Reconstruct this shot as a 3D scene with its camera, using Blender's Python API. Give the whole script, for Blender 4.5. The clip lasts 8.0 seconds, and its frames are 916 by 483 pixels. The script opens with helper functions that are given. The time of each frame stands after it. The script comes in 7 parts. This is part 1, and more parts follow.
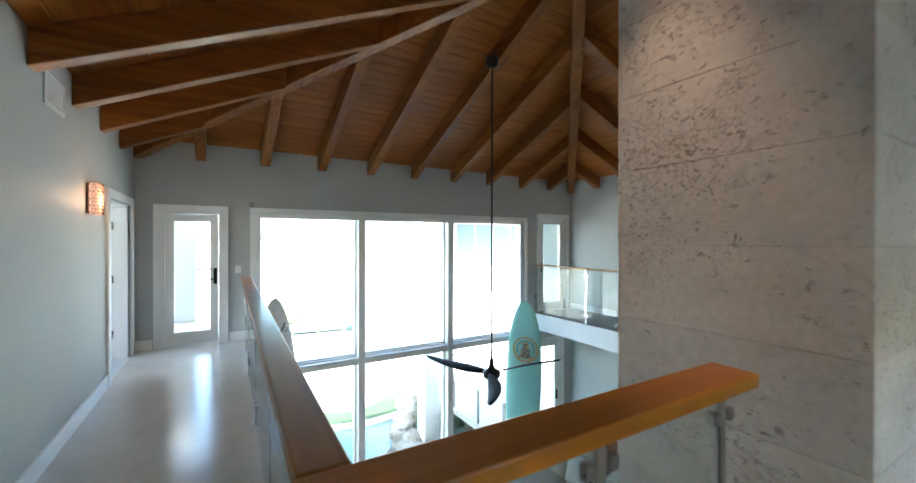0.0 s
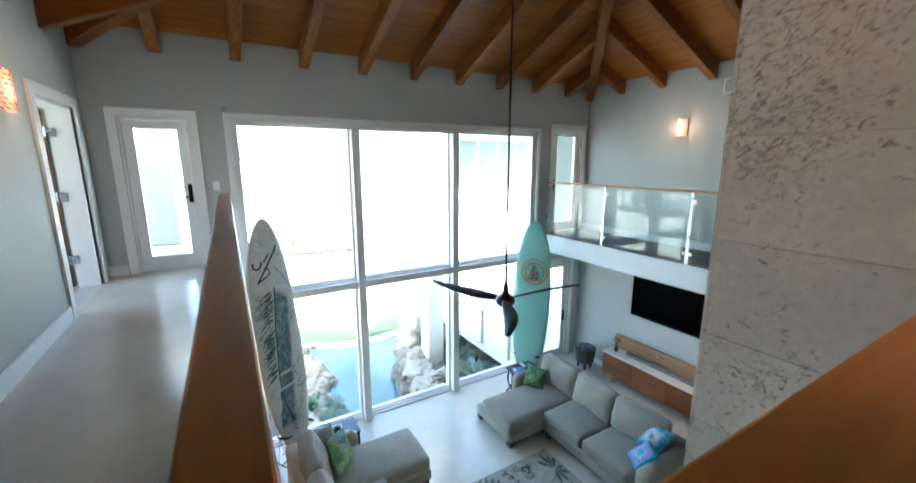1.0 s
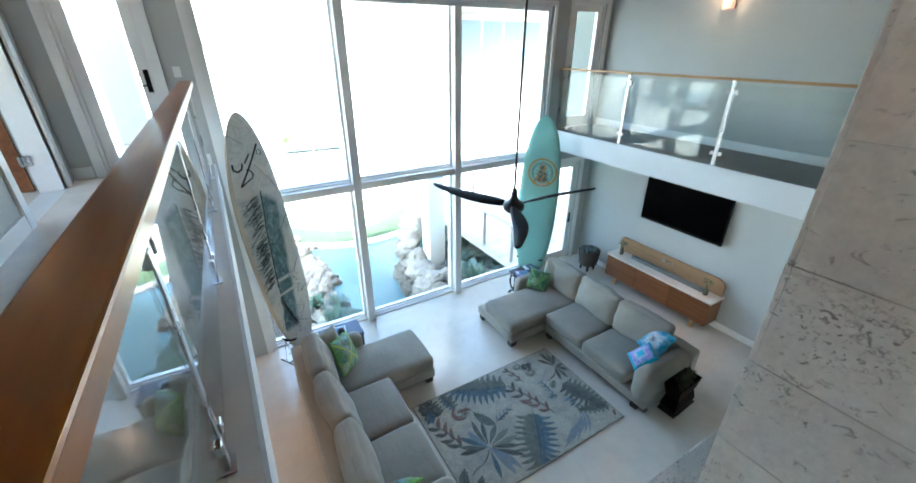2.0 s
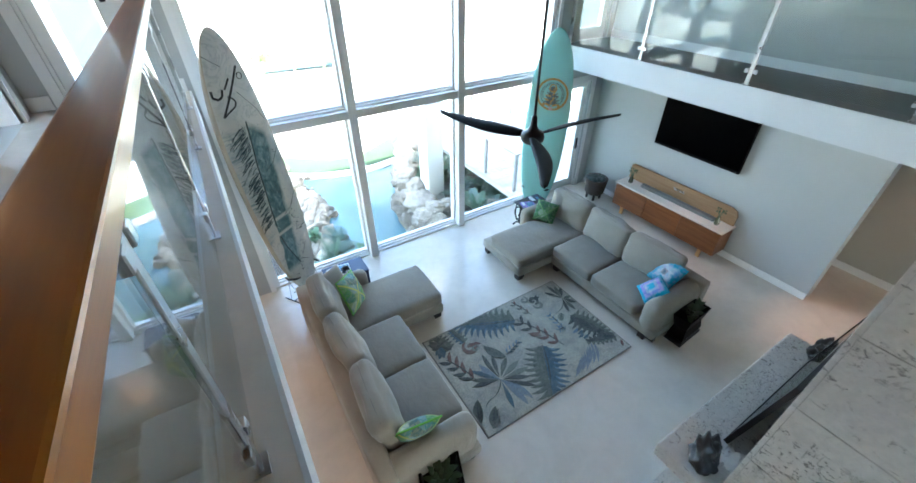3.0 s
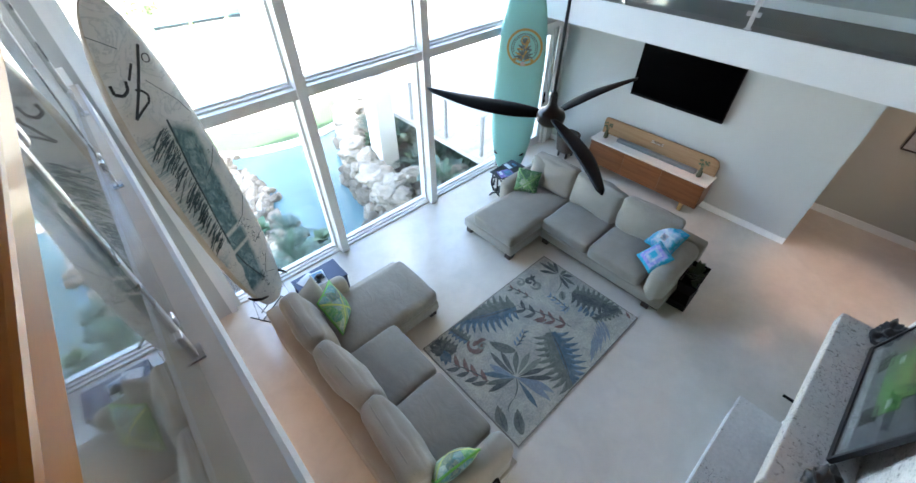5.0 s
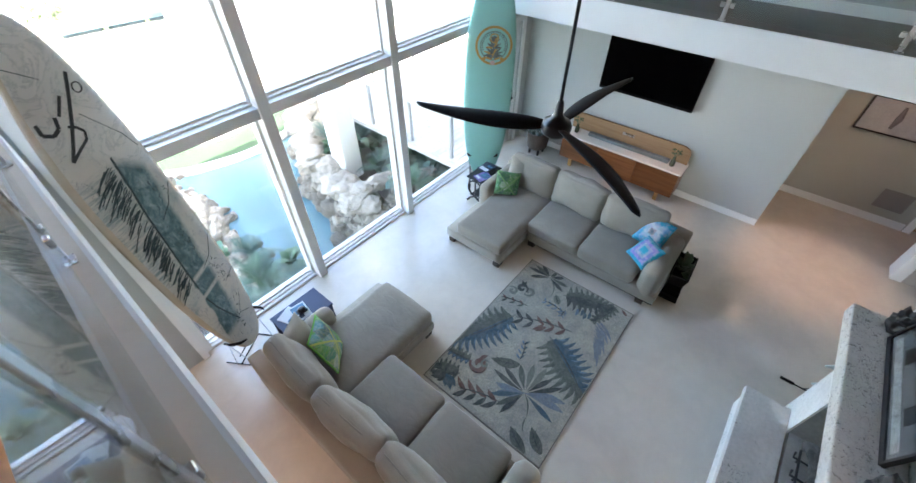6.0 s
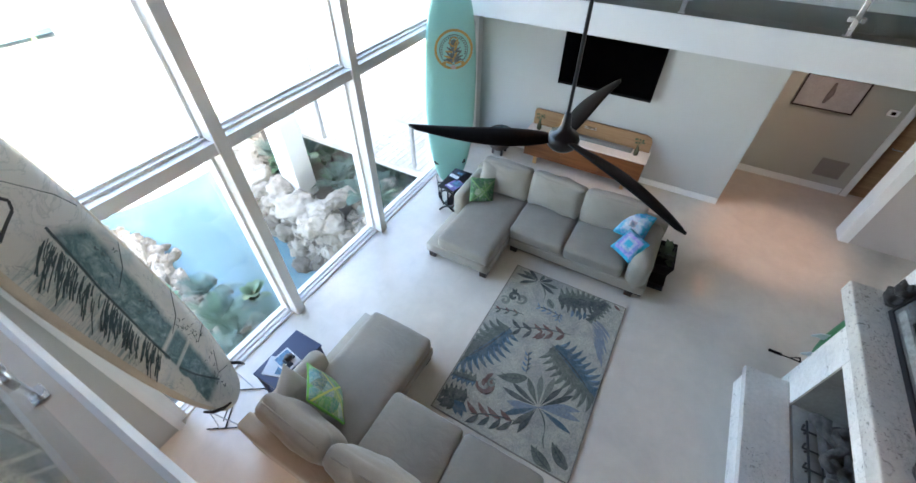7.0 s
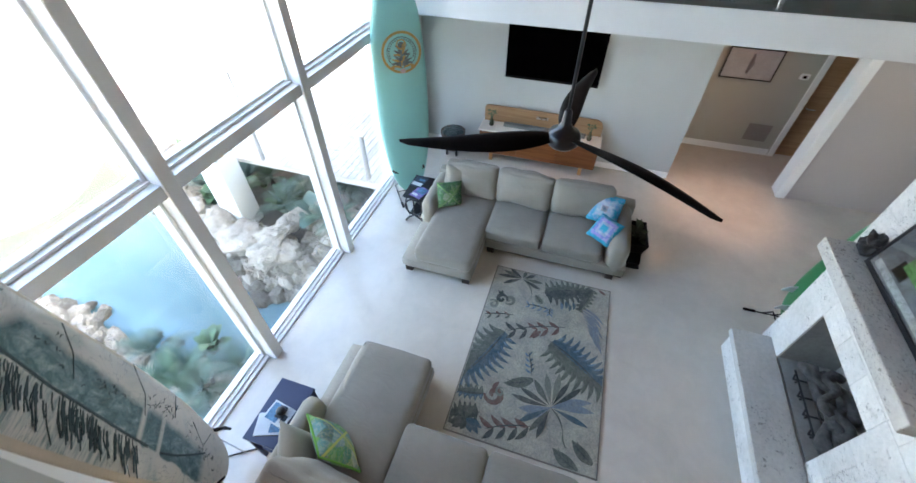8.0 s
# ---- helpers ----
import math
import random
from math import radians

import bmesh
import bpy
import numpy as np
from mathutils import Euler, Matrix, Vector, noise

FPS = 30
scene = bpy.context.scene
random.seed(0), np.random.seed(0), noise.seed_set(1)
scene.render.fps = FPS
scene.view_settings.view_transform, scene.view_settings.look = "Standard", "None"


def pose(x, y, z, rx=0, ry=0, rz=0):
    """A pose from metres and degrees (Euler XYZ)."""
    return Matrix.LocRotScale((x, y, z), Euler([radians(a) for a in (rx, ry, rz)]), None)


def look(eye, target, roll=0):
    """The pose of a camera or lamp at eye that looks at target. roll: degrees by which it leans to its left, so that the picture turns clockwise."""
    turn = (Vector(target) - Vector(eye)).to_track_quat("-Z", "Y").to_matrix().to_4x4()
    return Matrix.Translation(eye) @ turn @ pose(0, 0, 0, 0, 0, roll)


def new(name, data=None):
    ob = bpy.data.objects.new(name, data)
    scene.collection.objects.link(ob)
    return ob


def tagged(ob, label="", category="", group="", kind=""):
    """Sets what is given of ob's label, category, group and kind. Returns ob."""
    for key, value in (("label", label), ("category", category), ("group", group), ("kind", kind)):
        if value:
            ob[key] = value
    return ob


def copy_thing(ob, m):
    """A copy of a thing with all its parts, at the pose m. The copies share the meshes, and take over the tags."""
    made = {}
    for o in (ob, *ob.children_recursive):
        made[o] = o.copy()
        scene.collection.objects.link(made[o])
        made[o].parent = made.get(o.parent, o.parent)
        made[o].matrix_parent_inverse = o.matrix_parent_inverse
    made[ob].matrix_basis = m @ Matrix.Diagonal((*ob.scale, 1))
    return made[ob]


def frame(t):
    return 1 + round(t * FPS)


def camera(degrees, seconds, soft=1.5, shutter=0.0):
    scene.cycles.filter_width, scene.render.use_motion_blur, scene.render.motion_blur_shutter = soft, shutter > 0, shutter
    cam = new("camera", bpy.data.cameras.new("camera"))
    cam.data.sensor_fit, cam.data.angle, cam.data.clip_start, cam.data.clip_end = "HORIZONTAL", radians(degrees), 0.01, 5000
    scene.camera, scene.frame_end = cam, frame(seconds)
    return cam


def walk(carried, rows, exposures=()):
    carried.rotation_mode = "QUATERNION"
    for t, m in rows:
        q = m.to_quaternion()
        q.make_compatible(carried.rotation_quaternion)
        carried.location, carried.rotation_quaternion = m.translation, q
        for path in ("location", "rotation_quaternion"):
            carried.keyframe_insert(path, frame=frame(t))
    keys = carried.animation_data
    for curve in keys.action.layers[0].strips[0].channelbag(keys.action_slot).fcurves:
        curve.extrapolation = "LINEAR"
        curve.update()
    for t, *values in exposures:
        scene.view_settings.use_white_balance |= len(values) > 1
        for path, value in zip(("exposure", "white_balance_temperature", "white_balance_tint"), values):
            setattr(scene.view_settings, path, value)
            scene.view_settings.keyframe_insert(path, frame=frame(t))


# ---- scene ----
cam = camera(97.5, 8.0, shutter=0.4)
METRES, EYE, TILT, LEAN, TURN = 4.5, 4.894, 0.0, 0.0, -30.4
ROWS = [
    (0.0, 0.0, 0.0, 0.0, 0.0, -0.2, -0.08),
    (0.5, -0.0187, 0.0908, -0.0119, -0.12, -3.23, -0.13),
    (1.0, -0.0322, 0.1618, -0.0267, -0.23, -11.44, 0.01),
    (1.5, -0.0344, 0.2249, -0.039, -0.12, -19.02, 0.1),
    (2.0, -0.0388, 0.2718, -0.0458, -0.15, -25.86, 0.05),
    (3.5, -0.1157, 0.3958, -0.0558, -2.65, -39.8, 0.22),
    (4.0, -0.145, 0.4498, -0.0536, -4.26, -41.7, 0.0),
    (4.5, -0.1811, 0.5044, -0.0543, -8.41, -42.84, 0.25),
    (6.0, -0.2752, 0.6685, -0.055, -20.06, -44.58, 0.05),
    (6.5, -0.309, 0.7297, -0.0542, -25.77, -44.95, 0.18),
    (7.0, -0.3387, 0.7872, -0.053, -29.98, -45.12, 0.01),
    (7.5, -0.3702, 0.8423, -0.0563, -35.0, -45.14, 0.16),
    (8.0, -0.394, 0.8961, -0.0654, -41.67, -45.39, 0.32),
]
walk(cam, [(t, pose(0, 0, EYE, TILT, LEAN, TURN) @ pose(METRES * x, METRES * y, METRES * z, 90 + pitch, roll, yaw)) for t, x, y, z, yaw, pitch, roll in ROWS],
     [(0.0, 4.25, 5950, 0.0), (2.0, 4.34, 5850, 0.0), (4.5, 4.47, 6050, 6.0), (6.5, 4.43, 6500, 10.0), (8.0, 4.42, 6500, 10.0)])

# ---- light ----
SUN_EL, SUN_AZ = 50.0, 200.0
world = bpy.data.worlds.new("sky")
scene.world = world
world.use_nodes = True
wn = world.node_tree
sky = wn.nodes.new("ShaderNodeTexSky")
sky.sky_type, sky.sun_disc = "NISHITA", False
sky.sun_elevation, sky.sun_rotation = radians(SUN_EL), radians(SUN_AZ)
sky.air_density, sky.dust_density, sky.ozone_density = 1.0, 3.5, 0.8
wn.links.new(sky.outputs[0], wn.nodes["Background"].inputs[0])
wn.nodes["Background"].inputs[1].default_value = 0.15
sun = new("sun", bpy.data.lights.new("sun", "SUN"))
sun.data.energy, sun.data.angle, sun.data.color = 3.0, radians(0.5), (1.0, 0.95, 0.88)
a = radians(SUN_AZ)
sun_from = Vector((math.sin(a) * math.cos(radians(SUN_EL)), math.cos(a) * math.cos(radians(SUN_EL)), math.sin(radians(SUN_EL))))
sun.matrix_world = look(sun_from * 60, (0, 0, 0))


# ---- materials ----
class Nodes:
    """A principled material with a few shorthand calls."""

    def __init__(self, name, color=(0.5, 0.5, 0.5), rough=0.5, metal=0.0, **more):
        self.m = bpy.data.materials.new(name)
        self.m.use_nodes = True
        self.t = self.m.node_tree
        self.p = self.t.nodes["Principled BSDF"]
        self.p.inputs["Base Color"].default_value = (*color, 1)
        self.p.inputs["Roughness"].default_value = rough
        self.p.inputs["Metallic"].default_value = metal
        for key, value in more.items():
            self.p.inputs[key.replace("_", " ")].default_value = value
        self.coord = None

    def node(self, kind, **settings):
        n = self.t.nodes.new(kind)
        for key, value in settings.items():
            n.inputs[key.replace("_", " ")].default_value = value
        return n

    def link(self, a, b):
        self.t.links.new(a, b)
        return b

    def at(self, scale=(1, 1, 1), turn=(0, 0, 0), shift=(0, 0, 0)):
        if self.coord is None:
            self.coord = self.t.nodes.new("ShaderNodeTexCoord")
        mp = self.node("ShaderNodeMapping", Scale=scale, Rotation=turn, Location=shift)
        self.link(self.coord.outputs["Object"], mp.inputs["Vector"])
        return mp.outputs[0]

    def noise(self, where, scale, detail=4.0, rough=0.55, distort=0.0):
        n = self.node("ShaderNodeTexNoise", Scale=scale, Detail=detail, Roughness=rough, Distortion=distort)
        self.link(where, n.inputs["Vector"])
        return n.outputs["Fac"]

    def ramp(self, fac, stops):
        r = self.t.nodes.new("ShaderNodeValToRGB")
        while len(r.color_ramp.elements) < len(stops):
            r.color_ramp.elements.new(0.5)
        for e, (pos, col) in zip(r.color_ramp.elements, stops):
            e.position, e.color = pos, (*col, 1) if len(col) == 3 else col
        self.link(fac, r.inputs[0])
        return r.outputs[0]

    def mix(self, fac, a, b, mode="MIX"):
        n = self.t.nodes.new("ShaderNodeMix")
        n.data_type, n.blend_type = "RGBA", mode
        for socket, value in ((n.inputs[0], fac), (n.inputs[6], a), (n.inputs[7], b)):
            if isinstance(value, bpy.types.NodeSocket):
                self.link(value, socket)
            elif isinstance(value, tuple):
                socket.default_value = (*value, 1)
            else:
                socket.default_value = value
        return n.outputs[2]

    def color(self, out):
        self.link(out, self.p.inputs["Base Color"])
        return self

    def rough(self, fac, low, high):
        n = self.node("ShaderNodeMapRange")
        n.inputs[3].default_value, n.inputs[4].default_value = low, high
        self.link(fac, n.inputs[0])
        self.link(n.outputs[0], self.p.inputs["Roughness"])
        return self

    def bump(self, fac, strength=0.3, dist=0.01):
        n = self.node("ShaderNodeBump", Strength=strength, Distance=dist)
        self.link(fac, n.inputs["Height"])
        if self.p.inputs["Normal"].links:
            self.link(self.p.inputs["Normal"].links[0].from_socket, n.inputs["Normal"])
        self.link(n.outputs[0], self.p.inputs["Normal"])
        return self

    def random(self):
        return self.t.nodes.new("ShaderNodeObjectInfo").outputs["Random"]


def mul(c, k):
    return tuple(min(1.0, v * k) for v in c)


def mottled(name, color, rough=0.5, scale=3.0, fine=40.0, spread=0.12, bump=0.15, metal=0.0, dist=0.004, **more):
    n = Nodes(name, color, rough, metal, **more)
    big = n.noise(n.at(), scale, 5)
    small = n.noise(n.at(), fine, 4)
    c = n.ramp(big, [(0.3, mul(color, 1 - spread)), (0.7, mul(color, 1 + spread))])
    n.color(n.mix(0.25, c, n.ramp(small, [(0.35, mul(color, 1 - 1.5 * spread)), (0.65, mul(color, 1 + spread))])))
    n.rough(big, max(0.03, rough - 0.06), min(1, rough + 0.06))
    return n.bump(small, bump, dist).m


def wooden(name, dark, light, along="x", rough=0.4, size=1.0, coat=0.0, spec=0.3):
    n = Nodes(name, light, rough, Specular_IOR_Level=spec, Coat_Weight=coat, Coat_Roughness=0.15)
    scale = {"x": (0.35, 7, 7), "y": (7, 0.35, 7), "z": (7, 7, 0.35)}[along]
    grain = n.noise(n.at(tuple(v * size for v in scale)), 3.0, 7, 0.62, 0.6)
    broad = n.noise(n.at(tuple(v * size * 0.12 for v in scale)), 3.0, 3)
    c = n.ramp(grain, [(0.3, dark), (0.62, light)])
    c = n.mix(n.ramp(broad, [(0.35, (0, 0, 0)), (0.7, (0.5, 0.5, 0.5))]), c, mul(dark, 0.8))
    tone = n.ramp(n.random(), [(0.0, (0.82, 0.82, 0.82)), (1.0, (1.12, 1.1, 1.08))])
    n.color(n.mix(1.0, c, tone, "MULTIPLY"))
    return n.bump(grain, 0.12, 0.003).m


def coral_stone(name, base):
    """Cut coral limestone: pale, clouded, with clusters of small pits, worm-like furrows and hair cracks."""
    n = Nodes(name, base, 0.75)
    K, W = (0, 0, 0), (1, 1, 1)
    cloud = n.noise(n.at((1, 1, 1.4)), 1.9, 6, 0.6)
    c = n.ramp(cloud, [(0.3, mul(base, 0.80)), (0.5, mul(base, 0.97)), (0.72, mul(base, 1.12))])
    c = n.mix(0.35, c, n.ramp(n.noise(n.at(), 24, 5, 0.65), [(0.35, mul(base, 0.78)), (0.65, mul(base, 1.15))]))
    zone = n.noise(n.at((1.0, 1.0, 1.5), shift=(3, 1, 5)), 1.7, 5, 0.62)
    dense = n.ramp(zone, [(0.47, K), (0.57, W)])
    loose = n.ramp(zone, [(0.37, K), (0.49, W)])
    fine = n.noise(n.at((1, 1, 1.25), turn=(0.3, 0.2, 0)), 46.0, 3, 0.6, 0.4)
    mid = n.noise(n.at((1, 1, 1.35), turn=(0.4, 0.3, 0), shift=(2, 5, 3)), 15.0, 5, 0.7, 0.9)
    big = n.noise(n.at((1, 1, 1.7), turn=(0.45, 0.3, 0), shift=(7, 2, 1)), 8.5, 7, 0.72, 1.3)
    holes = n.mix(1.0, n.ramp(fine, [(0.35, W), (0.40, K)]), dense, "MULTIPLY")
    holes = n.mix(1.0, holes, n.mix(1.0, n.ramp(mid, [(0.355, W), (0.39, K)]), loose, "MULTIPLY"), "LIGHTEN")
    holes = n.mix(1.0, holes, n.mix(1.0, n.ramp(big, [(0.325, W), (0.36, K)]), dense, "MULTIPLY"), "LIGHTEN")
    veins = n.noise(n.at((1, 1, 1.8), turn=(0.6, 0.3, 0)), 2.2, 8, 0.72, 1.4)
    line = n.ramp(veins, [(0.495, K), (0.499, W), (0.501, W), (0.505, K)])
    cracks = n.mix(1.0, line, n.ramp(zone, [(0.48, K), (0.60, (0.75, 0.75, 0.75))]), "MULTIPLY")
    marks = n.mix(1.0, holes, cracks, "LIGHTEN")
    c = n.mix(marks, c, mul(base, 0.46))
    tone = n.ramp(n.random(), [(0.0, (0.93, 0.93, 0.93)), (1.0, (1.05, 1.045, 1.04))])
    n.color(n.mix(1.0, c, tone, "MULTIPLY"))
    inv = n.node("ShaderNodeInvert")
    n.link(marks, inv.inputs[1])
    n.bump(inv.outputs[0], 0.8, 0.010)
    return n.bump(n.noise(n.at(), 70, 5, 0.65), 0.2, 0.004).m


def glass(name, tint=(0.95, 1.0, 0.98)):
    """A thin clear pane: mostly see-through, with a mirror at grazing angles."""
    n = Nodes(name)
    t = n.t
    clear = t.nodes.new("ShaderNodeBsdfTransparent")
    clear.inputs[0].default_value = (*tint, 1)
    gloss = t.nodes.new("ShaderNodeBsdfGlossy")
    gloss.inputs["Roughness"].default_value = 0.01
    face = n.node("ShaderNodeLayerWeight")
    power = n.node("ShaderNodeMath")
    power.operation = "POWER"
    n.link(face.outputs["Facing"], power.inputs[0])
    power.inputs[1].default_value = 4.2
    fres = n.node("ShaderNodeMapRange")
    fres.inputs[3].default_value, fres.inputs[4].default_value = 0.04, 0.9
    n.link(power.outputs[0], fres.inputs[0])
    mix = t.nodes.new("ShaderNodeMixShader")
    n.link(fres.outputs[0], mix.inputs[0])
    n.link(clear.outputs[0], mix.inputs[1])
    n.link(gloss.outputs[0], mix.inputs[2])
    n.link(mix.outputs[0], t.nodes["Material Output"].inputs[0])
    return n.m


def glow(name, color, power):
    n = Nodes(name, color, 0.5)
    n.p.inputs["Emission Color"].default_value = (*color, 1)
    n.p.inputs["Emission Strength"].default_value = power
    return n.m


def floor_stone():
    base = (0.61, 0.566, 0.497)
    n = Nodes("polished_floor", base, 0.22)
    big = n.noise(n.at(), 0.9, 6, 0.6, 0.8)
    mid = n.noise(n.at(), 4.5, 6, 0.65, 0.5)
    c = n.ramp(big, [(0.3, mul(base, 0.86)), (0.55, base), (0.75, mul(base, 1.08))])
    c = n.mix(0.35, c, n.ramp(mid, [(0.3, mul(base, 0.82)), (0.7, mul(base, 1.08))]))
    spots = n.noise(n.at(), 17.0, 2, 0.5)
    n.color(n.mix(n.ramp(spots, [(0.75, (0, 0, 0)), (0.79, (0.3, 0.3, 0.3))]), c, mul(base, 0.6)))
    n.rough(mid, 0.11, 0.24)
    return n.bump(mid, 0.05, 0.004).m


def weave(name, color, scale=260.0, spread=0.12, fold=0.0):
    n = Nodes(name, color, 0.9, Sheen_Weight=0.25, Sheen_Roughness=0.5)
    big = n.noise(n.at(), 3.2, 4, 0.6)
    fine = n.noise(n.at(), scale, 2)
    c = n.ramp(big, [(0.3, mul(color, 1 - spread)), (0.7, mul(color, 1 + spread))])
    n.color(n.mix(0.3, c, n.ramp(fine, [(0.3, mul(color, 0.75)), (0.7, mul(color, 1.2))])))
    if fold:
        n.bump(n.noise(n.at((1, 1.5, 1), turn=(0, 0, 0.4)), 4.2, 3, 0.5, 1.6), fold, 0.03)
    return n.bump(fine, 0.25, 0.002).m


PAINT = mottled("wall_paint", (0.455, 0.47, 0.462), 0.6, 0.8, 90, 0.03, 0.05)
PAINT_HALL = mottled("hall_paint", (0.43, 0.425, 0.375), 0.6, 0.8, 90, 0.03, 0.05)
WHITE = mottled("white_trim_paint", (0.82, 0.82, 0.81), 0.4, 1.5, 60, 0.03, 0.04)
FASCIA = mottled("fascia_paint", (0.60, 0.61, 0.62), 0.5, 1.5, 60, 0.03, 0.04)
FRAME = mottled("white_window_frame", (0.80, 0.80, 0.79), 0.35, 1.5, 60, 0.03, 0.03)
FLOOR = floor_stone()
CEIL = wooden("ceiling_boards", (0.215, 0.064, 0.008), (0.39, 0.136, 0.019), "x", 0.45)
CEIL_Y = wooden("ceiling_boards_side", (0.215, 0.064, 0.008), (0.39, 0.136, 0.019), "y", 0.45)
BEAM_Y = wooden("rafter_wood", (0.155, 0.050, 0.009), (0.34, 0.125, 0.024), "y", 0.38)
BEAM_X = wooden("rafter_wood_side", (0.155, 0.050, 0.009), (0.34, 0.125, 0.024), "x", 0.38)
RAIL = wooden("rail_wood", (0.38, 0.142, 0.012), (0.52, 0.208, 0.020), "x", 0.42, 0.6, 0.25, 0.25)
PALE_RAIL = wooden("pale_rail_wood", (0.36, 0.20, 0.075), (0.52, 0.32, 0.135), "x", 0.35)
STEEL = mottled("brushed_steel", (0.50, 0.50, 0.51), 0.28, 4, 120, 0.06, 0.05, 1.0)
GLASS = glass("clear_glass", (0.93, 0.96, 0.955))
PANE = glass("window_glass", (0.96, 0.98, 0.98))
STONE = coral_stone("coral_stone", (0.72, 0.70, 0.67))
STONE_SLAB = coral_stone("coral_stone_slab", (0.56, 0.535, 0.50))
BLACK = mottled("black_lacquer", (0.012, 0.012, 0.014), 0.3, 3, 50, 0.2, 0.05)
MATTE_BLACK = mottled("matte_black", (0.004, 0.004, 0.0045), 0.5, 3, 50, 0.2, 0.05, Specular_IOR_Level=0.12)
FABRIC = weave("sofa_fabric", (0.278, 0.250, 0.208), 260, 0.10, 0.30)
FABRIC_SEAT = weave("sofa_seat_fabric", (0.240, 0.216, 0.180), 260, 0.12, 0.26)
PIPING = weave("sofa_piping", (0.22, 0.20, 0.165), 300, 0.05)
DARKWOOD = mottled("dark_feet_wood", (0.025, 0.017, 0.013), 0.4, 5, 40, 0.2, 0.1)
WALNUT = wooden("console_wood", (0.14, 0.050, 0.018), (0.24, 0.095, 0.036), "y", 0.4)
OAK = wooden("oak_board", (0.31, 0.18, 0.09), (0.45, 0.285, 0.16), "y", 0.45)
SCREEN = Nodes("dark_screen", (0.0006, 0.0006, 0.0008), 0.15, Specular_IOR_Level=0.015).m


# ---- mesh helpers ----
def box(bm, x0, x1, y0, y1, z0, z1):
    v = [bm.verts.new(p) for p in ((x0, y0, z0), (x1, y0, z0), (x1, y1, z0), (x0, y1, z0), (x0, y0, z1), (x1, y0, z1), (x1, y1, z1), (x0, y1, z1))]
    for f in ((3, 2, 1, 0), (4, 5, 6, 7), (0, 1, 5, 4), (1, 2, 6, 5), (2, 3, 7, 6), (3, 0, 4, 7)):
        bm.faces.new([v[i] for i in f])
    return v


def beveled(x0, x1, y0, y1, z0, z1, r=0.008, seg=2):
    bm = bmesh.new()
    box(bm, x0, x1, y0, y1, z0, z1)
    bmesh.ops.bevel(bm, geom=bm.edges[:], offset=r, segments=seg, affect="EDGES", profile=0.5)
    return bm


def boxes(rows):
    bm = bmesh.new()
    for r in rows:
        box(bm, *r)
    return bm


def prism(bm, outline, z0, z1):
    lo = [bm.verts.new((x, y, z0)) for x, y in outline]
    hi = [bm.verts.new((x, y, z1)) for x, y in outline]
    bm.faces.new(lo[::-1])
    bm.faces.new(hi)
    n = len(lo)
    for i in range(n):
        bm.faces.new((lo[i], lo[(i + 1) % n], hi[(i + 1) % n], hi[i]))


def tube(bm, path, radius, sides=10, cap=True):
    """A round bar along points; radius may be one number or one per point."""
    pts = [Vector(p) for p in path]
    rad = radius if isinstance(radius, (list, tuple)) else [radius] * len(pts)
    rings = []
    for i, p in enumerate(pts):
        way = (pts[min(i + 1, len(pts) - 1)] - pts[max(i - 1, 0)]).normalized()
        side = way.orthogonal().normalized() if i == 0 else (side - way * side.dot(way)).normalized()
        up = way.cross(side)
        rings.append([bm.verts.new(p + rad[i] * (math.cos(2 * math.pi * k / sides) * side + math.sin(2 * math.pi * k / sides) * up)) for k in range(sides)])
    for r0, r1 in zip(rings, rings[1:]):
        for k in range(sides):
            bm.faces.new((r0[k], r0[(k + 1) % sides], r1[(k + 1) % sides], r1[k]))
    if cap:
        bm.faces.new(rings[0][::-1])
        bm.faces.new(rings[-1])


def lathe(bm, profile, cx=0.0, cy=0.0, sides=24):
    rings = [[bm.verts.new((cx + r * math.cos(2 * math.pi * k / sides), cy + r * math.sin(2 * math.pi * k / sides), z)) for k in range(sides)] for r, z in profile]
    for r0, r1 in zip(rings, rings[1:]):
        for k in range(sides):
            bm.faces.new((r0[k], r0[(k + 1) % sides], r1[(k + 1) % sides], r1[k]))
    bm.faces.new(rings[0][::-1])
    bm.faces.new(rings[-1])


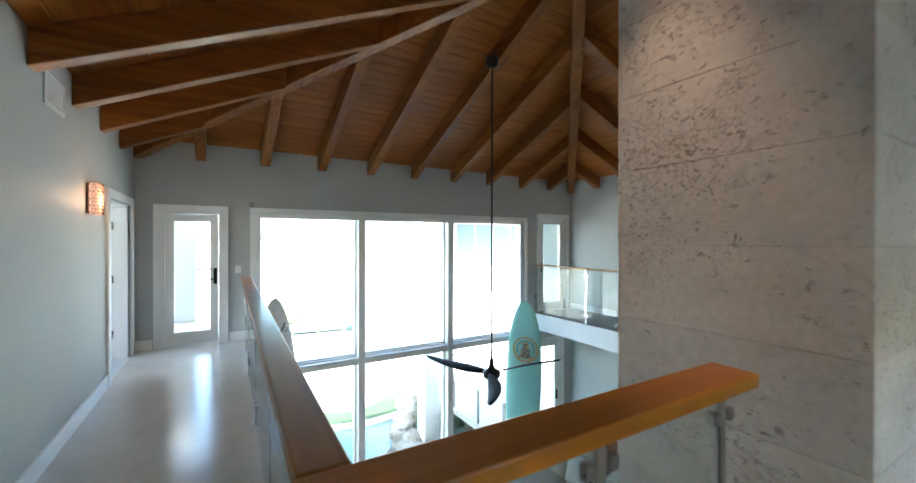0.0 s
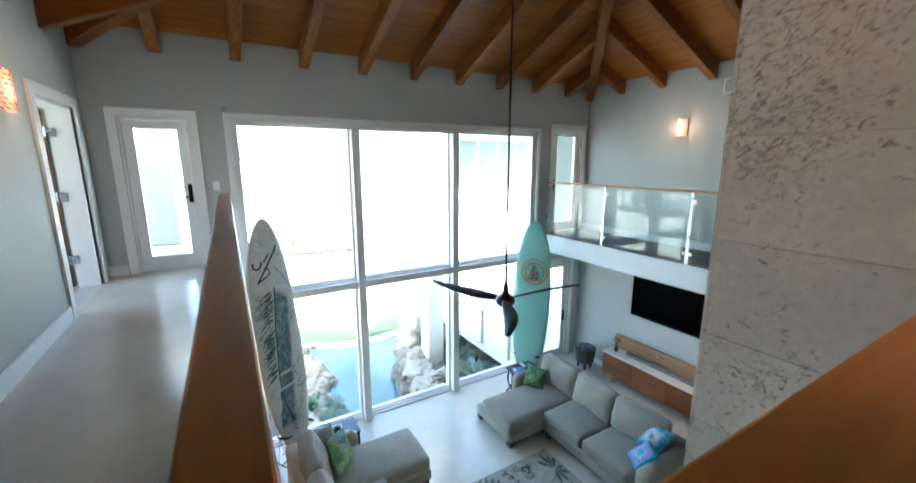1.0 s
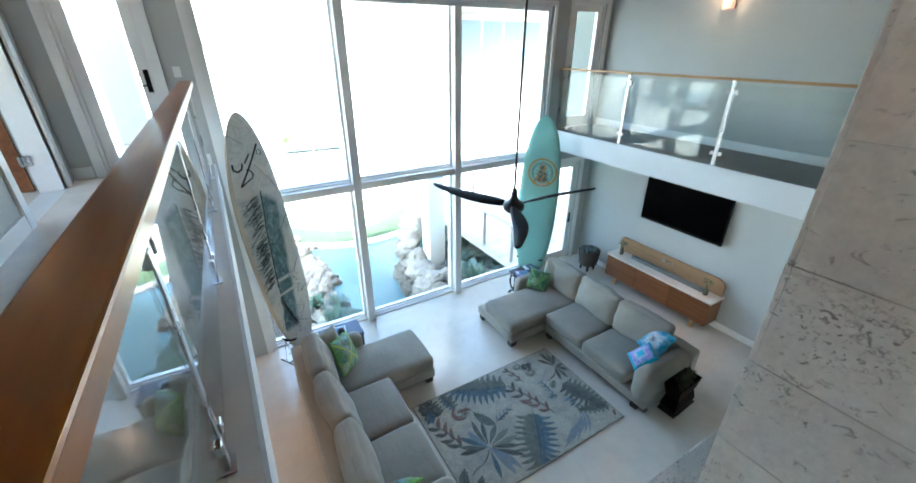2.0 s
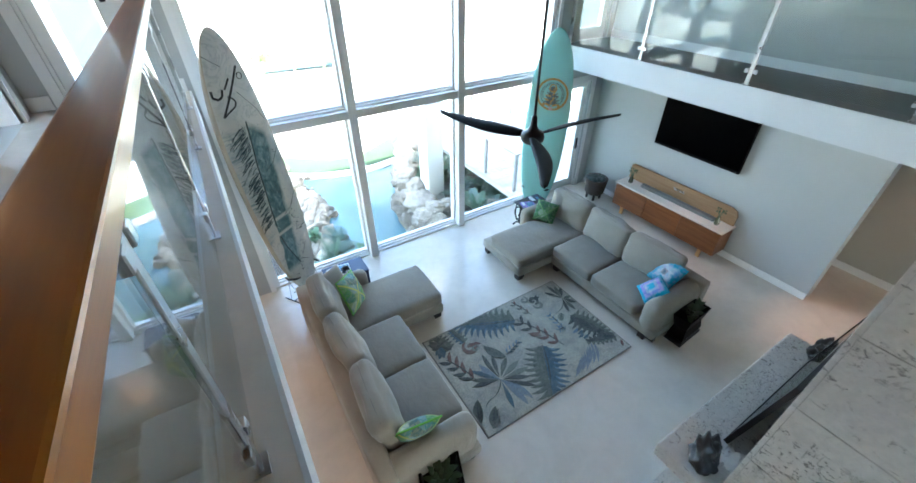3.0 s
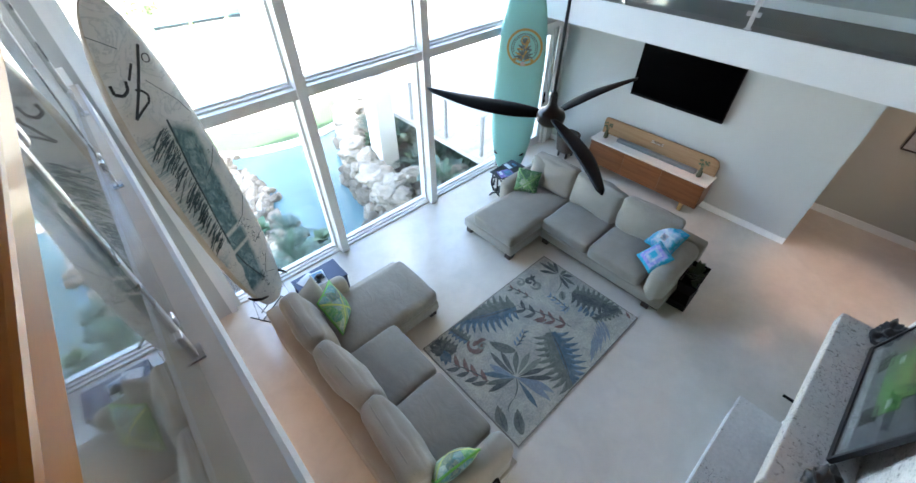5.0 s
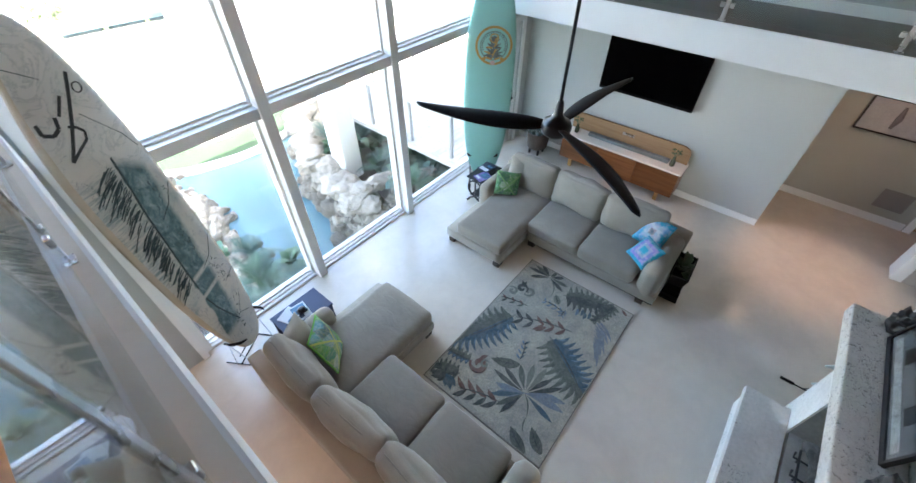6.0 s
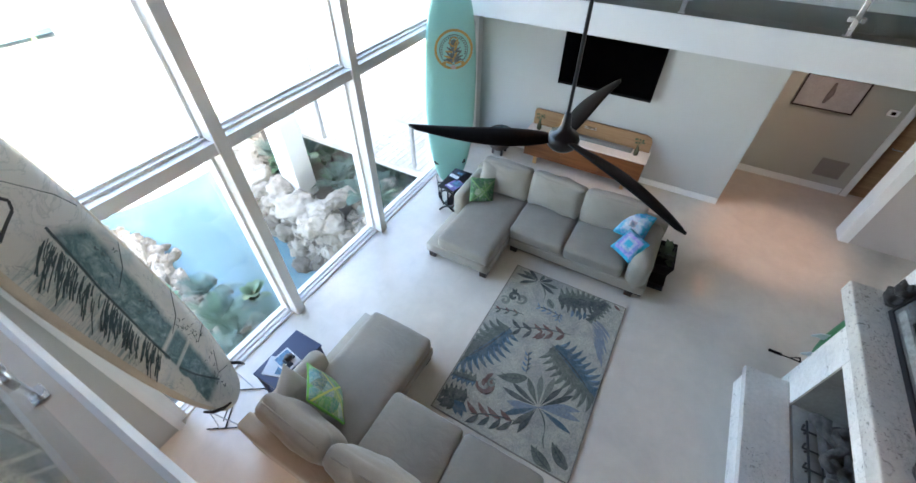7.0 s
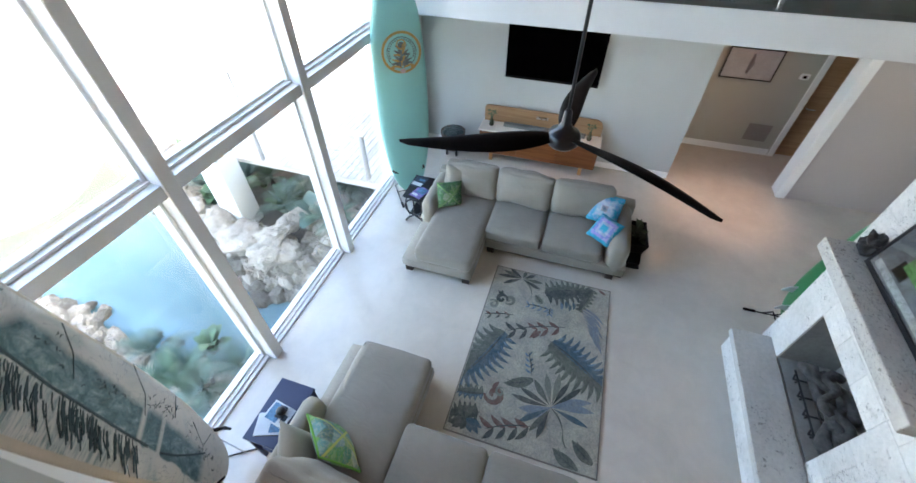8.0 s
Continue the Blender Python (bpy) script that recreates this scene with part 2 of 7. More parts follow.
def puffed(w, d, h, r=0.05, crown=0.03, belly=0.0, cuts=13, rough=0.0, seed=0):
    """An upholstered block centred on the origin, base at z=0: round edges, crowned top, slight unevenness."""
    bm = bmesh.new()
    bmesh.ops.create_cube(bm, size=2.0)
    bmesh.ops.subdivide_edges(bm, edges=bm.edges[:], cuts=cuts, use_grid_fill=True)
    half = Vector((w / 2, d / 2, h / 2))
    for v in bm.verts:
        u = Vector([math.copysign(abs(c) ** 0.8, c) for c in v.co])
        p = Vector((u.x * half.x, u.y * half.y, u.z * half.z))
        q = Vector([max(-(half[i] - r), min(half[i] - r, p[i])) for i in range(3)])
        if (p - q).length > 1e-6:
            p = q + (p - q).normalized() * min(r, (p - q).length * 1.0 if (p - q).length < r else r)
        cx, cy, cz = 1 - u.x * u.x, 1 - u.y * u.y, 1 - u.z * u.z
        p.z += crown * cx * cy * (1 if u.z > 0 else 0.0)
        p.x += math.copysign(crown * 0.35 * cy * cz, u.x) * (abs(u.x) > 0.98)
        p.y += math.copysign((crown * 0.35 + belly) * cx * cz, u.y) * (abs(u.y) > 0.98)
        if rough:
            p += Vector(noise.noise_vector(p * 5.0 + Vector((seed, seed * 2.3, 0)))) * rough
        v.co = p + Vector((0, 0, h / 2))
    return bm


def pillow(w, h, t, seed=0, n=14, full=2.6):
    """A stuffed cushion in the xz plane, thick along y, with drawn-in corners."""
    bm = bmesh.new()
    sheets = []
    for s in (-1, 1):
        grid = []
        for i in range(n + 1):
            row = []
            for j in range(n + 1):
                u, v = 2 * i / n - 1, 2 * j / n - 1
                puff = ((1 - abs(u) ** full) * (1 - abs(v) ** full)) ** 0.6
                pull = 1 - 0.05 * (1 - abs(u) ** 3) * abs(v) - 0.05 * (1 - abs(v) ** 3) * abs(u)
                wob = noise.noise(Vector((u * 1.7 + seed, v * 1.7, s))) * 0.12
                row.append(bm.verts.new((u * w / 2 * pull, s * (0.006 + t / 2 * puff * (1 + wob)), h / 2 + v * h / 2 * pull)))
            grid.append(row)
        sheets.append(grid)
        for i in range(n):
            for j in range(n):
                q = (grid[i][j], grid[i + 1][j], grid[i + 1][j + 1], grid[i][j + 1])
                bm.faces.new(q if s < 0 else q[::-1])
    a, b = sheets
    rim = [(i, 0) for i in range(n)] + [(n, j) for j in range(n)] + [(i, n) for i in range(n, 0, -1)] + [(0, j) for j in range(n, 0, -1)]
    for k in range(len(rim)):
        (i, j), (p, q) = rim[k], rim[(k + 1) % len(rim)]
        bm.faces.new((a[i][j], b[i][j], b[p][q], a[p][q]))
    return bm


def mesh_of(name, bm, material, smooth=False):
    bmesh.ops.recalc_face_normals(bm, faces=bm.faces[:])
    me = bpy.data.meshes.new(name)
    bm.to_mesh(me)
    bm.free()
    for m in material if isinstance(material, (list, tuple)) else (material,):
        me.materials.append(m)
    if smooth:
        me.polygons.foreach_set("use_smooth", [True] * len(me.polygons))
    return me


def part(name, bm, material, parent, label="", smooth=False, at=None):
    ob = new(name, mesh_of(name, bm, material, smooth))
    ob.parent = parent
    if at is not None:
        ob.matrix_basis = at
    return tagged(ob, label)


def setting(name, bm, material, label, category, smooth=False):
    return tagged(new(name, mesh_of(name, bm, material, smooth)), label, category, kind="structure")


def thing(name, label, category, m=None, group=""):
    ob = new(name)
    ob.empty_display_size = 0.2
    if m is not None:
        ob.matrix_basis = m
    return tagged(ob, label, category, group)


# ---- the house ----
XW, XE, YN, YS = -1.09, 7.63, 7.36, -2.75
UP, UP_E = 3.28, 3.18
EAVE, PITCH = 6.37, 0.42
XM = (XW + XE) / 2
RUN = XM - XW

setting("floor", boxes([(-4.2, 10.6, -3.0, YN + 0.26, -0.25, 0.0)]), FLOOR, "pale polished limestone floor of the living room", "floor")
setting("wall_north", boxes([
    (-4.2, -0.775, YN, 7.62, 0, 6.7), (-0.775, -0.02, YN, 7.62, 0, UP), (-0.775, -0.02, YN, 7.62, 5.32, 6.7), (-0.02, 0.47, YN, 7.62, 0, 6.7),
    (0.47, 6.14, YN, 7.62, 5.34, 6.7), (6.14, 6.5, YN, 7.62, 0, 6.7), (6.5, 6.62, YN, 7.62, 2.42, 6.7), (6.62, 7.3, YN, 7.62, 2.42, UP_E),
    (6.62, 7.46, YN, 7.62, 5.43, 6.7), (7.3, 7.46, YN, 7.62, 0, UP_E), (7.46, 10.6, YN, 7.62, 0, 6.7)]), PAINT, "pale grey painted wall round the tall window", "wall")
setting("wall_west", boxes([
    (-1.3, XW, YS, YN, 0, UP), (-1.3, XW, YS, 5.80, UP, 6.7), (-1.3, XW, 5.80, 7.02, 5.36, 6.7), (-1.3, XW, 7.02, YN, UP, 6.7)]), PAINT, "pale grey painted gallery wall with a doorway", "wall")
setting("wall_east", boxes([
    (XE, 7.9, YS, YN, UP_E, 6.7), (XE, 7.9, 2.56, YN, 0, UP_E)]), PAINT, "pale painted wall behind the television and the upper gallery", "wall")
# Both openings are added out of view, sized to brighten the room.
setting("wall_south", boxes([(-4.2, 1.2, -3.0, YS, 0, 8.6), (3.3, 10.6, -3.0, YS, 0, 8.6), (1.2, 3.3, -3.0, YS, 0, 0.6), (1.2, 3.3, -3.0, YS, 2.3, 4.5), (1.2, 3.3, -3.0, YS, 4.95, 8.6)]), PAINT, "plain painted wall closing the house, with two unseen openings added to let in sky light", "wall")
# Unseen slabs added to block direct sun from the south openings.
setting("south_sun_block", boxes([(-4.2, 10.6, -5.8, -3.0, 6.0, 6.2), (-4.2, 10.6, -5.4, -3.0, 2.7, 2.9)]), WHITE, "unseen white slabs added to keep the sun out of the south openings", "roof")
# Out-of-view slab, added so less high sky reaches the upper walls.
setting("north_sky_block", boxes([(-5.0, 11.2, 7.62, 9.3, 5.98, 6.16)]), WHITE, "unseen white slab added to cut the high sky above the tall window", "roof")
setting("balcony", boxes([(-4.2, 0.20, 7.62, 10.3, 2.98, 3.22)]), FLOOR, "pale balcony outside the gallery door", "balcony")
# Added wall behind the door pane; its dark colour stands for a dim view.
setting("wall_door_backing", boxes([(7.56, 7.80, 7.62, 8.75, UP_E, 5.9)]), mottled("door_backing_paint", (0.15, 0.17, 0.155), 0.7, 0.8, 60, 0.06, 0.05), "added grey-green wall filling the view outside the upper door", "wall")
setting("wall_hall", boxes([(9.05, 9.25, 0.5, YN, 0, 3.0), (9.05, 9.25, YS, -0.35, 0, 3.0), (9.05, 9.25, -0.35, 0.5, 2.1, 3.0), (7.9, 9.05, 4.2, 4.4, 0, 3.0), (10.4, 10.6, YS, YN, 0, 3.0)]), PAINT_HALL, "beige hall wall seen through the opening", "wall")
setting("wall_passage", boxes([(XE, 7.9, YS, 0.70, 0, UP_E)]), mottled("passage_paint", (0.45, 0.405, 0.38), 0.6, 0.8, 90, 0.03, 0.05), "pinkish-grey painted wall beside the hall opening", "wall")
setting("ceiling_hall", boxes([(7.9, 10.6, YS, YN, 2.8, 3.0)]), PAINT, "white hall ceiling", "ceiling")

# roof boards: one mesh of grooved planks on three slopes
def slope_point(side, d, s):
    z = EAVE + PITCH * d - (0.09 * (1 - d / RUN) if side == "w" else 0.0)
    if side == "n":
        return (s, YN - d, z)
    return (XW + d if side == "w" else XE - d, s, z)


def plank_ceiling(sides):
    bm = bmesh.new()
    step = 0.135
    rows = int(RUN / step) + 1
    for side in sides:
        for i in range(rows):
            d0, d1 = i * step, min((i + 1) * step - 0.007, RUN)
            if d1 <= d0:
                continue
            ends = []
            for d in (d0, d1):
                ends.append((XW + d, XE - d) if side == "n" else (YS, YN - d))
            quad = [(d0, ends[0][0]), (d0, ends[0][1]), (d1, ends[1][1]), (d1, ends[1][0])]
            lo = [bm.verts.new(slope_point(side, d, s)) for d, s in quad]
            hi = [bm.verts.new(Vector(slope_point(side, d, s)) + Vector((0, 0, 0.025))) for d, s in quad]
            bm.faces.new(lo)
            bm.faces.new(hi[::-1])
            for k in range(4):
                bm.faces.new((lo[k], hi[k], hi[(k + 1) % 4], lo[(k + 1) % 4]))
    for side in sides:
        far = (XW + RUN, XE - RUN) if side == "n" else (YS, YN - RUN)
        near = (XW, XE) if side == "n" else (YS, YN)
        quad = [(0, near[0]), (0, near[1]), (RUN, far[1]), (RUN, far[0])]
        lo = [bm.verts.new(Vector(slope_point(side, d, s)) + Vector((0, 0, 0.03))) for d, s in quad]
        hi = [bm.verts.new(Vector(slope_point(side, d, s)) + Vector((0, 0, 0.18))) for d, s in quad]
        bm.faces.new(lo)
        bm.faces.new(hi[::-1])
        for k in range(4):
            bm.faces.new((lo[k], hi[k], hi[(k + 1) % 4], lo[(k + 1) % 4]))
    bmesh.ops.remove_doubles(bm, verts=bm.verts[:], dist=1e-5)
    return bm


setting("ceiling", plank_ceiling("n"), CEIL, "sloping ceiling of stained tongue and groove boards", "ceiling")
setting("ceiling_side", plank_ceiling("we"), CEIL_Y, "sloping ceiling of stained tongue and groove boards", "ceiling")


def rafter(name, side, s, d1, material, width=0.14, depth=0.26):
    """A beam under the boards from the eave to the distance d1 from its wall."""
    bm = bmesh.new()
    rows = []
    for d in (0.0, d1):
        p = Vector(slope_point(side, d, s)) - Vector((0, 0, 0.002))
        across = Vector((width / 2, 0, 0)) if side == "n" else Vector((0, width / 2, 0))
        rows.append([bm.verts.new(q) for q in (p - across, p + across, p + across - Vector((0, 0, depth)), p - across - Vector((0, 0, depth)))])
    a, b = rows
    bm.faces.new(a)
    bm.faces.new(b[::-1])
    for k in range(4):
        bm.faces.new((a[k], b[k], b[(k + 1) % 4], a[(k + 1) % 4]))
    bmesh.ops.bevel(bm, geom=bm.edges[:], offset=0.008, segments=1, affect="EDGES")
    ob = new(name, mesh_of(name, bm, material))
    return tagged(ob, "heavy stained timber rafter under the board ceiling", "rafter", "roof rafters")


for x in (-0.28, 0.62, 1.52, 2.41, 3.30, 4.20, 5.10, 6.02, 6.91):
    rafter("rafter", "n", x, min(x - XW, XE - x) - 0.06, BEAM_Y)
for k in range(11):
    y = 6.42 - 0.9 * k
    if y > YS + 0.1:
        rafter("rafter", "w", y, min(YN - y, RUN) - 0.06, BEAM_X)
        rafter("rafter", "e", y + 0.08, min(YN - y - 0.08, RUN) - 0.06, BEAM_X)


def long_beam(name, p0, p1, material, width, depth, label):
    bm = bmesh.new()
    p0, p1 = Vector(p0), Vector(p1)
    way = (p1 - p0)
    across = Vector((-way.y, way.x, 0)).normalized() * width / 2
    down = Vector((0, 0, depth))
    a, b = [[bm.verts.new(q) for q in (p - across, p + across, p + across - down, p - across - down)] for p in (p0, p1)]
    bm.faces.new(a)
    bm.faces.new(b[::-1])
    for k in range(4):
        bm.faces.new((a[k], b[k], b[(k + 1) % 4], a[(k + 1) % 4]))
    bmesh.ops.bevel(bm, geom=bm.edges[:], offset=0.008, segments=1, affect="EDGES")
    return tagged(new(name, mesh_of(name, bm, material)), label, "rafter", "roof rafters")


TOP = EAVE + PITCH * RUN
for x in (XW + 0.02, XE - 0.02):
    long_beam("hip_rafter", (x, YN - 0.02, EAVE - 0.004), (XM, YN - RUN, TOP - 0.004), BEAM_Y, 0.16, 0.30, "heavy stained timber hip rafter in the roof corner")
long_beam("ridge_beam", (XM, YN - RUN, TOP - 0.004), (XM, 1.66, TOP - 0.004), BEAM_Y, 0.16, 0.30, "stained timber ridge beam")

# upper floors
setting("gallery_floor", boxes([(XW, 0.34, YS, YN, 2.95, UP), (0.34, 2.08, YS, 0.94, 2.95, UP), (2.08, 6.38, YS, 0.50, 2.95, UP_E)]), FLOOR, "pale polished floor of the upper gallery", "floor")
setting("gallery_floor_east", boxes([(6.39, XE, YS, YN, 2.82, UP_E)]), mottled("grey_gallery_floor", (0.105, 0.105, 0.10), 0.5, 2.0, 70, 0.12, 0.1), "dark grey floor of the opposite gallery", "floor")
setting("trim", boxes([(0.34, 0.36, 0.96, YN, 2.93, UP - 0.004), (0.34, 2.08, 0.94, 0.96, 2.93, UP - 0.004), (6.37, 6.39, YS, YN, 2.79, UP_E - 0.004)]), FASCIA, "white painted fascia board along the gallery edges", "trim")
setting("ceiling_gallery", boxes([(6.39, XE, YS, YN, 2.80, 2.816), (XW, 0.34, YS, YN, 2.93, 2.946)]), WHITE, "white soffit under the galleries", "ceiling")

# side room behind the gallery doorway
setting("wall_side_room", boxes([(-4.2, -4.0, YS, 5.0, 3.0, 6.0), (-4.2, -4.0, 5.0, YN, 3.0, 4.1), (-4.2, -4.0, 5.0, YN, 5.7, 6.0), (-4.0, -1.3, 4.4, 4.6, 3.28, 6.0)]), PAINT, "white wall of the room beyond the doorway, with a window", "wall")
setting("floor_side_room", boxes([(-4.2, -1.3, YS, YN, 3.0, UP)]), FLOOR, "pale floor of the room beyond the doorway", "floor")
setting("ceiling_side_room", boxes([(-4.2, -1.3, YS, YN, 6.0, 6.2)]), PAINT, "white ceiling of the room beyond the doorway", "ceiling")

# skirting
setting("baseboard", boxes([
    (XW, XW + 0.018, YS, 5.68, UP, UP + 0.14), (XW + 0.0, -0.89, YN - 0.018, YN, UP, UP + 0.14), (0.1, 0.33, YN - 0.018, YN, UP, UP + 0.14),
    (XE - 0.018, XE, 2.56, YN, 0, 0.12), (9.032, 9.05, 0.62, 4.2, 0, 0.13), (XE - 0.018, XE, YS, YN, UP_E, UP_E + 0.13)]), WHITE, "white painted skirting boards", "baseboard")


# ---- windows and doors ----
def casing(bm, x0, x1, z0, z1, w=0.10, y=YN, proud=0.025):
    box(bm, x0 - w, x0, y - proud, y + 0.02, z0, z1 + w)
    box(bm, x1, x1 + w, y - proud, y + 0.02, z0, z1 + w)
    box(bm, x0, x1, y - proud, y + 0.02, z1, z1 + w)


win = thing("window_1", "tall six-pane white-framed window over two storeys", "window")
win["kind"] = "structure"
bm = bmesh.new()
box(bm, 0.39, 0.47, YN - 0.02, YN + 0.02, 0, 5.42)
box(bm, 6.14, 6.21, YN - 0.02, YN + 0.02, 0, 5.42)
box(bm, 0.47, 6.14, YN - 0.02, YN + 0.02, 5.34, 5.42)
part("casing", bm, WHITE, win)
bm = bmesh.new()
box(bm, 0.47, 0.55, YN + 0.06, 7.60, 0, 5.34)
box(bm, 6.06, 6.14, YN + 0.06, 7.60, 0, 5.34)
box(bm, 0.55, 6.06, YN + 0.06, 7.60, 5.26, 5.34)
part("window_frame", bm, FRAME, win)
for x0, x1 in ((2.17, 2.30), (4.06, 4.19)):
    bm = bmesh.new()
    box(bm, x0, x1, 7.32, 7.60, 0.0, 5.26)
    bmesh.ops.bevel(bm, geom=bm.edges[:], offset=0.006, segments=1, affect="EDGES")
    box(bm, x0 - 0.03, x0, 7.47, 7.59, 0.06, 5.26)
    box(bm, x1, x1 + 0.03, 7.47, 7.59, 0.06, 5.26)
    part("mullion", bm, FRAME, win)
COLS = ((0.55, 2.17), (2.30, 4.06), (4.19, 6.06))
for x0, x1 in COLS:
    bm = bmesh.new()
    box(bm, x0, x1, 7.345, 7.60, 2.58, 2.70)
    box(bm, x0, x1, 7.44, 7.60, 2.70, 2.725)
    box(bm, x0, x1, 7.50, 7.60, 2.725, 2.75)
    part("transom", bm, FRAME, win)
    bm = bmesh.new()
    box(bm, x0, x1, 7.42, 7.60, 0.0, 0.03)
    box(bm, x0, x1, 7.47, 7.60, 0.03, 0.055)
    box(bm, x0, x1, 7.52, 7.60, 0.055, 0.08)
    part("window_sill", bm, FRAME, win)
    for z0, z1 in ((0.08, 2.58), (2.75, 5.26)):
        p = part("pane", boxes([(x0, x1, 7.555, 7.565, z0, z1)]), PANE, win)
        p.visible_shadow = False


def glazed_door(name, x0, x1, z0, z1, label, handle_x, bottom=0.20, stile=0.11, y=7.42):
    d = thing(name, label, "door")
    d["kind"] = "structure"
    bm = bmesh.new()
    casing(bm, x0, x1, z0, z1)
    part("casing", bm, WHITE, d)
    bm = bmesh.new()
    box(bm, x0, x0 + 0.03, YN + 0.02, 7.60, z0, z1)
    box(bm, x1 - 0.03, x1, YN + 0.02, 7.60, z0, z1)
    box(bm, x0 + 0.03, x1 - 0.03, YN + 0.02, 7.60, z1 - 0.03, z1)
    part("door_frame", bm, WHITE, d)
    a, b, t = x0 + 0.034, x1 - 0.034, z1 - 0.034
    bm = bmesh.new()
    box(bm, a, a + stile, y, y + 0.045, z0 + 0.008, t)
    box(bm, b - stile, b, y, y + 0.045, z0 + 0.008, t)
    box(bm, a + stile, b - stile, y, y + 0.045, t - stile, t)
    box(bm, a + stile, b - stile, y, y + 0.045, z0 + 0.008, z0 + bottom)
    leaf = part("door_leaf", bm, WHITE, d)
    p = part("pane", boxes([(a + stile, b - stile, y + 0.018, y + 0.026, z0 + bottom, t - stile)]), PANE, leaf)
    p.visible_shadow = False
    bm = beveled(handle_x - 0.025, handle_x + 0.025, y - 0.012, y, z0 + 0.92, z0 + 1.17, 0.004, 1)
    tube(bm, [(handle_x, y - 0.01, z0 + 1.0), (handle_x, y - 0.05, z0 + 1.0), (handle_x - 0.03, y - 0.055, z0 + 1.0), (handle_x - 0.10, y - 0.055, z0 + 0.99)], 0.009, 8)
    part("door_handle", bm, MATTE_BLACK, leaf, "black lever handle on a tall plate")
    return d


glazed_door("door_1", -0.775, -0.02, UP, 5.32, "white glazed gallery door in a white casing", -0.095)
glazed_door("door_2", 6.62, 7.46, UP_E, 5.43, "white glazed door at the end of the opposite gallery", 6.70)
glazed_door("door_3", 6.5, 7.3, 0.0, 2.42, "white glazed garden door beside the tall window", 7.22)

door = thing("door_4", "open brown timber door with steel hinges in a white casing", "door")
door["kind"] = "structure"
bm = bmesh.new()
box(bm, XW - 0.02, XW + 0.025, 5.68, 5.80, UP, 5.46)
box(bm, XW - 0.02, XW + 0.025, 7.02, 7.14, UP, 5.46)
box(bm, XW - 0.02, XW + 0.025, 5.80, 7.02, 5.36, 5.46)
part("casing", bm, WHITE, door)
bm = bmesh.new()
box(bm, -1.32, XW - 0.02, 5.80, 5.83, UP, 5.36)
box(bm, -1.32, XW - 0.02, 6.99, 7.02, UP, 5.36)
box(bm, -1.32, XW - 0.02, 5.83, 6.99, 5.33, 5.36)
part("door_frame", bm, WHITE, door)
leaf = part("door_leaf", boxes([(-2.35, -1.36, 7.02, 7.065, UP + 0.01, 5.32)]), WALNUT, door, "brown timber door leaf")
for z in (3.62, 4.36, 5.08):
    bm = beveled(-1.37, -1.26, 6.975, 6.99, z - 0.05, z + 0.05, 0.003, 1)
    tube(bm, [(-1.345, 6.97, z - 0.055), (-1.345, 6.97, z + 0.055)], 0.012, 8)
    part("hinge", bm, STEEL, door, "brushed steel hinge")

door = thing("door_5", "brown timber door off the hall in a white casing", "door")
door["kind"] = "structure"
part("casing", boxes([(9.03, 9.07, 0.5, 0.60, 0, 2.2), (9.03, 9.07, -0.45, -0.35, 0, 2.2), (9.03, 9.07, -0.35, 0.5, 2.1, 2.2)]), WHITE, door)
leaf = part("door_leaf", boxes([(9.14, 9.185, -0.34, 0.49, 0.01, 2.09)]), OAK, door)
bm = bmesh.new()
tube(bm, [(9.14, 0.40, 1.0), (9.09, 0.40, 1.0), (9.085, 0.37, 1.0), (9.085, 0.28, 1.0)], 0.01, 8)
part("door_handle", bm, STEEL, leaf, "steel lever handle")
bm = bmesh.new()
box(bm, XE - 0.02, 7.92, 0.70, 0.72, 0, 2.80)
box(bm, XE - 0.022, XE, 0.58, 0.70, 0, 2.80)
box(bm, XE - 0.030, XE - 0.022, 0.67, 0.70, 0, 2.80)
setting("trim_opening", bm, WHITE, "white casing on the edge of the hall opening", "trim")


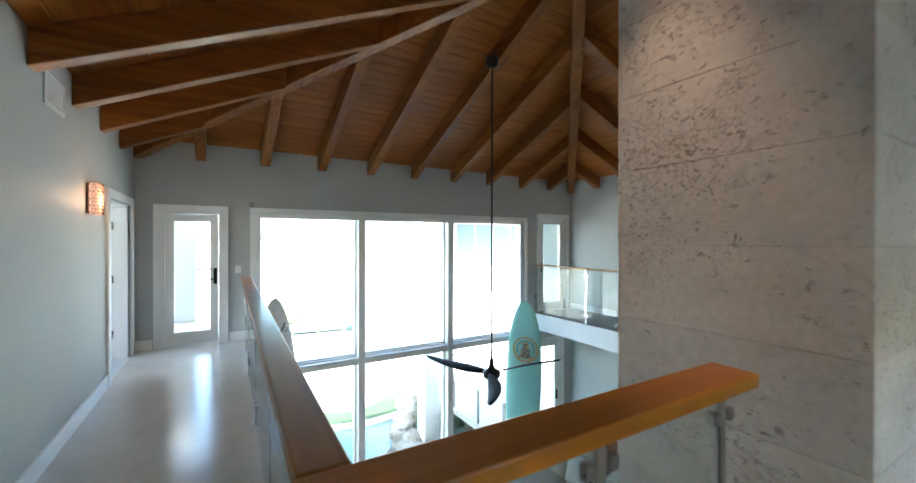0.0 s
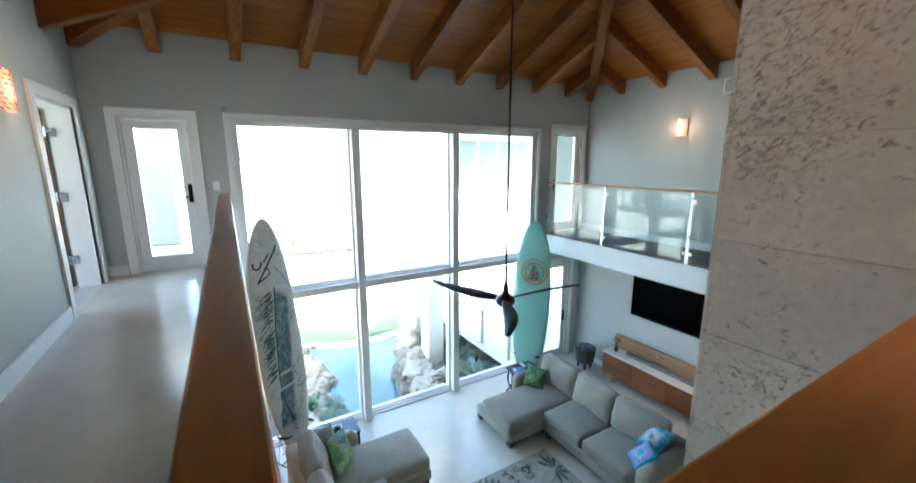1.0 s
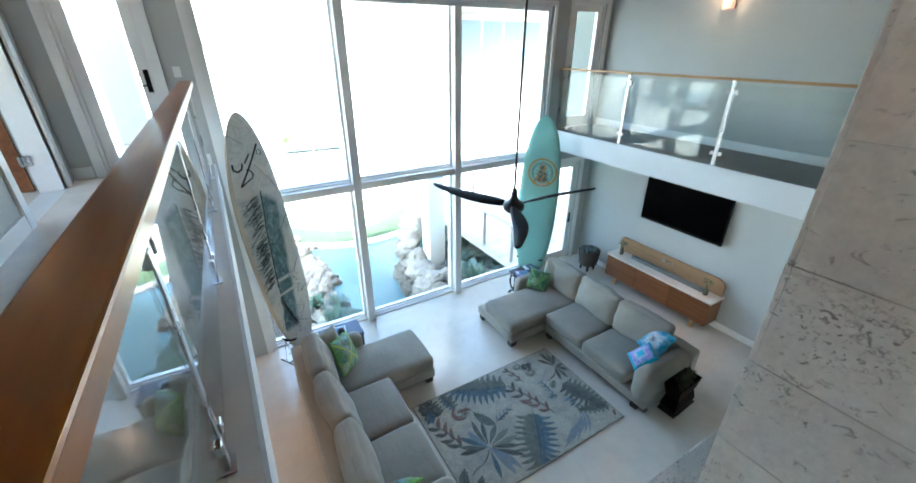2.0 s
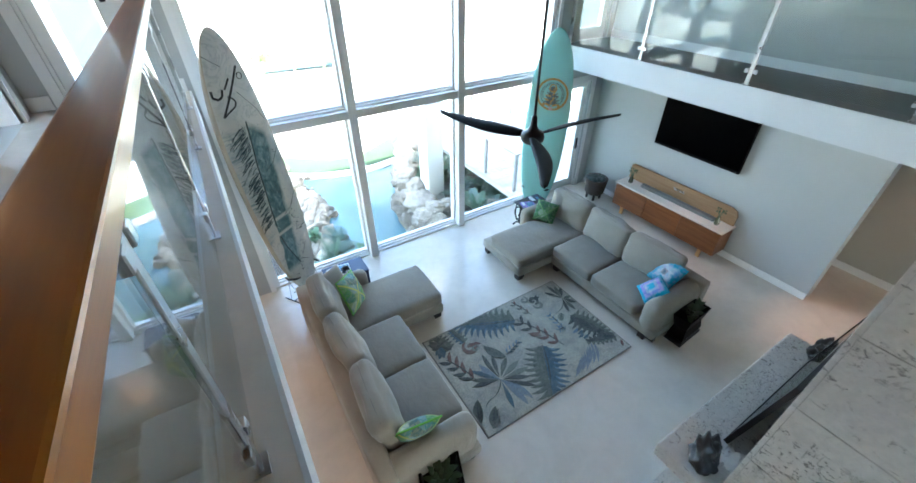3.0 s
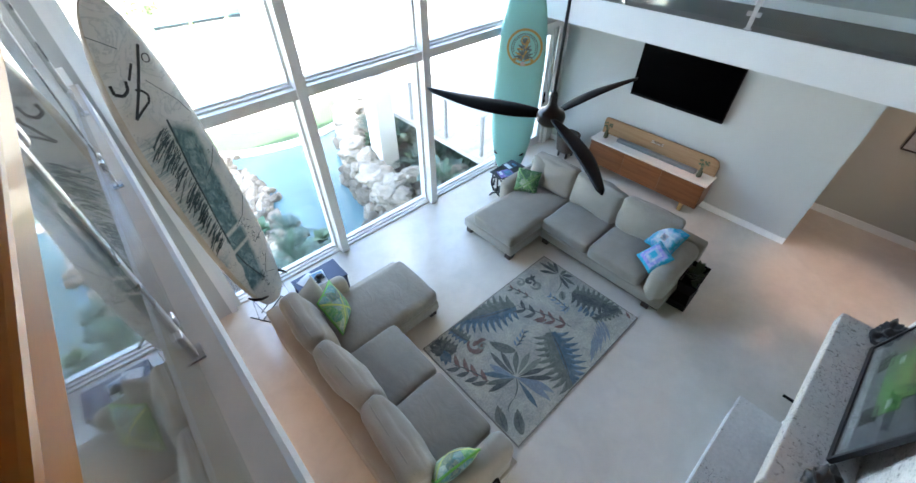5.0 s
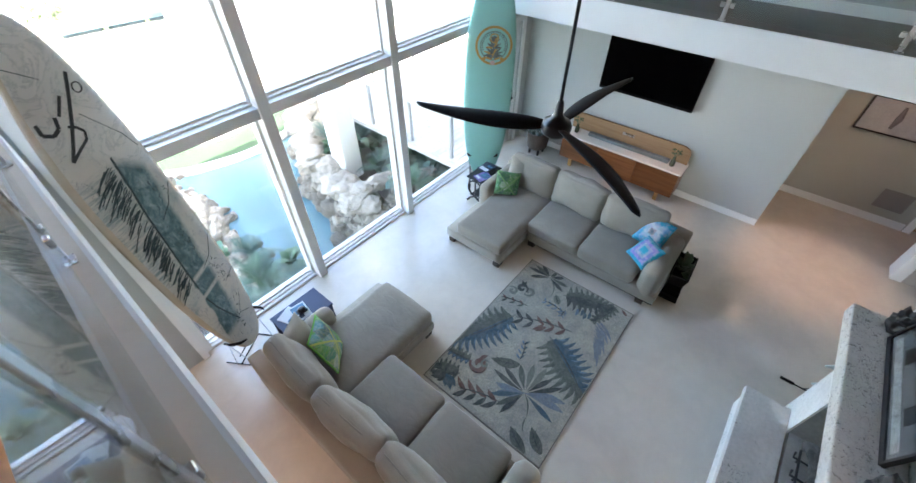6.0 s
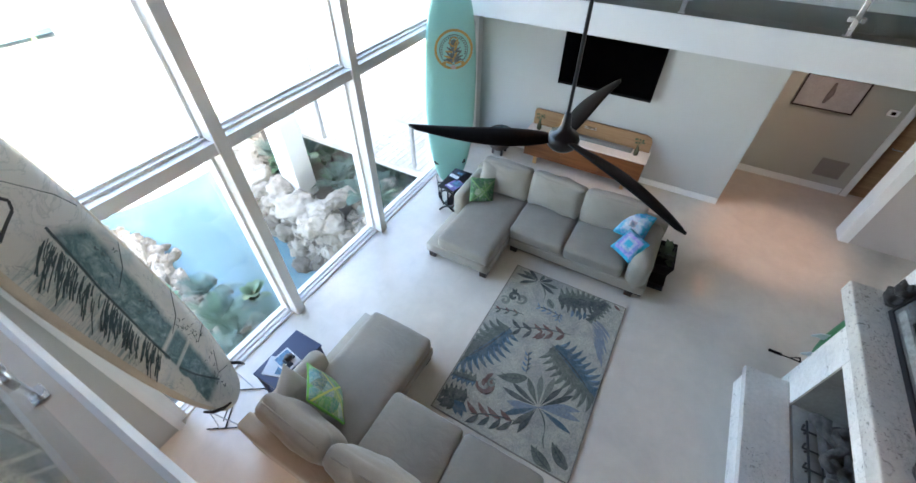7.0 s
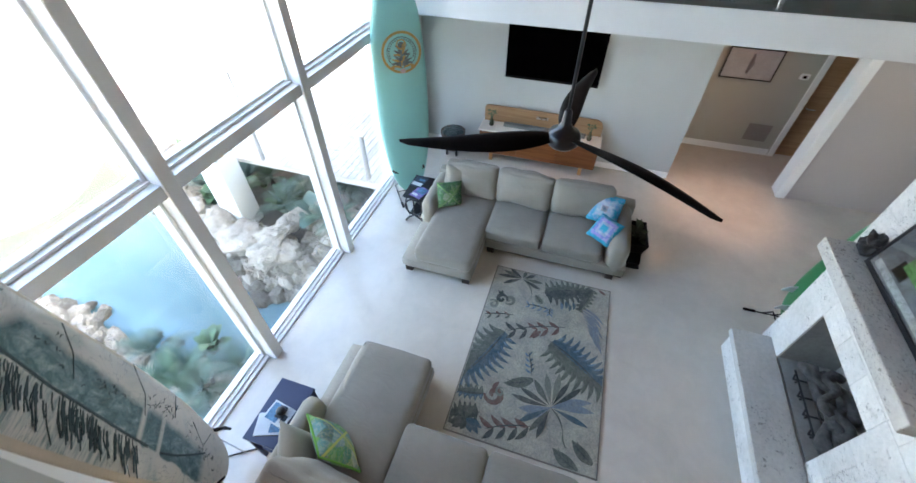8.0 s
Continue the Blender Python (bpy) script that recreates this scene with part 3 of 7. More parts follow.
# ---- railings ----
def railing(name, label, p0, p1, posts, base, top, wood, width, thick, overhang=0.0, group="glass railings"):
    """A glass railing from p0 to p1 (xy) with a timber top rail and flat steel posts at distances along it."""
    p0, p1 = Vector((*p0, 0)), Vector((*p1, 0))
    way = (p1 - p0).normalized()
    length = (p1 - p0).length
    turn = math.degrees(math.atan2(way.y, way.x))
    r = thing(name, label, "railing", pose(p0.x, p0.y, base, 0, 0, turn), group)
    h = top - base
    part("top_rail", beveled(-overhang, length + overhang, -width / 2, width / 2, h - thick, h, 0.008, 2), wood, r, "varnished timber top rail")
    for d in posts:
        bm = beveled(d - 0.025, d + 0.025, -0.010, 0.010, 0.0, h - thick, 0.004, 1)
        box(bm, d - 0.04, d + 0.04, -0.03, 0.03, 0.0, 0.008)
        box(bm, d - 0.022, d + 0.022, -0.028, 0.028, h - thick - 0.012, h - thick)
        post = part("post", bm, STEEL, r, "flat brushed steel post")
        for z in (0.16, h - 0.18):
            for s in (-1, 1):
                a = d + s * 0.03
                part("clamp", beveled(min(a, a + s * 0.045), max(a, a + s * 0.045), -0.018, 0.018, z - 0.025, z + 0.025, 0.004, 1), STEEL, post)
    for d0, d1 in zip(posts, posts[1:]):
        g = part("glass_panel", boxes([(d0 + 0.04, d1 - 0.04, -0.006, 0.006, 0.05, h - thick - 0.04)]), GLASS, r)
        g.visible_shadow = False
    return r


railing("gallery_railing", "glass railing with a broad varnished timber rail on steel posts", (0.205, 0.965), (0.298, 6.66), (0.05, 1.46, 2.97, 4.44, 5.66), UP, 4.36, RAIL, 0.13, 0.058)
railing("landing_railing", "short glass railing with varnished timber rail ending at the chimney", (0.13, 0.868), (1.862, 0.868), (0.09, 0.90, 1.62), UP, 4.36, RAIL, 0.185, 0.058)
railing("opposite_railing", "glass railing with a slim pale timber rail on steel posts", (6.43, 7.34), (6.43, -2.7), (0.04, 1.57, 3.20, 4.84, 6.47, 8.1, 9.7), UP_E, 4.325, PALE_RAIL, 0.08, 0.035)

# ---- chimney and fireplace ----
CX0, CX1, CY0, CY1 = 2.08, 4.24, 0.50, 1.62
FX0, FX1, FZ0, FZ1 = 2.65, 3.82, 0.37, 1.19
chimney = thing("fireplace", "tall chimney breast of pitted coral stone blocks with an open fireplace", "fireplace")
MORTAR = mottled("mortar", (0.52, 0.50, 0.46), 0.9, 5, 60, 0.1, 0.2)
LINING = mottled("firebox_lining", (0.30, 0.29, 0.27), 0.85, 4, 30, 0.2, 0.3)
for r in ((CX0 + 0.02, FX0 - 0.02, CY0 + 0.02, CY1 - 0.02, 0, 2.4), (FX1 + 0.02, CX1 - 0.02, CY0 + 0.02, CY1 - 0.02, 0, 2.4), (FX0 - 0.02, FX1 + 0.02, CY0 + 0.02, CY1 - 0.02, FZ1 + 0.01, 2.4),
          (FX0 - 0.02, FX1 + 0.02, CY0 + 0.02, 1.02, 0, FZ1 + 0.01), (FX0 - 0.02, FX1 + 0.02, 1.02, CY1 - 0.02, 0, FZ0 - 0.02), (CX0 + 0.02, CX1 - 0.02, CY0 + 0.02, CY1 - 0.02, 2.4, 8.2)):
    part("core", boxes([r]), MORTAR, chimney, "pale mortar core")
for r in ((FX0 - 0.02, FX0, 1.02, CY1 - 0.02, FZ0 - 0.02, FZ1), (FX1, FX1 + 0.02, 1.02, CY1 - 0.02, FZ0 - 0.02, FZ1), (FX0, FX1, 1.02, 1.04, FZ0 - 0.02, FZ1),
          (FX0, FX1, 1.04, CY1 - 0.02, FZ0 - 0.02, FZ0 - 0.004), (FX0, FX1, 1.04, CY1 - 0.02, FZ1 - 0.01, FZ1)):
    part("firebox_panel", boxes([r]), LINING, chimney, "grey stone firebox lining")

# ---- hearth, mantel ----
part("hearth", beveled(2.14, 4.06, 1.624, 2.03, 0.0, 0.285, 0.01, 1), STONE, chimney)
part("hearth_slab", beveled(2.11, 4.09, 1.624, 2.06, 0.286, 0.37, 0.01, 2), STONE_SLAB, chimney, "grey pitted stone hearth slab")
part("mantel", beveled(2.27, 4.03, 1.624, 2.0, 1.87, 2.0, 0.012, 2), STONE_SLAB, chimney, "thick stone mantel shelf")


# ---- sofas ----
def sofa(name, label, mirror, m):
    """An L-shaped sectional, 3.1 m long along x, back at y=0, facing -y; the chaise end is at x=0 (mirror flips x)."""
    s = thing(name, label, "sofa", m, "sectional sofas")
    k = -1 if mirror else 1

    def bl(n, bm, mt, x, y, z, rz=0, rx=0, label="", smooth=True, parent=None):
        return part(n, bm, mt, parent or s, label, smooth, pose(k * x, y, z, rx, 0, k * rz))

    bl("base", puffed(1.06, 1.86, 0.18, 0.03, 0.0, cuts=5), FABRIC, 0.53, -0.93, 0.11)
    bl("base", puffed(2.06, 1.14, 0.18, 0.03, 0.0, cuts=5), FABRIC, 2.09, -0.57, 0.11)
    bl("chaise_cushion", puffed(0.85, 1.60, 0.21, 0.055, 0.03, rough=0.008, seed=3), FABRIC_SEAT, 0.625, -1.055, 0.275)
    for i, x in enumerate((1.47, 2.33)):
        c = bl("seat_cushion", puffed(0.84, 0.88, 0.21, 0.05, 0.035, rough=0.010, seed=5 + i), FABRIC_SEAT, x, -0.70, 0.275)
    for px, py, w, d in ((0.625, -1.055, 0.85, 1.60), (1.47, -0.70, 0.84, 0.88), (2.33, -0.70, 0.84, 0.88)):
        bm = bmesh.new()
        loop = [(w / 2 - 0.035, d / 2 - 0.035), (w / 2 - 0.035, -d / 2 + 0.035), (-w / 2 + 0.035, -d / 2 + 0.035), (-w / 2 + 0.035, d / 2 - 0.035)]
        pts = []
        for (xa, ya), (xb, yb) in zip(loop, loop[1:]):
            pts += [(xa + (xb - xa) * j / 8, ya + (yb - ya) * j / 8, 0.194) for j in range(9)]
        tube(bm, pts, 0.0065, 6)
        bl("piping", bm, PIPING, px, py, 0.275, label="darker piped seam")
    bl("back_frame", puffed(3.12, 0.20, 0.60, 0.05, 0.0, cuts=7), FABRIC, 1.56, -0.10, 0.12)
    bl("arm", puffed(0.23, 0.96, 0.55, 0.10, 0.02, cuts=9, rough=0.006), FABRIC, 0.105, -0.56, 0.11)
    bl("arm", puffed(0.28, 1.10, 0.55, 0.11, 0.03, cuts=9, rough=0.006), FABRIC, 2.95, -0.58, 0.11)
    for i, (x, w) in enumerate(((0.60, 0.84), (1.46, 0.86), (2.34, 0.88))):
        c = bl("back_cushion", puffed(w * 1.0, 0.24, 0.53, 0.075, 0.025, 0.055, cuts=17, rough=0.024, seed=11 + i * 3), FABRIC, x, -0.38, 0.47, (3, -3, 4)[i], -15)
        bm = bmesh.new()
        tube(bm, [(w * 0.44 * u, 0.0, 0.532 + 0.022 * (1 - u * u)) for u in [-1 + j / 8 for j in range(17)]], 0.007, 6)
        part("piping", bm, PIPING, c, "darker piped seam", True)
    for x, y in ((0.09, -1.78), (0.97, -1.78), (2.94, -1.06), (1.15, -1.06), (0.09, -0.10), (2.98, -0.12)):
        bl("foot", beveled(-0.055, 0.055, -0.055, 0.055, 0.0, 0.10, 0.006, 1), DARKWOOD, x, y, 0.0, smooth=False, label="dark wooden block foot")
    # Dark strips in place of the shade in the open gap between the feet.
    bl("plinth", boxes([(-1.00, 1.02, -0.03, 0.03, 0, 0.085)]), DARKWOOD, 2.09, -1.04, 0.04, smooth=False, label="dark strip standing in for the shaded gap under the sofa")
    bl("plinth", boxes([(-0.50, 0.50, -0.03, 0.03, 0, 0.085)]), DARKWOOD, 0.53, -1.74, 0.04, smooth=False, label="dark strip standing in for the shaded gap under the sofa")
    bl("plinth", boxes([(-0.03, 0.03, -0.33, 0.33, 0, 0.085)]), DARKWOOD, 0.95, -1.47, 0.04, smooth=False, label="dark strip standing in for the shaded gap under the sofa")
    return s


sofa("sectional_sofa", "grey-beige fabric sectional sofa with a chaise, beside the rug", False, pose(5.86, 6.40, 0, 0, 0, -90))
sofa("sectional_sofa", "grey-beige fabric sectional sofa with a chaise, below the gallery", True, pose(0.68, 6.40, 0, 0, 0, 90))

# ---- rug ----
RX0, RX1, RY0, RY1 = 2.015, 4.505, 3.42, 5.055
rug = thing("rug", "grey wool rug tufted with blue and green tropical leaves", "rug")
def rug_wool(name, color, under=(0.27, 0.265, 0.24), show=0.38):
    """Hand-tufted wool: the colour breaks into the ground shade in soft washes, with a fine pile."""
    n = Nodes(name, color, 0.95, Sheen_Weight=0.2)
    wash = n.noise(n.at(), 11, 5, 0.7, 0.8)
    broad = n.noise(n.at(), 3.0, 3, 0.6, 0.5)
    pile = n.noise(n.at(), 170, 2)
    c = n.mix(n.ramp(wash, [(0.42, (0, 0, 0)), (0.68, (show, show, show))]), color, under)
    c = n.mix(1.0, c, n.ramp(broad, [(0.3, (0.78, 0.80, 0.82)), (0.7, (1.14, 1.12, 1.08))]), "MULTIPLY")
    tuft = n.noise(n.at(), 42, 4, 0.7)
    c = n.mix(1.0, c, n.ramp(tuft, [(0.35, (0.84, 0.85, 0.86)), (0.65, (1.16, 1.15, 1.14))]), "MULTIPLY")
    n.color(n.mix(1.0, c, n.ramp(pile, [(0.3, (0.72, 0.72, 0.72)), (0.7, (1.18, 1.18, 1.18))]), "MULTIPLY"))
    return n.bump(pile, 0.4, 0.003).m


RUGBASE = rug_wool("rug_wool", (0.38, 0.362, 0.305), (0.26, 0.27, 0.25), 0.7)
bm = beveled(RX0, RX1, RY0, RY1, 0.0, 0.016, 0.006, 1)
part("tufted_field", bm, RUGBASE, rug)
part("border", boxes([(RX0 - 0.008, RX1 + 0.008, RY0 - 0.008, RY0 + 0.006, 0, 0.015), (RX0 - 0.008, RX1 + 0.008, RY1 - 0.006, RY1 + 0.008, 0, 0.015), (RX0 - 0.008, RX0 + 0.006, RY0, RY1, 0, 0.015), (RX1 - 0.006, RX1 + 0.008, RY0, RY1, 0, 0.015)]),
     weave("rug_edge", (0.16, 0.14, 0.12), 180, 0.1), rug)

# ---- television and console ----
tv = thing("television", "large black flat television on the wall, switched off", "television", pose(7.54, 4.98, 1.57, 0, 0, 0))
part("housing", beveled(-0.03, 0.03, -0.80, 0.80, 0.0, 0.89, 0.006, 1), MATTE_BLACK, tv)
part("screen", boxes([(-0.033, -0.0295, -0.785, 0.785, 0.05, 0.875)]), SCREEN, tv)
part("wall_bracket", boxes([(0.03, 0.09, -0.25, 0.25, 0.25, 0.65)]), MATTE_BLACK, tv)

con = thing("console", "low walnut television console with a white top and oak backboard", "console", pose(7.34, 5.02, 0))
part("body", beveled(-0.14, 0.25, -1.11, 1.11, 0.17, 0.645, 0.006, 1), WALNUT, con)
for y in (-1.11, -0.37, 0.37):
    part("door_panel", beveled(-0.158, -0.141, y + 0.004, y + 0.736, 0.18, 0.635, 0.003, 1), WALNUT, con)
part("top", beveled(-0.17, 0.26, -1.13, 1.13, 0.646, 0.678, 0.004, 1), mottled("white_console_top", (0.74, 0.69, 0.63), 0.35, 2, 40, 0.04, 0.03), con, "white lacquered top")
bm = bmesh.new()
prof = [(-1.10, 0.679), (1.10, 0.679), (1.10, 0.93), (1.085, 0.975), (1.04, 0.995), (-0.97, 0.995), (-1.06, 0.955), (-1.10, 0.87)]
lo = [bm.verts.new((0.20, y, z)) for y, z in prof]
hi = [bm.verts.new((0.23, y, z)) for y, z in prof]
bm.faces.new(lo)
bm.faces.new(hi[::-1])
for i in range(len(prof)):
    bm.faces.new((lo[i], hi[i], hi[(i + 1) % len(prof)], lo[(i + 1) % len(prof)]))
part("backboard", bm, OAK, con, "oak backboard with rounded ends")
for z in (0.86, 0.89):
    part("pull", boxes([(0.188, 0.20, -0.11, 0.11, z - 0.006, z + 0.006)]), STEEL, con)
for y in (-0.87, 0.87):
    bm = bmesh.new()
    for x in (-0.10, 0.19):
        box(bm, x - 0.02, x + 0.02, y - 0.035, y + 0.035, 0.0, 0.17)
    box(bm, -0.08, 0.17, y - 0.02, y + 0.02, 0.14, 0.17)
    part("leg_frame", bm, PALE_RAIL, con, "pale timber sled leg")

bar = thing("sound_bar", "long slim dark sound bar on the console", "sound bar", pose(7.42, 4.95, 0.679))
part("body", beveled(-0.05, 0.05, -0.76, 0.76, 0.0, 0.065, 0.012, 2), mottled("grey_cloth", (0.17, 0.18, 0.175), 0.8, 6, 120, 0.1, 0.1), bar)

# ---- boards ----
def board_mesh(length, width, thick, nose=0.55, tail=0.6, square=0.25, rocker=0.10, ns=48, nc=20, sides=False):
    """A surf board standing along z, deck towards -y, width along x, tail at z=0."""
    bm = bmesh.new()
    rings = []
    for i in range(ns + 1):
        s = i / ns
        s = 0.5 - 0.5 * math.cos(math.pi * s)
        if s >= 0.5:
            w = max(0.0, 1 - ((s - 0.48) / 0.52) ** 2.6) ** nose
        else:
            w = square + (1 - square) * max(0.0, 1 - (max(0.0, 0.48 - s) / 0.48) ** 2.4) ** tail
            if s < 0.02:
                w *= (s / 0.02) ** 0.5 * 0.35 + 0.65
        w = max(w, 0.012) * width / 2
        t = thick / 2 * min(1.0, 0.25 + 3.2 * s) * min(1.0, 0.22 + 3.5 * (1 - s))
        lift = rocker * max(0.0, (s - 0.55) / 0.45) ** 2 + 0.03 * max(0.0, (0.2 - s) / 0.2) ** 2
        ring = []
        for k in range(nc):
            a = 2 * math.pi * k / nc
            c, sn = math.cos(a), math.sin(a)
            ring.append(bm.verts.new((w * math.copysign(abs(c) ** 0.55, c), t * math.copysign(abs(sn) ** 0.8, sn) - lift, s * length)))
        rings.append(ring)
    for r0, r1 in zip(rings, rings[1:]):
        for k in range(nc):
            f = bm.faces.new((r0[k], r0[(k + 1) % nc], r1[(k + 1) % nc], r1[k]))
            f.material_index = int(sides and (k + 2) % (nc // 2) < 4)
    bm.faces.new(rings[0][::-1])
    bm.faces.new(rings[-1])
    return bm


def stand_pose(bottom, top, normal):
    """A pose whose z runs from bottom to top and whose -y looks along normal."""
    b, t = Vector(bottom), Vector(top)
    z = (t - b).normalized()
    y = -Vector((*normal, 0))
    y = (y - z * y.dot(z)).normalized()
    x = y.cross(z)
    m = Matrix((x, y, z)).transposed().to_4x4()
    m.translation = b
    return m


MARBLE = Nodes("marbled_board", (0.6, 0.6, 0.57), 0.3, Coat_Weight=0.4)
n = MARBLE
patch = n.noise(n.at((1.2, 1, 0.8)), 2.2, 3, 0.5, 1.2)
drip = n.noise(n.at((9, 1, 1.2), turn=(0, 0.5, 0)), 2.2, 6, 0.65, 1.0)
line = n.noise(n.at((1.4, 1, 1.0), turn=(0, 0.6, 0), shift=(4, 0, 1)), 2.4, 6, 0.6, 1.6)
sep = n.node("ShaderNodeSeparateXYZ")
n.link(n.at(), sep.inputs[0])


def summed(socket, factor, addend):
    """socket * factor + addend, where addend is a number or a socket."""
    m = n.node("ShaderNodeMath")
    m.operation = "MULTIPLY_ADD"
    n.link(socket, m.inputs[0])
    m.inputs[1].default_value = factor
    if isinstance(addend, float):
        m.inputs[2].default_value = addend
    else:
        n.link(addend, m.inputs[2])
    return m.outputs[0]


# a teal band painted beside the slanting middle seam, broken by pale joints
across = summed(summed(sep.outputs[2], -0.116, sep.outputs[0]), 1.0, 0.779)
across = summed(n.noise(n.at(), 6, 4, 0.6), 0.10, summed(across, 1.0, -0.05))
along = summed(sep.outputs[2], 0.25, 0.0)
K, W = (0, 0, 0), (1, 1, 1)
band = n.ramp(across, [(0.485, K), (0.50, W), (0.71, W), (0.77, K)])
reach = n.ramp(along, [(0.10, K), (0.125, W), (0.262, W), (0.266, K), (0.272, K), (0.276, W), (0.318, W), (0.322, K), (0.330, K), (0.335, W), (0.640, W), (0.665, K)])
teal = n.ramp(n.noise(n.at((1, 1, 0.6)), 13, 7, 0.72, 0.6), [(0.36, (0.025, 0.075, 0.085)), (0.50, (0.085, 0.17, 0.18)), (0.62, (0.25, 0.33, 0.33)), (0.72, (0.46, 0.49, 0.47))])
teal = n.mix(n.ramp(drip, [(0.52, K), (0.60, (0.7, 0.7, 0.7))]), teal, (0.10, 0.17, 0.18))
ground = n.ramp(patch, [(0.50, (0.55, 0.53, 0.48)), (0.60, (0.47, 0.475, 0.45)), (0.70, (0.27, 0.35, 0.35))])
c = n.mix(n.mix(1.0, band, reach, "MULTIPLY"), ground, teal)
wing = n.mix(1.0, n.ramp(across, [(0.475, W), (0.49, K)]), n.ramp(along, [(0.33, K), (0.40, W), (0.645, W), (0.665, K)]), "MULTIPLY")
plume = n.ramp(n.noise(n.at((2.2, 1, 16), turn=(0, 0.35, 0)), 2.4, 5, 0.65, 0.6), [(0.36, (0.20, 0.26, 0.26)), (0.47, (0.40, 0.42, 0.40)), (0.58, (0.53, 0.515, 0.47))])
c = n.mix(wing, c, plume)
c = n.mix(n.ramp(line, [(0.493, (0, 0, 0)), (0.499, (0.8, 0.8, 0.8)), (0.501, (0.8, 0.8, 0.8)), (0.507, (0, 0, 0))]), c, (0.16, 0.20, 0.20))
high = n.node("ShaderNodeMapRange")
high.inputs[1].default_value, high.inputs[2].default_value = 2.60, 2.72
bend = n.node("ShaderNodeMath")
bend.operation = "MULTIPLY_ADD"
n.link(sep.outputs[0], bend.inputs[0])
bend.inputs[1].default_value = 0.9
n.link(sep.outputs[2], bend.inputs[2])
n.link(bend.outputs[0], high.inputs[0])
faint = n.noise(n.at((1, 1, 1)), 3.0, 5, 0.6, 2.0)
pale = n.ramp(faint, [(0.46, (0.58, 0.575, 0.55)), (0.495, (0.42, 0.44, 0.43)), (0.51, (0.60, 0.595, 0.57))])
n.color(n.mix(high.outputs[0], c, pale))
n.bump(n.noise(n.at(), 90, 3), 0.05, 0.002)
MARBLE = n.m
MINT = mottled("mint_board_paint", (0.26, 0.54, 0.49), 0.35, 1.2, 60, 0.04, 0.05, Coat_Weight=0.3)
RAILTAN = mottled("tan_board_rail", (0.46, 0.40, 0.31), 0.4, 3, 50, 0.08, 0.05)

LB = stand_pose((0.93, 6.94, 0.27), (0.66, 7.08, 3.97), (0.55, -0.83))
bl = thing("paddle_board", "long white paddle board with teal marbling on a floor rack", "paddle board", LB, "standing boards")
part("hull", board_mesh(3.70, 0.80, 0.11, sides=True), (MARBLE, RAILTAN), bl, "", True)
RB = stand_pose((5.71, 6.97, 0.14), (5.90, 7.02, 3.54), (-0.80, -0.60))
mb = thing("mint_paddle_board", "long mint green paddle board with a round emblem", "paddle board", RB, "standing boards")
part("hull", board_mesh(3.40, 0.80, 0.11), MINT, mb, "", True)

# ---- ceiling fan ----
FANX, FANY, FANZ = 3.14, 4.45, 3.10
fan = thing("ceiling_fan", "black three-blade ceiling fan on a very long rod", "ceiling fan", pose(FANX, FANY, FANZ))
ztop = EAVE + PITCH * (YN - FANY) - 0.262 - FANZ
bm = bmesh.new()
tube(bm, [(0, 0, 0.10), (0, 0, ztop)], 0.0125, 12)
part("rod", bm, BLACK, fan, "thin black rod", True)
bm = bmesh.new()
lathe(bm, [(0.035, ztop - 0.12), (0.075, ztop - 0.09), (0.085, ztop - 0.03), (0.085, ztop + 0.04)])
part("canopy", bm, BLACK, fan, "", True)
bm = bmesh.new()
lathe(bm, [(0.03, -0.085), (0.085, -0.075), (0.115, -0.045), (0.12, 0.0), (0.105, 0.035), (0.06, 0.055), (0.035, 0.10), (0.028, 0.18), (0.02, 0.20)])
part("motor", bm, BLACK, fan, "", True)
for a in (116, 236, 356):
    bm = bmesh.new()
    top, bot = [], []
    for i in range(21):
        s = i / 20
        r = 0.09 + 1.06 * s
        w = (0.040 + 0.048 * math.sin(math.pi * min(1.0, s * 1.12) ** 0.75)) * (1 if s < 0.86 else max(0.0, 1 - ((s - 0.86) / 0.14) ** 2) ** 0.5 * 0.93 + 0.07)
        twist = -radians(20 - 12 * s)
        sweep = 0.05 * math.sin(math.pi * s) - 0.05 * s
        row_t, row_b = [], []
        for j in range(7):
            u = j / 3 - 1
            camber = 0.012 * (1 - u * u)
            y, z = u * w * math.cos(twist) + sweep, u * w * math.sin(twist) + camber + 0.03 * s
            row_t.append(bm.verts.new((r, y, z + 0.006 * (1 - 0.6 * abs(u)))))
            row_b.append(bm.verts.new((r, y, z - 0.006 * (1 - 0.6 * abs(u)))))
        top.append(row_t)
        bot.append(row_b)
    for i in range(20):
        for j in range(6):
            bm.faces.new((top[i][j], top[i + 1][j], top[i + 1][j + 1], top[i][j + 1]))
            bm.faces.new((bot[i][j], bot[i][j + 1], bot[i + 1][j + 1], bot[i + 1][j]))
        bm.faces.new((top[i][0], bot[i][0], bot[i + 1][0], top[i + 1][0]))
        bm.faces.new((top[i][6], top[i + 1][6], bot[i + 1][6], bot[i][6]))
    bm.faces.new([*top[0], *bot[0][::-1]])
    bm.faces.new([*top[20], *bot[20][::-1]])
    part("blade", bm, MATTE_BLACK, fan, "swept black blade", True, pose(0, 0, 0, 0, 0, a))

# ---- garden ----
GZ = -2.35
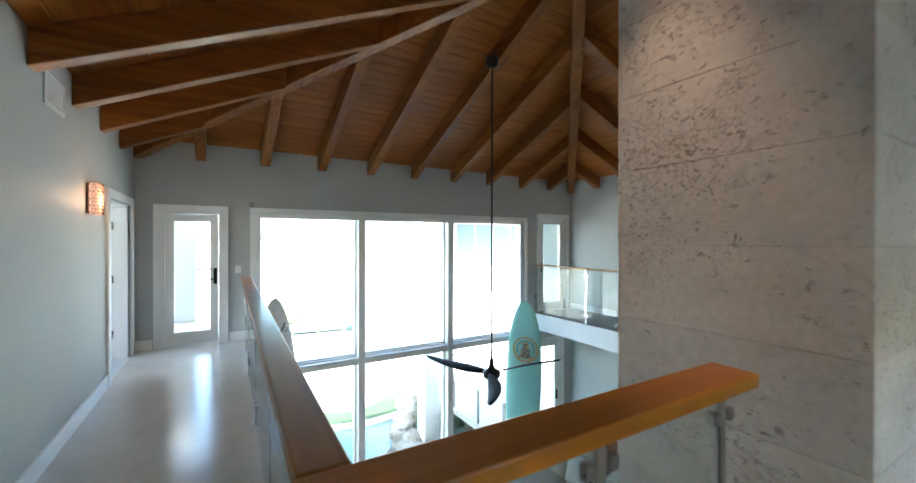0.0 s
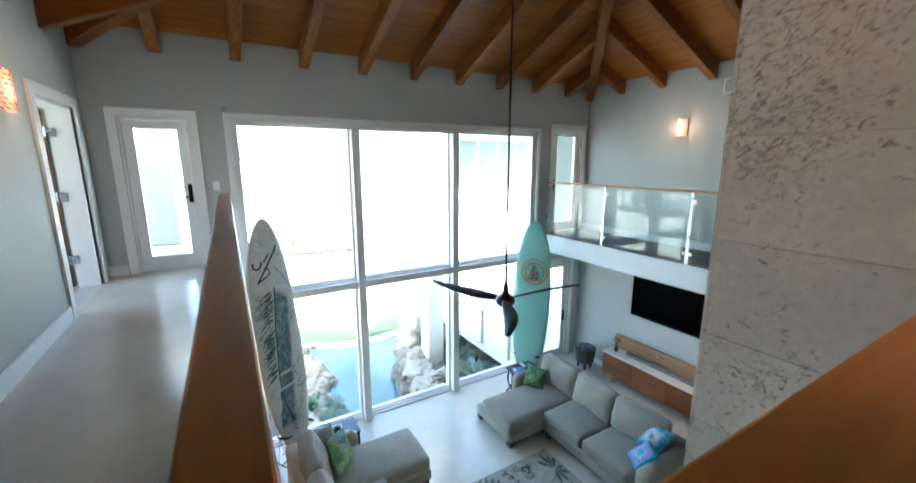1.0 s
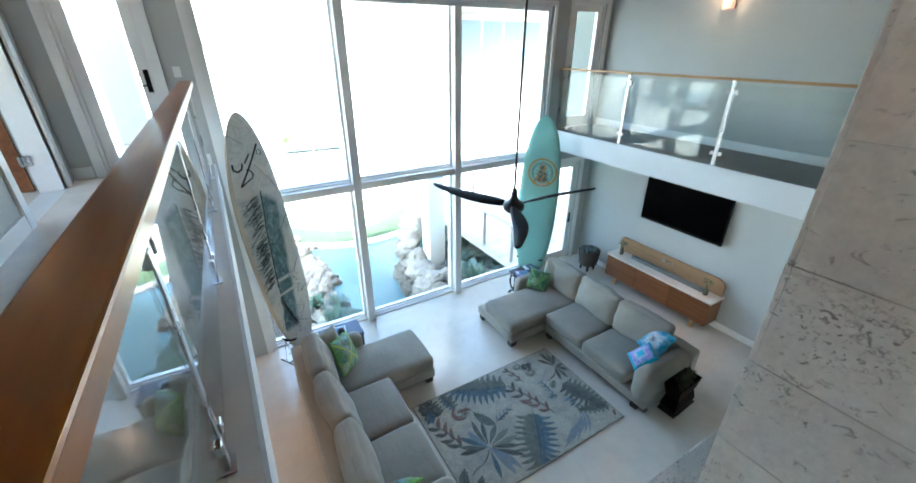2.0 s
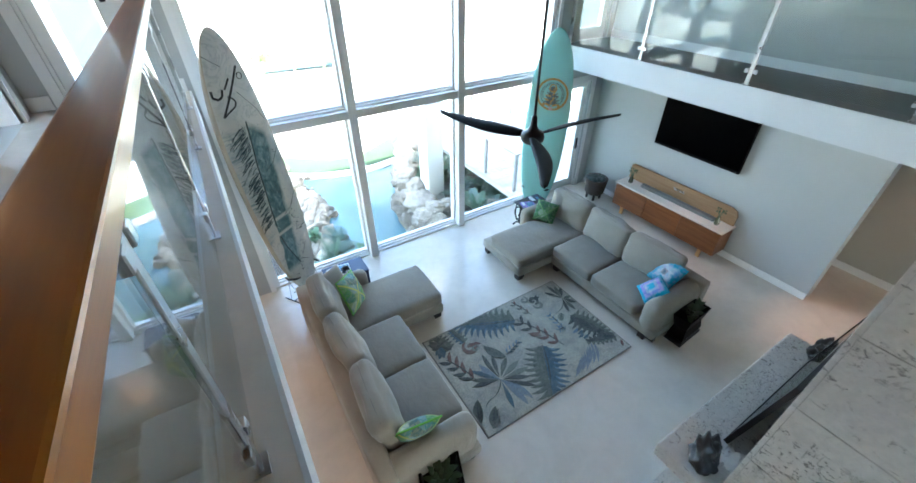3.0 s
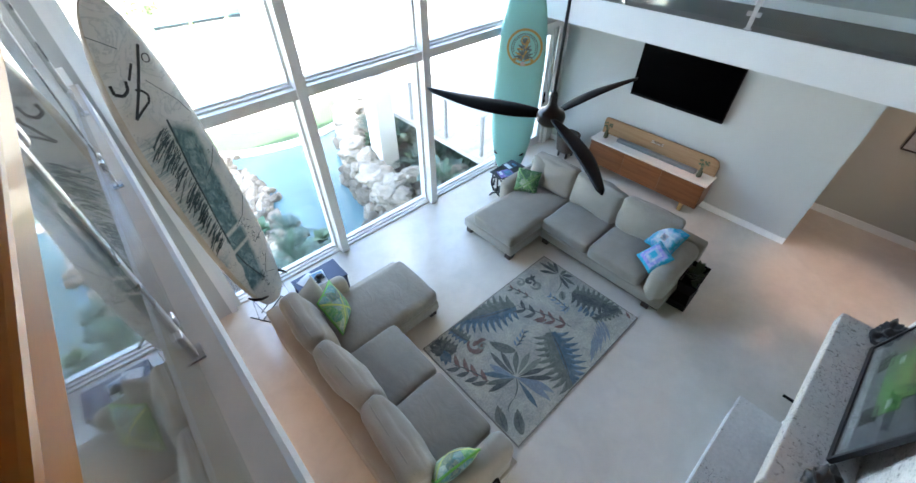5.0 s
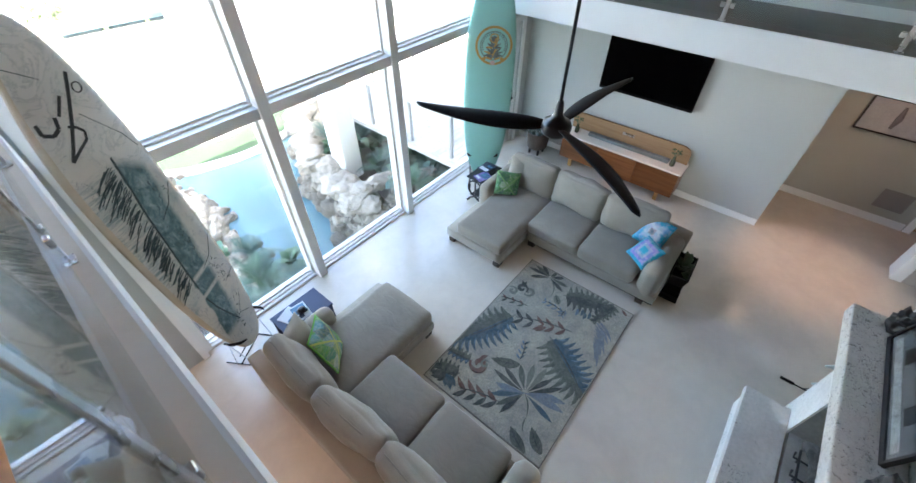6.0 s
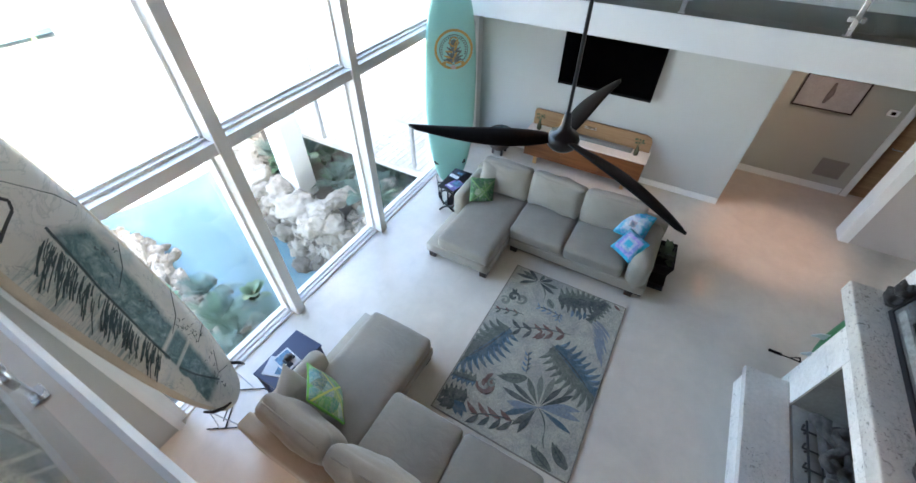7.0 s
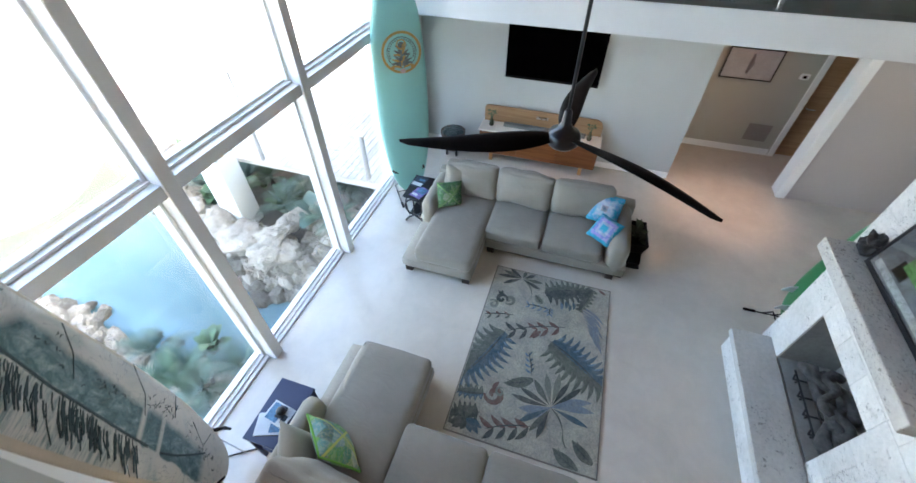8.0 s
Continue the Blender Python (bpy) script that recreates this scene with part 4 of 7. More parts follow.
CONCRETE = mottled("pale_paving", (0.55, 0.53, 0.49), 0.8, 0.6, 20, 0.08, 0.1)
SAND = mottled("sandy_ground", (0.34, 0.335, 0.29), 0.9, 0.3, 8, 0.12, 0.1)
bm = bmesh.new()
bmesh.ops.create_grid(bm, x_segments=8, y_segments=8, size=2500)
for v in bm.verts:
    v.co.z = GZ
setting("ground", bm, SAND, "pale sunlit ground reaching to the horizon", "ground")
W = Nodes("pool_water", (0.05, 0.2, 0.26), 0.06)
rip = W.noise(W.at(), 2.2, 4, 0.55, 0.6)
W.color(W.ramp(W.noise(W.at(), 0.35, 3), [(0.3, (0.072, 0.138, 0.155)), (0.7, (0.098, 0.178, 0.195))]))
W.bump(rip, 0.12, 0.05)
bm = bmesh.new()
shore = [(-6, 8.0), (12, 8.0), (12, 14.6), (9.5, 15.3), (7.4, 15.6), (5.0, 15.2), (3.2, 15.6), (1.8, 16.4), (-0.5, 17.2), (-6, 18)]
prism(bm, shore, GZ + 0.02, GZ + 0.08)
setting("water", bm, W.m, "calm turquoise pool water below the window", "water")
# shore of pale coping and a lawn strip behind it
curb = [(12, 14.6), (9.5, 15.3), (7.4, 15.6), (5.0, 15.2), (3.2, 15.6), (1.8, 16.4), (-0.5, 17.2), (-6, 18)]
smooth_curb = []
for (xa, ya), (xb, yb), (xc, yc), (xd, yd) in zip([curb[0]] + curb, curb, curb[1:], curb[2:] + [curb[-1]]):
    for i in range(6):
        t = i / 6
        smooth_curb.append(tuple(0.5 * (2 * b + (c - a) * t + (2 * a - 5 * b + 4 * c - d) * t * t + (3 * b - a - 3 * c + d) * t ** 3) for a, b, c, d in ((xa, xb, xc, xd), (ya, yb, yc, yd))))
bm = bmesh.new()
tube(bm, [(x, y, GZ + 0.10) for x, y in smooth_curb], 0.16, 8)
setting("kerb", bm, mottled("pale_coping", (0.55, 0.53, 0.49), 0.7, 2, 30, 0.08, 0.1), "pale rounded coping along the pool", "kerb", True)
GRASS = mottled("lawn_grass", (0.026, 0.052, 0.019), 0.9, 1.5, 60, 0.25, 0.5, dist=0.03)
bm = bmesh.new()
prism(bm, [(x, y + 0.15) for x, y in smooth_curb] + [(x, y + 1.9 + 0.4 * math.sin(x)) for x, y in smooth_curb[::-1]], GZ + 0.01, GZ + 0.10)
setting("lawn", bm, GRASS, "strip of green lawn behind the pool coping", "ground")
setting("wall_foundation", boxes([(-4.2, 10.6, 7.58, 7.70, -2.6, -0.26)]), CONCRETE, "pale foundation wall under the window", "wall")
# The blue of reflected sky is put into the panes' base colour.
SKY_PANE = Nodes("sky_reflection_pane", (0.20, 0.26, 0.31), 0.3, Specular_IOR_Level=0.15).m
# wing of the house across the pool
wing = thing("house_wing", "white far wing of the house with tall blue-grey windows", "building")
part("wall", boxes([(8.62, 22, 16.0, 30, GZ, 5.8)]), mottled("white_render", (0.68, 0.66, 0.62), 0.8, 0.5, 20, 0.05, 0.1), wing)
part("roof", boxes([(6.2, 22.5, 13.4, 30.5, 5.80, 6.1)]), mottled("weathered_eave", (0.26, 0.24, 0.22), 0.7, 1, 20, 0.1, 0.1), wing)
for x in (9.3, 10.35, 11.4, 12.45):
    w = part("window", boxes([(x - 0.04, x + 0.98, 15.95, 15.998, 3.55, 5.68)]), FRAME, wing)
    part("pane", boxes([(x, x + 0.94, 15.93, 15.948, 3.61, 5.62)]), SKY_PANE, w)


# boulders
ROCK = mottled("garden_rock", (0.24, 0.205, 0.155), 0.9, 3.0, 16, 0.45, 1.0, dist=0.06)
PALE_ROCK = mottled("pale_boulder", (0.38, 0.33, 0.265), 0.85, 2.4, 14, 0.3, 1.0, dist=0.05)


def rock_mesh(seed, material):
    bm = bmesh.new()
    bmesh.ops.create_icosphere(bm, subdivisions=4, radius=1.0)
    for v in bm.verts:
        p = v.co.normalized()
        q = p * 1.3 + Vector((seed * 3.1, seed * 1.7, seed))
        r = 1 + 0.34 * noise.noise(q) + 0.24 * noise.noise(q * 2.6) + 0.16 * (0.5 - abs(noise.noise(q * 4.5))) + 0.10 * noise.noise(q * 9.0)
        v.co = Vector((p.x * r, p.y * r, max(-0.6, p.z * r * 0.75)))
    return mesh_of("boulder", bm, material, True)


ROCKS = [rock_mesh(i + 1, ROCK if i < 3 else PALE_ROCK) for i in range(6)]
rnd = random.Random(5)


def boulder(x, y, z, r, pale):
    ob = new("boulder", ROCKS[rnd.randrange(3) + (3 if pale else 0)])
    ob.matrix_basis = pose(x, y, z, rnd.uniform(-20, 20), rnd.uniform(-20, 20), rnd.uniform(0, 360)) @ Matrix.Diagonal((r * rnd.uniform(0.9, 1.25), r * rnd.uniform(0.85, 1.1), r * rnd.uniform(0.75, 1.0), 1))
    return tagged(ob, "large pale weathered boulder on the pool bank" if pale else "rough brown-grey rock on the pool bank", "rock", "pool rocks")


def along(points, t):
    t *= len(points) - 1
    i = min(int(t), len(points) - 2)
    f = t - i
    return tuple(a + (b - a) * f for a, b in zip(points[i], points[i + 1]))


RIGHT = [(4.0, 7.74), (4.1, 9.0), (4.15, 10.0), (4.4, 11.5), (4.95, 12.8), (5.7, 14.2), (6.6, 15.3)]
LEFT = [(2.95, 7.74), (2.75, 9.3), (2.45, 10.5), (2.4, 11.5), (2.75, 13.0), (2.6, 15.0), (2.2, 16.6)]
RUBBLE = mottled("coral_rubble", (0.34, 0.295, 0.235), 0.9, 2.2, 18, 0.35, 1.0, dist=0.05)


def stones(p, size):
    """Height of rounded stones packed at about the given spacing, with deep crevices between them."""
    d, cells = noise.voronoi(p / size)
    lift = noise.cell(cells[0] * 7.3)
    return size * (0.55 * math.sqrt(max(0.0, 1 - (d[0] / 0.75) ** 2)) * min(1.0, (d[1] - d[0]) * 5) + 0.30 * lift)


def rock_bank(name, path, side, wide, foot, crown, label, rows=260, cols=44):
    """A craggy bank of packed stones along a path: it climbs from the water and levels off, side +1 east or -1 west."""
    bm = bmesh.new()
    grid = []
    for i in range(rows):
        x, y = along(path, i / (rows - 1))
        line = []
        for j in range(cols):
            v = j / (cols - 1)
            p = Vector((x + side * wide * v, y, foot + (crown - foot) * min(1.0, v * 2.6) ** 0.6 - 0.30 * max(0.0, v - 0.7)))
            h = stones(p, 0.34) + 0.5 * stones(p + Vector((3, 1, 2)), 0.13) + 0.03 * noise.noise(p * 16)
            p += Vector((-side * 0.7 * (1 - v), 0, 0.55 + 0.45 * v)) * (h - 0.15)
            line.append(bm.verts.new(p))
        grid.append(line)
    for i in range(rows - 1):
        for j in range(cols - 1):
            bm.faces.new((grid[i][j], grid[i + 1][j], grid[i + 1][j + 1], grid[i][j + 1]))
    return tagged(new(name, mesh_of(name, bm, RUBBLE)), label, "rocks", "", "stuff")


rock_bank("rock_bank", RIGHT, 1, 1.15, GZ, -1.30, "craggy brown-grey coral rock bank round the column")
rock_bank("rock_bank", LEFT, -1, 1.0, GZ, -1.80, "craggy pale coral rock bank along the pool")
rock_bank("rock_heap", [(4.7, 7.74), (4.8, 8.4), (5.0, 9.3)], 1, 1.6, -1.35, -1.0, "heap of rubble stones under the window", 110, 80)
for i in range(20):
    x, y = along(RIGHT, 0.24 + 0.72 * i / 19)
    boulder(x + 0.42 + rnd.uniform(-0.14, 0.14), y, -1.20 + rnd.uniform(-0.06, 0.06), rnd.uniform(0.20, 0.36), True)
for x, y, z, r in ((4.75, 9.65, -1.02, 0.27), (5.15, 9.55, -0.98, 0.25), (5.5, 9.4, -0.95, 0.24), (5.8, 9.2, -0.92, 0.22), (6.05, 8.9, -0.95, 0.2), (4.75, 10.4, -1.2, 0.36), (4.95, 11.2, -1.2, 0.32)):
    boulder(x, y, z, r, True)
for i in range(34):
    x, y = along(RIGHT, i / 33)
    boulder(x + rnd.uniform(-0.15, 0.25), y + rnd.uniform(-0.1, 0.1), GZ + rnd.uniform(0.0, 0.7), rnd.uniform(0.12, 0.24), False)
for i in range(44):
    x, y = along(LEFT, i / 43)
    boulder(x + rnd.uniform(-0.45, 0.12), y + rnd.uniform(-0.1, 0.1), GZ + rnd.uniform(0.05, 0.5), rnd.uniform(0.08, 0.17), i % 7 == 0)
SOIL = mottled("planting_soil", (0.05, 0.04, 0.03), 0.95, 3, 30, 0.3, 0.6, dist=0.03)
bm = bmesh.new()
prism(bm, [(4.6, 7.72), (5.0, 10.4), (5.4, 11.6), (6.2, 13.0), (7.2, 15.0), (12, 14.4), (12, 7.72)], GZ, -1.55)
setting("ground_bed", bm, SOIL, "dark planting bed behind the rocks", "ground")
bm = bmesh.new()
prism(bm, [(-6, 7.72), (2.6, 7.72), (2.45, 9.2), (2.0, 10.3), (1.5, 11.4), (1.8, 12.4), (1.9, 14.2), (1.7, 15.9), (-6, 16.5)], GZ, -1.95)
setting("ground_bank", bm, SOIL, "dark planting bank on the pool edge", "ground")

# column
col = thing("column", "square white rendered column standing among the rocks", "column", pose(5.45, 11.05, 0))
part("shaft", beveled(-0.26, 0.26, -0.26, 0.26, -1.7, 5.6, 0.02, 1), mottled("column_render", (0.80, 0.79, 0.76), 0.8, 1, 30, 0.04, 0.1), col)
part("plinth", beveled(-0.31, 0.31, -0.31, 0.31, -1.95, -1.62, 0.02, 1), mottled("plinth_render", (0.5, 0.49, 0.46), 0.8, 1, 30, 0.06, 0.1), col)

bc = thing("balcony_column", "square pale rendered column on the gallery balcony", "column", pose(-0.70, 10.0, 3.221))
part("shaft", beveled(-0.23, 0.23, -0.23, 0.23, 0.0, 2.74, 0.02, 1), mottled("balcony_render", (0.50, 0.49, 0.47), 0.8, 1, 30, 0.05, 0.1), bc)
br = thing("balcony_railing", "slim metal railing along the gallery balcony", "railing", pose(0, 10.18, 3.221))
part("top_rail", beveled(-4.1, 0.12, -0.03, 0.03, 1.02, 1.07, 0.006, 1), STEEL, br)
for x in (-4.0, -2.7, -1.4, 0.08):
    part("post", beveled(x - 0.02, x + 0.02, -0.02, 0.02, 0.0, 1.02, 0.004, 1), STEEL, br)

# plants
LEAF = [mottled("palm_leaf", (0.045, 0.10, 0.055), 0.5, 3, 30, 0.3, 0.1), mottled("grey_green_leaf", (0.085, 0.14, 0.11), 0.5, 3, 30, 0.3, 0.1), mottled("bright_leaf", (0.05, 0.105, 0.045), 0.5, 3, 30, 0.3, 0.1)]


def frond(bm, length, lift, turn, pairs, width, droop):
    """A feather leaf: a thin midrib with folded leaflets on both sides."""
    cz, sz = math.cos(turn), math.sin(turn)

    def at(s, side=0.0, dz=0.0):
        r = length * (s - 0.12 * s * s) * math.cos(lift)
        z = length * (math.sin(lift) * s - droop * s * s) + dz
        return Vector((r * cz - side * sz, r * sz + side * cz, z))

    tube(bm, [at(i / 6) for i in range(7)], [0.012 * (1 - i / 8) for i in range(7)], 4)
    for i in range(pairs):
        s = 0.14 + 0.86 * i / pairs
        w = width * math.sin(math.pi * (0.15 + 0.83 * s)) ** 0.7
        for side in (-1, 1):
            a, b = at(s), at(min(1.0, s + 0.045))
            tip = at(min(1.08, s + 0.18), side * w, -0.10 * w)
            mid = (a + tip) / 2 + Vector((0, 0, 0.03 * w))
            mid2 = (b + tip) / 2 + Vector((0, 0, 0.03 * w))
            v = [bm.verts.new(p) for p in (a, mid, tip, mid2, b)]
            bm.faces.new(v if side > 0 else v[::-1])


def palm(name, seed, leaves, length, width, mat_index, label):
    r = random.Random(seed)
    ob = thing(name, label, "plant", pose(0, 0, -30), "garden plants")
    bm = bmesh.new()
    tube(bm, [(0, 0, -0.1), (0.01, 0, 0.15), (0.0, 0.01, 0.32)], [0.07, 0.055, 0.03], 8)
    part("trunk", bm, SOIL, ob)
    for i in range(leaves):
        bm = bmesh.new()
        frond(bm, length * r.uniform(0.75, 1.1), radians(r.uniform(15, 75)), 2 * math.pi * i / leaves + r.uniform(-0.2, 0.2), 13, width, r.uniform(0.2, 0.5))
        part("frond", bm, LEAF[mat_index], ob, "", False, pose(0, 0, 0.25))
    return ob


def broadleaf(name, seed, leaves, size, mat_index, label):
    r = random.Random(seed)
    ob = thing(name, label, "plant", pose(0, 0, -30), "garden plants")
    for i in range(leaves):
        bm = bmesh.new()
        n = 7
        left, mid, right = [], [], []
        for k in range(n + 1):
            s = k / n
            w = size * 0.36 * math.sin(math.pi * min(1, s * 0.97 + 0.03)) ** 0.6 * (1 - 0.35 * s)
            z = size * (0.75 * s - 0.55 * s * s)
            mid.append(bm.verts.new((size * s, 0, z)))
            left.append(bm.verts.new((size * s, w, z + 0.18 * w)))
            right.append(bm.verts.new((size * s, -w, z + 0.18 * w)))
        for k in range(n):
            bm.faces.new((mid[k], mid[k + 1], left[k + 1], left[k]))
            bm.faces.new((right[k], right[k + 1], mid[k + 1], mid[k]))
        part("leaf", bm, LEAF[mat_index], ob, "", True, pose(0, 0, r.uniform(0.0, 0.35), 0, -r.uniform(5, 50), 360 * i / leaves + r.uniform(-25, 25)))
    return ob


KINDS = [palm("palm_plant", 1, 15, 1.0, 0.26, 1, "grey-green feathery palm among the pool rocks"), palm("cycad_plant", 2, 17, 0.8, 0.16, 0, "dark green spiky cycad among the rocks"),
         broadleaf("leafy_plant", 3, 16, 0.5, 2, "bright green broad-leaved plant by the rocks"), broadleaf("philodendron_plant", 4, 14, 0.6, 1, "blue-green large-leaved plant under the deck")]
SPOTS = [(0, 2.45, 8.75, -1.75), (1, 1.9, 9.6, -1.8), (0, 1.35, 9.0, -1.9), (0, 2.3, 10.6, -1.95), (1, 1.0, 8.3, -1.9), (0, 1.5, 13.4, -1.9), (1, 1.6, 15.0, -1.9), (2, 1.8, 11.0, -1.85), (2, 2.65, 9.6, -1.8),
         (1, 5.75, 11.6, -1.55), (2, 5.6, 11.9, -1.45), (2, 5.95, 10.4, -1.55), (3, 5.7, 9.9, -1.55), (3, 6.3, 9.2, -1.5), (1, 6.1, 8.5, -1.55), (3, 5.6, 9.2, -1.4), (0, 6.4, 10.2, -1.55), (2, 6.6, 11.4, -1.55), (1, 6.9, 12.4, -1.55), (0, 7.4, 13.3, -1.55),
         (3, 6.0, 8.0, -1.5), (1, 5.5, 8.7, -1.1), (2, 6.3, 12.3, -1.5), (3, 7.0, 9.9, -1.5), (0, 6.8, 8.5, -1.55)]
more = random.Random(21)
SPOTS += [(more.choice((0, 1, 1, 2)), more.uniform(5.7, 7.6), more.uniform(8.2, 12.6), -1.5) for k in range(30)]
SPOTS += [(more.choice((0, 1)), more.uniform(1.0, 2.2), more.uniform(8.0, 10.4), -1.85) for k in range(8)]
used = set()
for k, x, y, z in SPOTS:
    m = pose(x, y, z, 0, 0, rnd.uniform(0, 360)) @ Matrix.Scale(rnd.uniform(0.62, 1.0), 4)
    if k in used:
        c = copy_thing(KINDS[k], pose(0, 0, 0))
        c.matrix_basis = m
    else:
        KINDS[k].matrix_basis = m
        used.add(k)

# far shrubs, a few metres high, beyond the lawn
SHRUB = mottled("pale_shrub_leaf", (0.10, 0.125, 0.045), 0.7, 2, 20, 0.2, 0.1)


def shrub(x, y, size, seed):
    r = random.Random(seed)
    bm = bmesh.new()
    for i in range(170):
        p = Vector((r.gauss(0, 0.42), r.gauss(0, 0.42), abs(r.gauss(0, 0.42)) + 0.05)) * size
        d = Vector((r.uniform(-1, 1), r.uniform(-1, 1), r.uniform(0, 1))).normalized() * 0.28 * size
        e = d.orthogonal().normalized() * 0.10 * size
        bm.faces.new([bm.verts.new(q) for q in (p, p + d * 0.5 + e, p + d, p + d * 0.5 - e)])
    ob = new("shrub", mesh_of("shrub", bm, SHRUB))
    ob.location = (x, y, GZ)
    return tagged(ob, "low yellow-green garden shrub beyond the lawn", "shrub", "far shrubs", "stuff")


for i, (x, y, size) in enumerate(((11.8, 28.4, 1.0), (12.6, 30.2, 1.2), (10.6, 29.2, 0.8), (11.3, 33.4, 1.0), (5.2, 36.4, 1.1), (4.4, 36.9, 0.8), (16.0, 21.8, 0.6), (13.6, 27.0, 0.9))):
    shrub(x, y, size, i)
dock = thing("boat_dock", "low pale teal boat dock beyond the garden", "dock", pose(7.4, 32.6, GZ, 0, 0, -5))
part("platform", beveled(-3.2, 3.0, -0.55, 0.55, 0.22, 0.42, 0.03, 1), mottled("pale_teal_boards", (0.10, 0.17, 0.175), 0.7, 1.0, 15, 0.15, 0.2), dock)
for x in (-3.0, -1.0, 1.0, 2.8):
    part("pile", beveled(x - 0.1, x + 0.1, -0.5, -0.3, 0.0, 0.22, 0.02, 1), SHRUB, dock)

# deck with railing
deck = tagged(new("deck"), "weathered pale timber deck outside the garden door", "deck", kind="structure")
PLANK = wooden("deck_boards", (0.38, 0.35, 0.31), (0.55, 0.51, 0.46), "x", 0.7)
part("joists", boxes([(5.98, 11.9, 7.8, 12.3, -0.30, -0.135)]), MORTAR, deck)
me = mesh_of("plank", beveled(5.93, 12.0, 0.0, 0.135, -0.13, -0.10, 0.005, 1), PLANK)
for k in range(32):
    ob = new("plank", me)
    ob.parent = deck
    ob.location = (-0.05 * k / 16, 7.72 + 0.143 * k, 0)
rail = thing("deck_railing", "slim metal deck railing with wire strands", "railing")
RAILMETAL = mottled("grey_rail_metal", (0.32, 0.31, 0.30), 0.5, 3, 40, 0.1, 0.05)
for x, y in ((6.02, 8.0), (6.0, 9.15), (5.97, 10.4), (5.95, 11.7), (7.6, 12.2), (9.2, 12.2), (10.8, 12.2)):
    part("post", beveled(x - 0.035, x + 0.035, y - 0.035, y + 0.035, -0.10, 0.86, 0.006, 1), RAILMETAL, rail)
part("top_rail", beveled(5.92, 6.08, 7.9, 12.24, 0.86, 0.90, 0.01, 1), PLANK, rail)
part("top_rail", beveled(6.08, 11.9, 12.12, 12.26, 0.86, 0.90, 0.01, 1), PLANK, rail)
for k in range(6):
    bm = bmesh.new()
    z = 0.02 + 0.14 * k
    tube(bm, [(6.02, 8.0, z), (5.95, 12.2, z), (11.8, 12.2, z)], 0.004, 5)
    part("strand", bm, STEEL, rail)

# ---- rug motifs: tufted shapes a few millimetres proud of the field ----
WOOL = {"dark": rug_wool("wool_dark_green", (0.048, 0.060, 0.055)), "green": rug_wool("wool_grey_green", (0.092, 0.108, 0.088)), "blue": rug_wool("wool_slate_blue", (0.050, 0.098, 0.132)),
        "pale": rug_wool("wool_pale_blue", (0.13, 0.205, 0.285)), "rust": rug_wool("wool_rust", (0.15, 0.078, 0.062)), "sage": rug_wool("wool_sage", (0.17, 0.185, 0.155)),
        "wash": rug_wool("wool_washed_blue", (0.16, 0.20, 0.25), show=0.5), "cream": rug_wool("wool_cream", (0.33, 0.30, 0.25))}
pile_heights = (0.0190 + 0.000012 * k for k in range(4000))


def pile():
    """Each motif's pile stands a hair above the one tufted before it."""
    return next(pile_heights)


def on_rug(p):
    return Vector((min(RX1 - 0.012, max(RX0 + 0.012, p[0])), min(RY1 - 0.012, max(RY0 + 0.012, p[1]))))


def strip(name, color, spine, widths, parent=rug):
    """A low tufted band along a curved spine with a width at each point."""
    bm = bmesh.new()
    z1, z0 = pile(), 0.015
    rows = []
    for i, p in enumerate(spine):
        way = (spine[min(i + 1, len(spine) - 1)] - spine[max(i - 1, 0)]).normalized()
        side = Vector((-way.y, way.x)) * max(0.0008, widths[i] / 2)
        l, r = on_rug(p + side), on_rug(p - side)
        rows.append([bm.verts.new((*q, z)) for q, z in ((l, z0), (l, z1), (r, z1), (r, z0))])
    for a, b in zip(rows, rows[1:]):
        for k in range(3):
            bm.faces.new((a[k + 1], b[k + 1], b[k], a[k]))
    return part(name, bm, WOOL[color], parent)


def blade(name, color, a, b, width, bend=0.0, fat=1.0, n=8):
    """A leaf from a to b, bent sideways; fat below 1 puts its widest place near a, above 1 near b."""
    a, b = Vector(a[:2]), Vector(b[:2])
    way = b - a
    side = Vector((-way.y, way.x))
    spine = [a + way * (i / n) + side * bend * math.sin(math.pi * i / n) for i in range(n + 1)]
    return strip(name, color, spine, [width * math.sin(math.pi * (0.06 + 0.94 * i / n) ** fat) for i in range(n + 1)])


def veined(color, a, b, width, bend=0.05, rib="dark"):
    blade("leaf_motif", color, a, b, width, bend, 0.9, 9)
    blade("vein_motif", rib, a, b, 0.016, bend, 1.0, 6)
    a, b = Vector(a), Vector(b)
    way = b - a
    out = Vector((-way.y, way.x)).normalized()
    for i in range(1, 5):
        p = a + way * (i * 0.17 + 0.02)
        for s in (-1, 1):
            blade("vein_motif", rib, p, p + way * 0.16 + out * s * width * 0.34, 0.009, 0, 1, 3)


def polar(c, ang, r):
    return (c[0] + r * math.cos(radians(ang)), c[1] + r * math.sin(radians(ang)))


rr = random.Random(12)


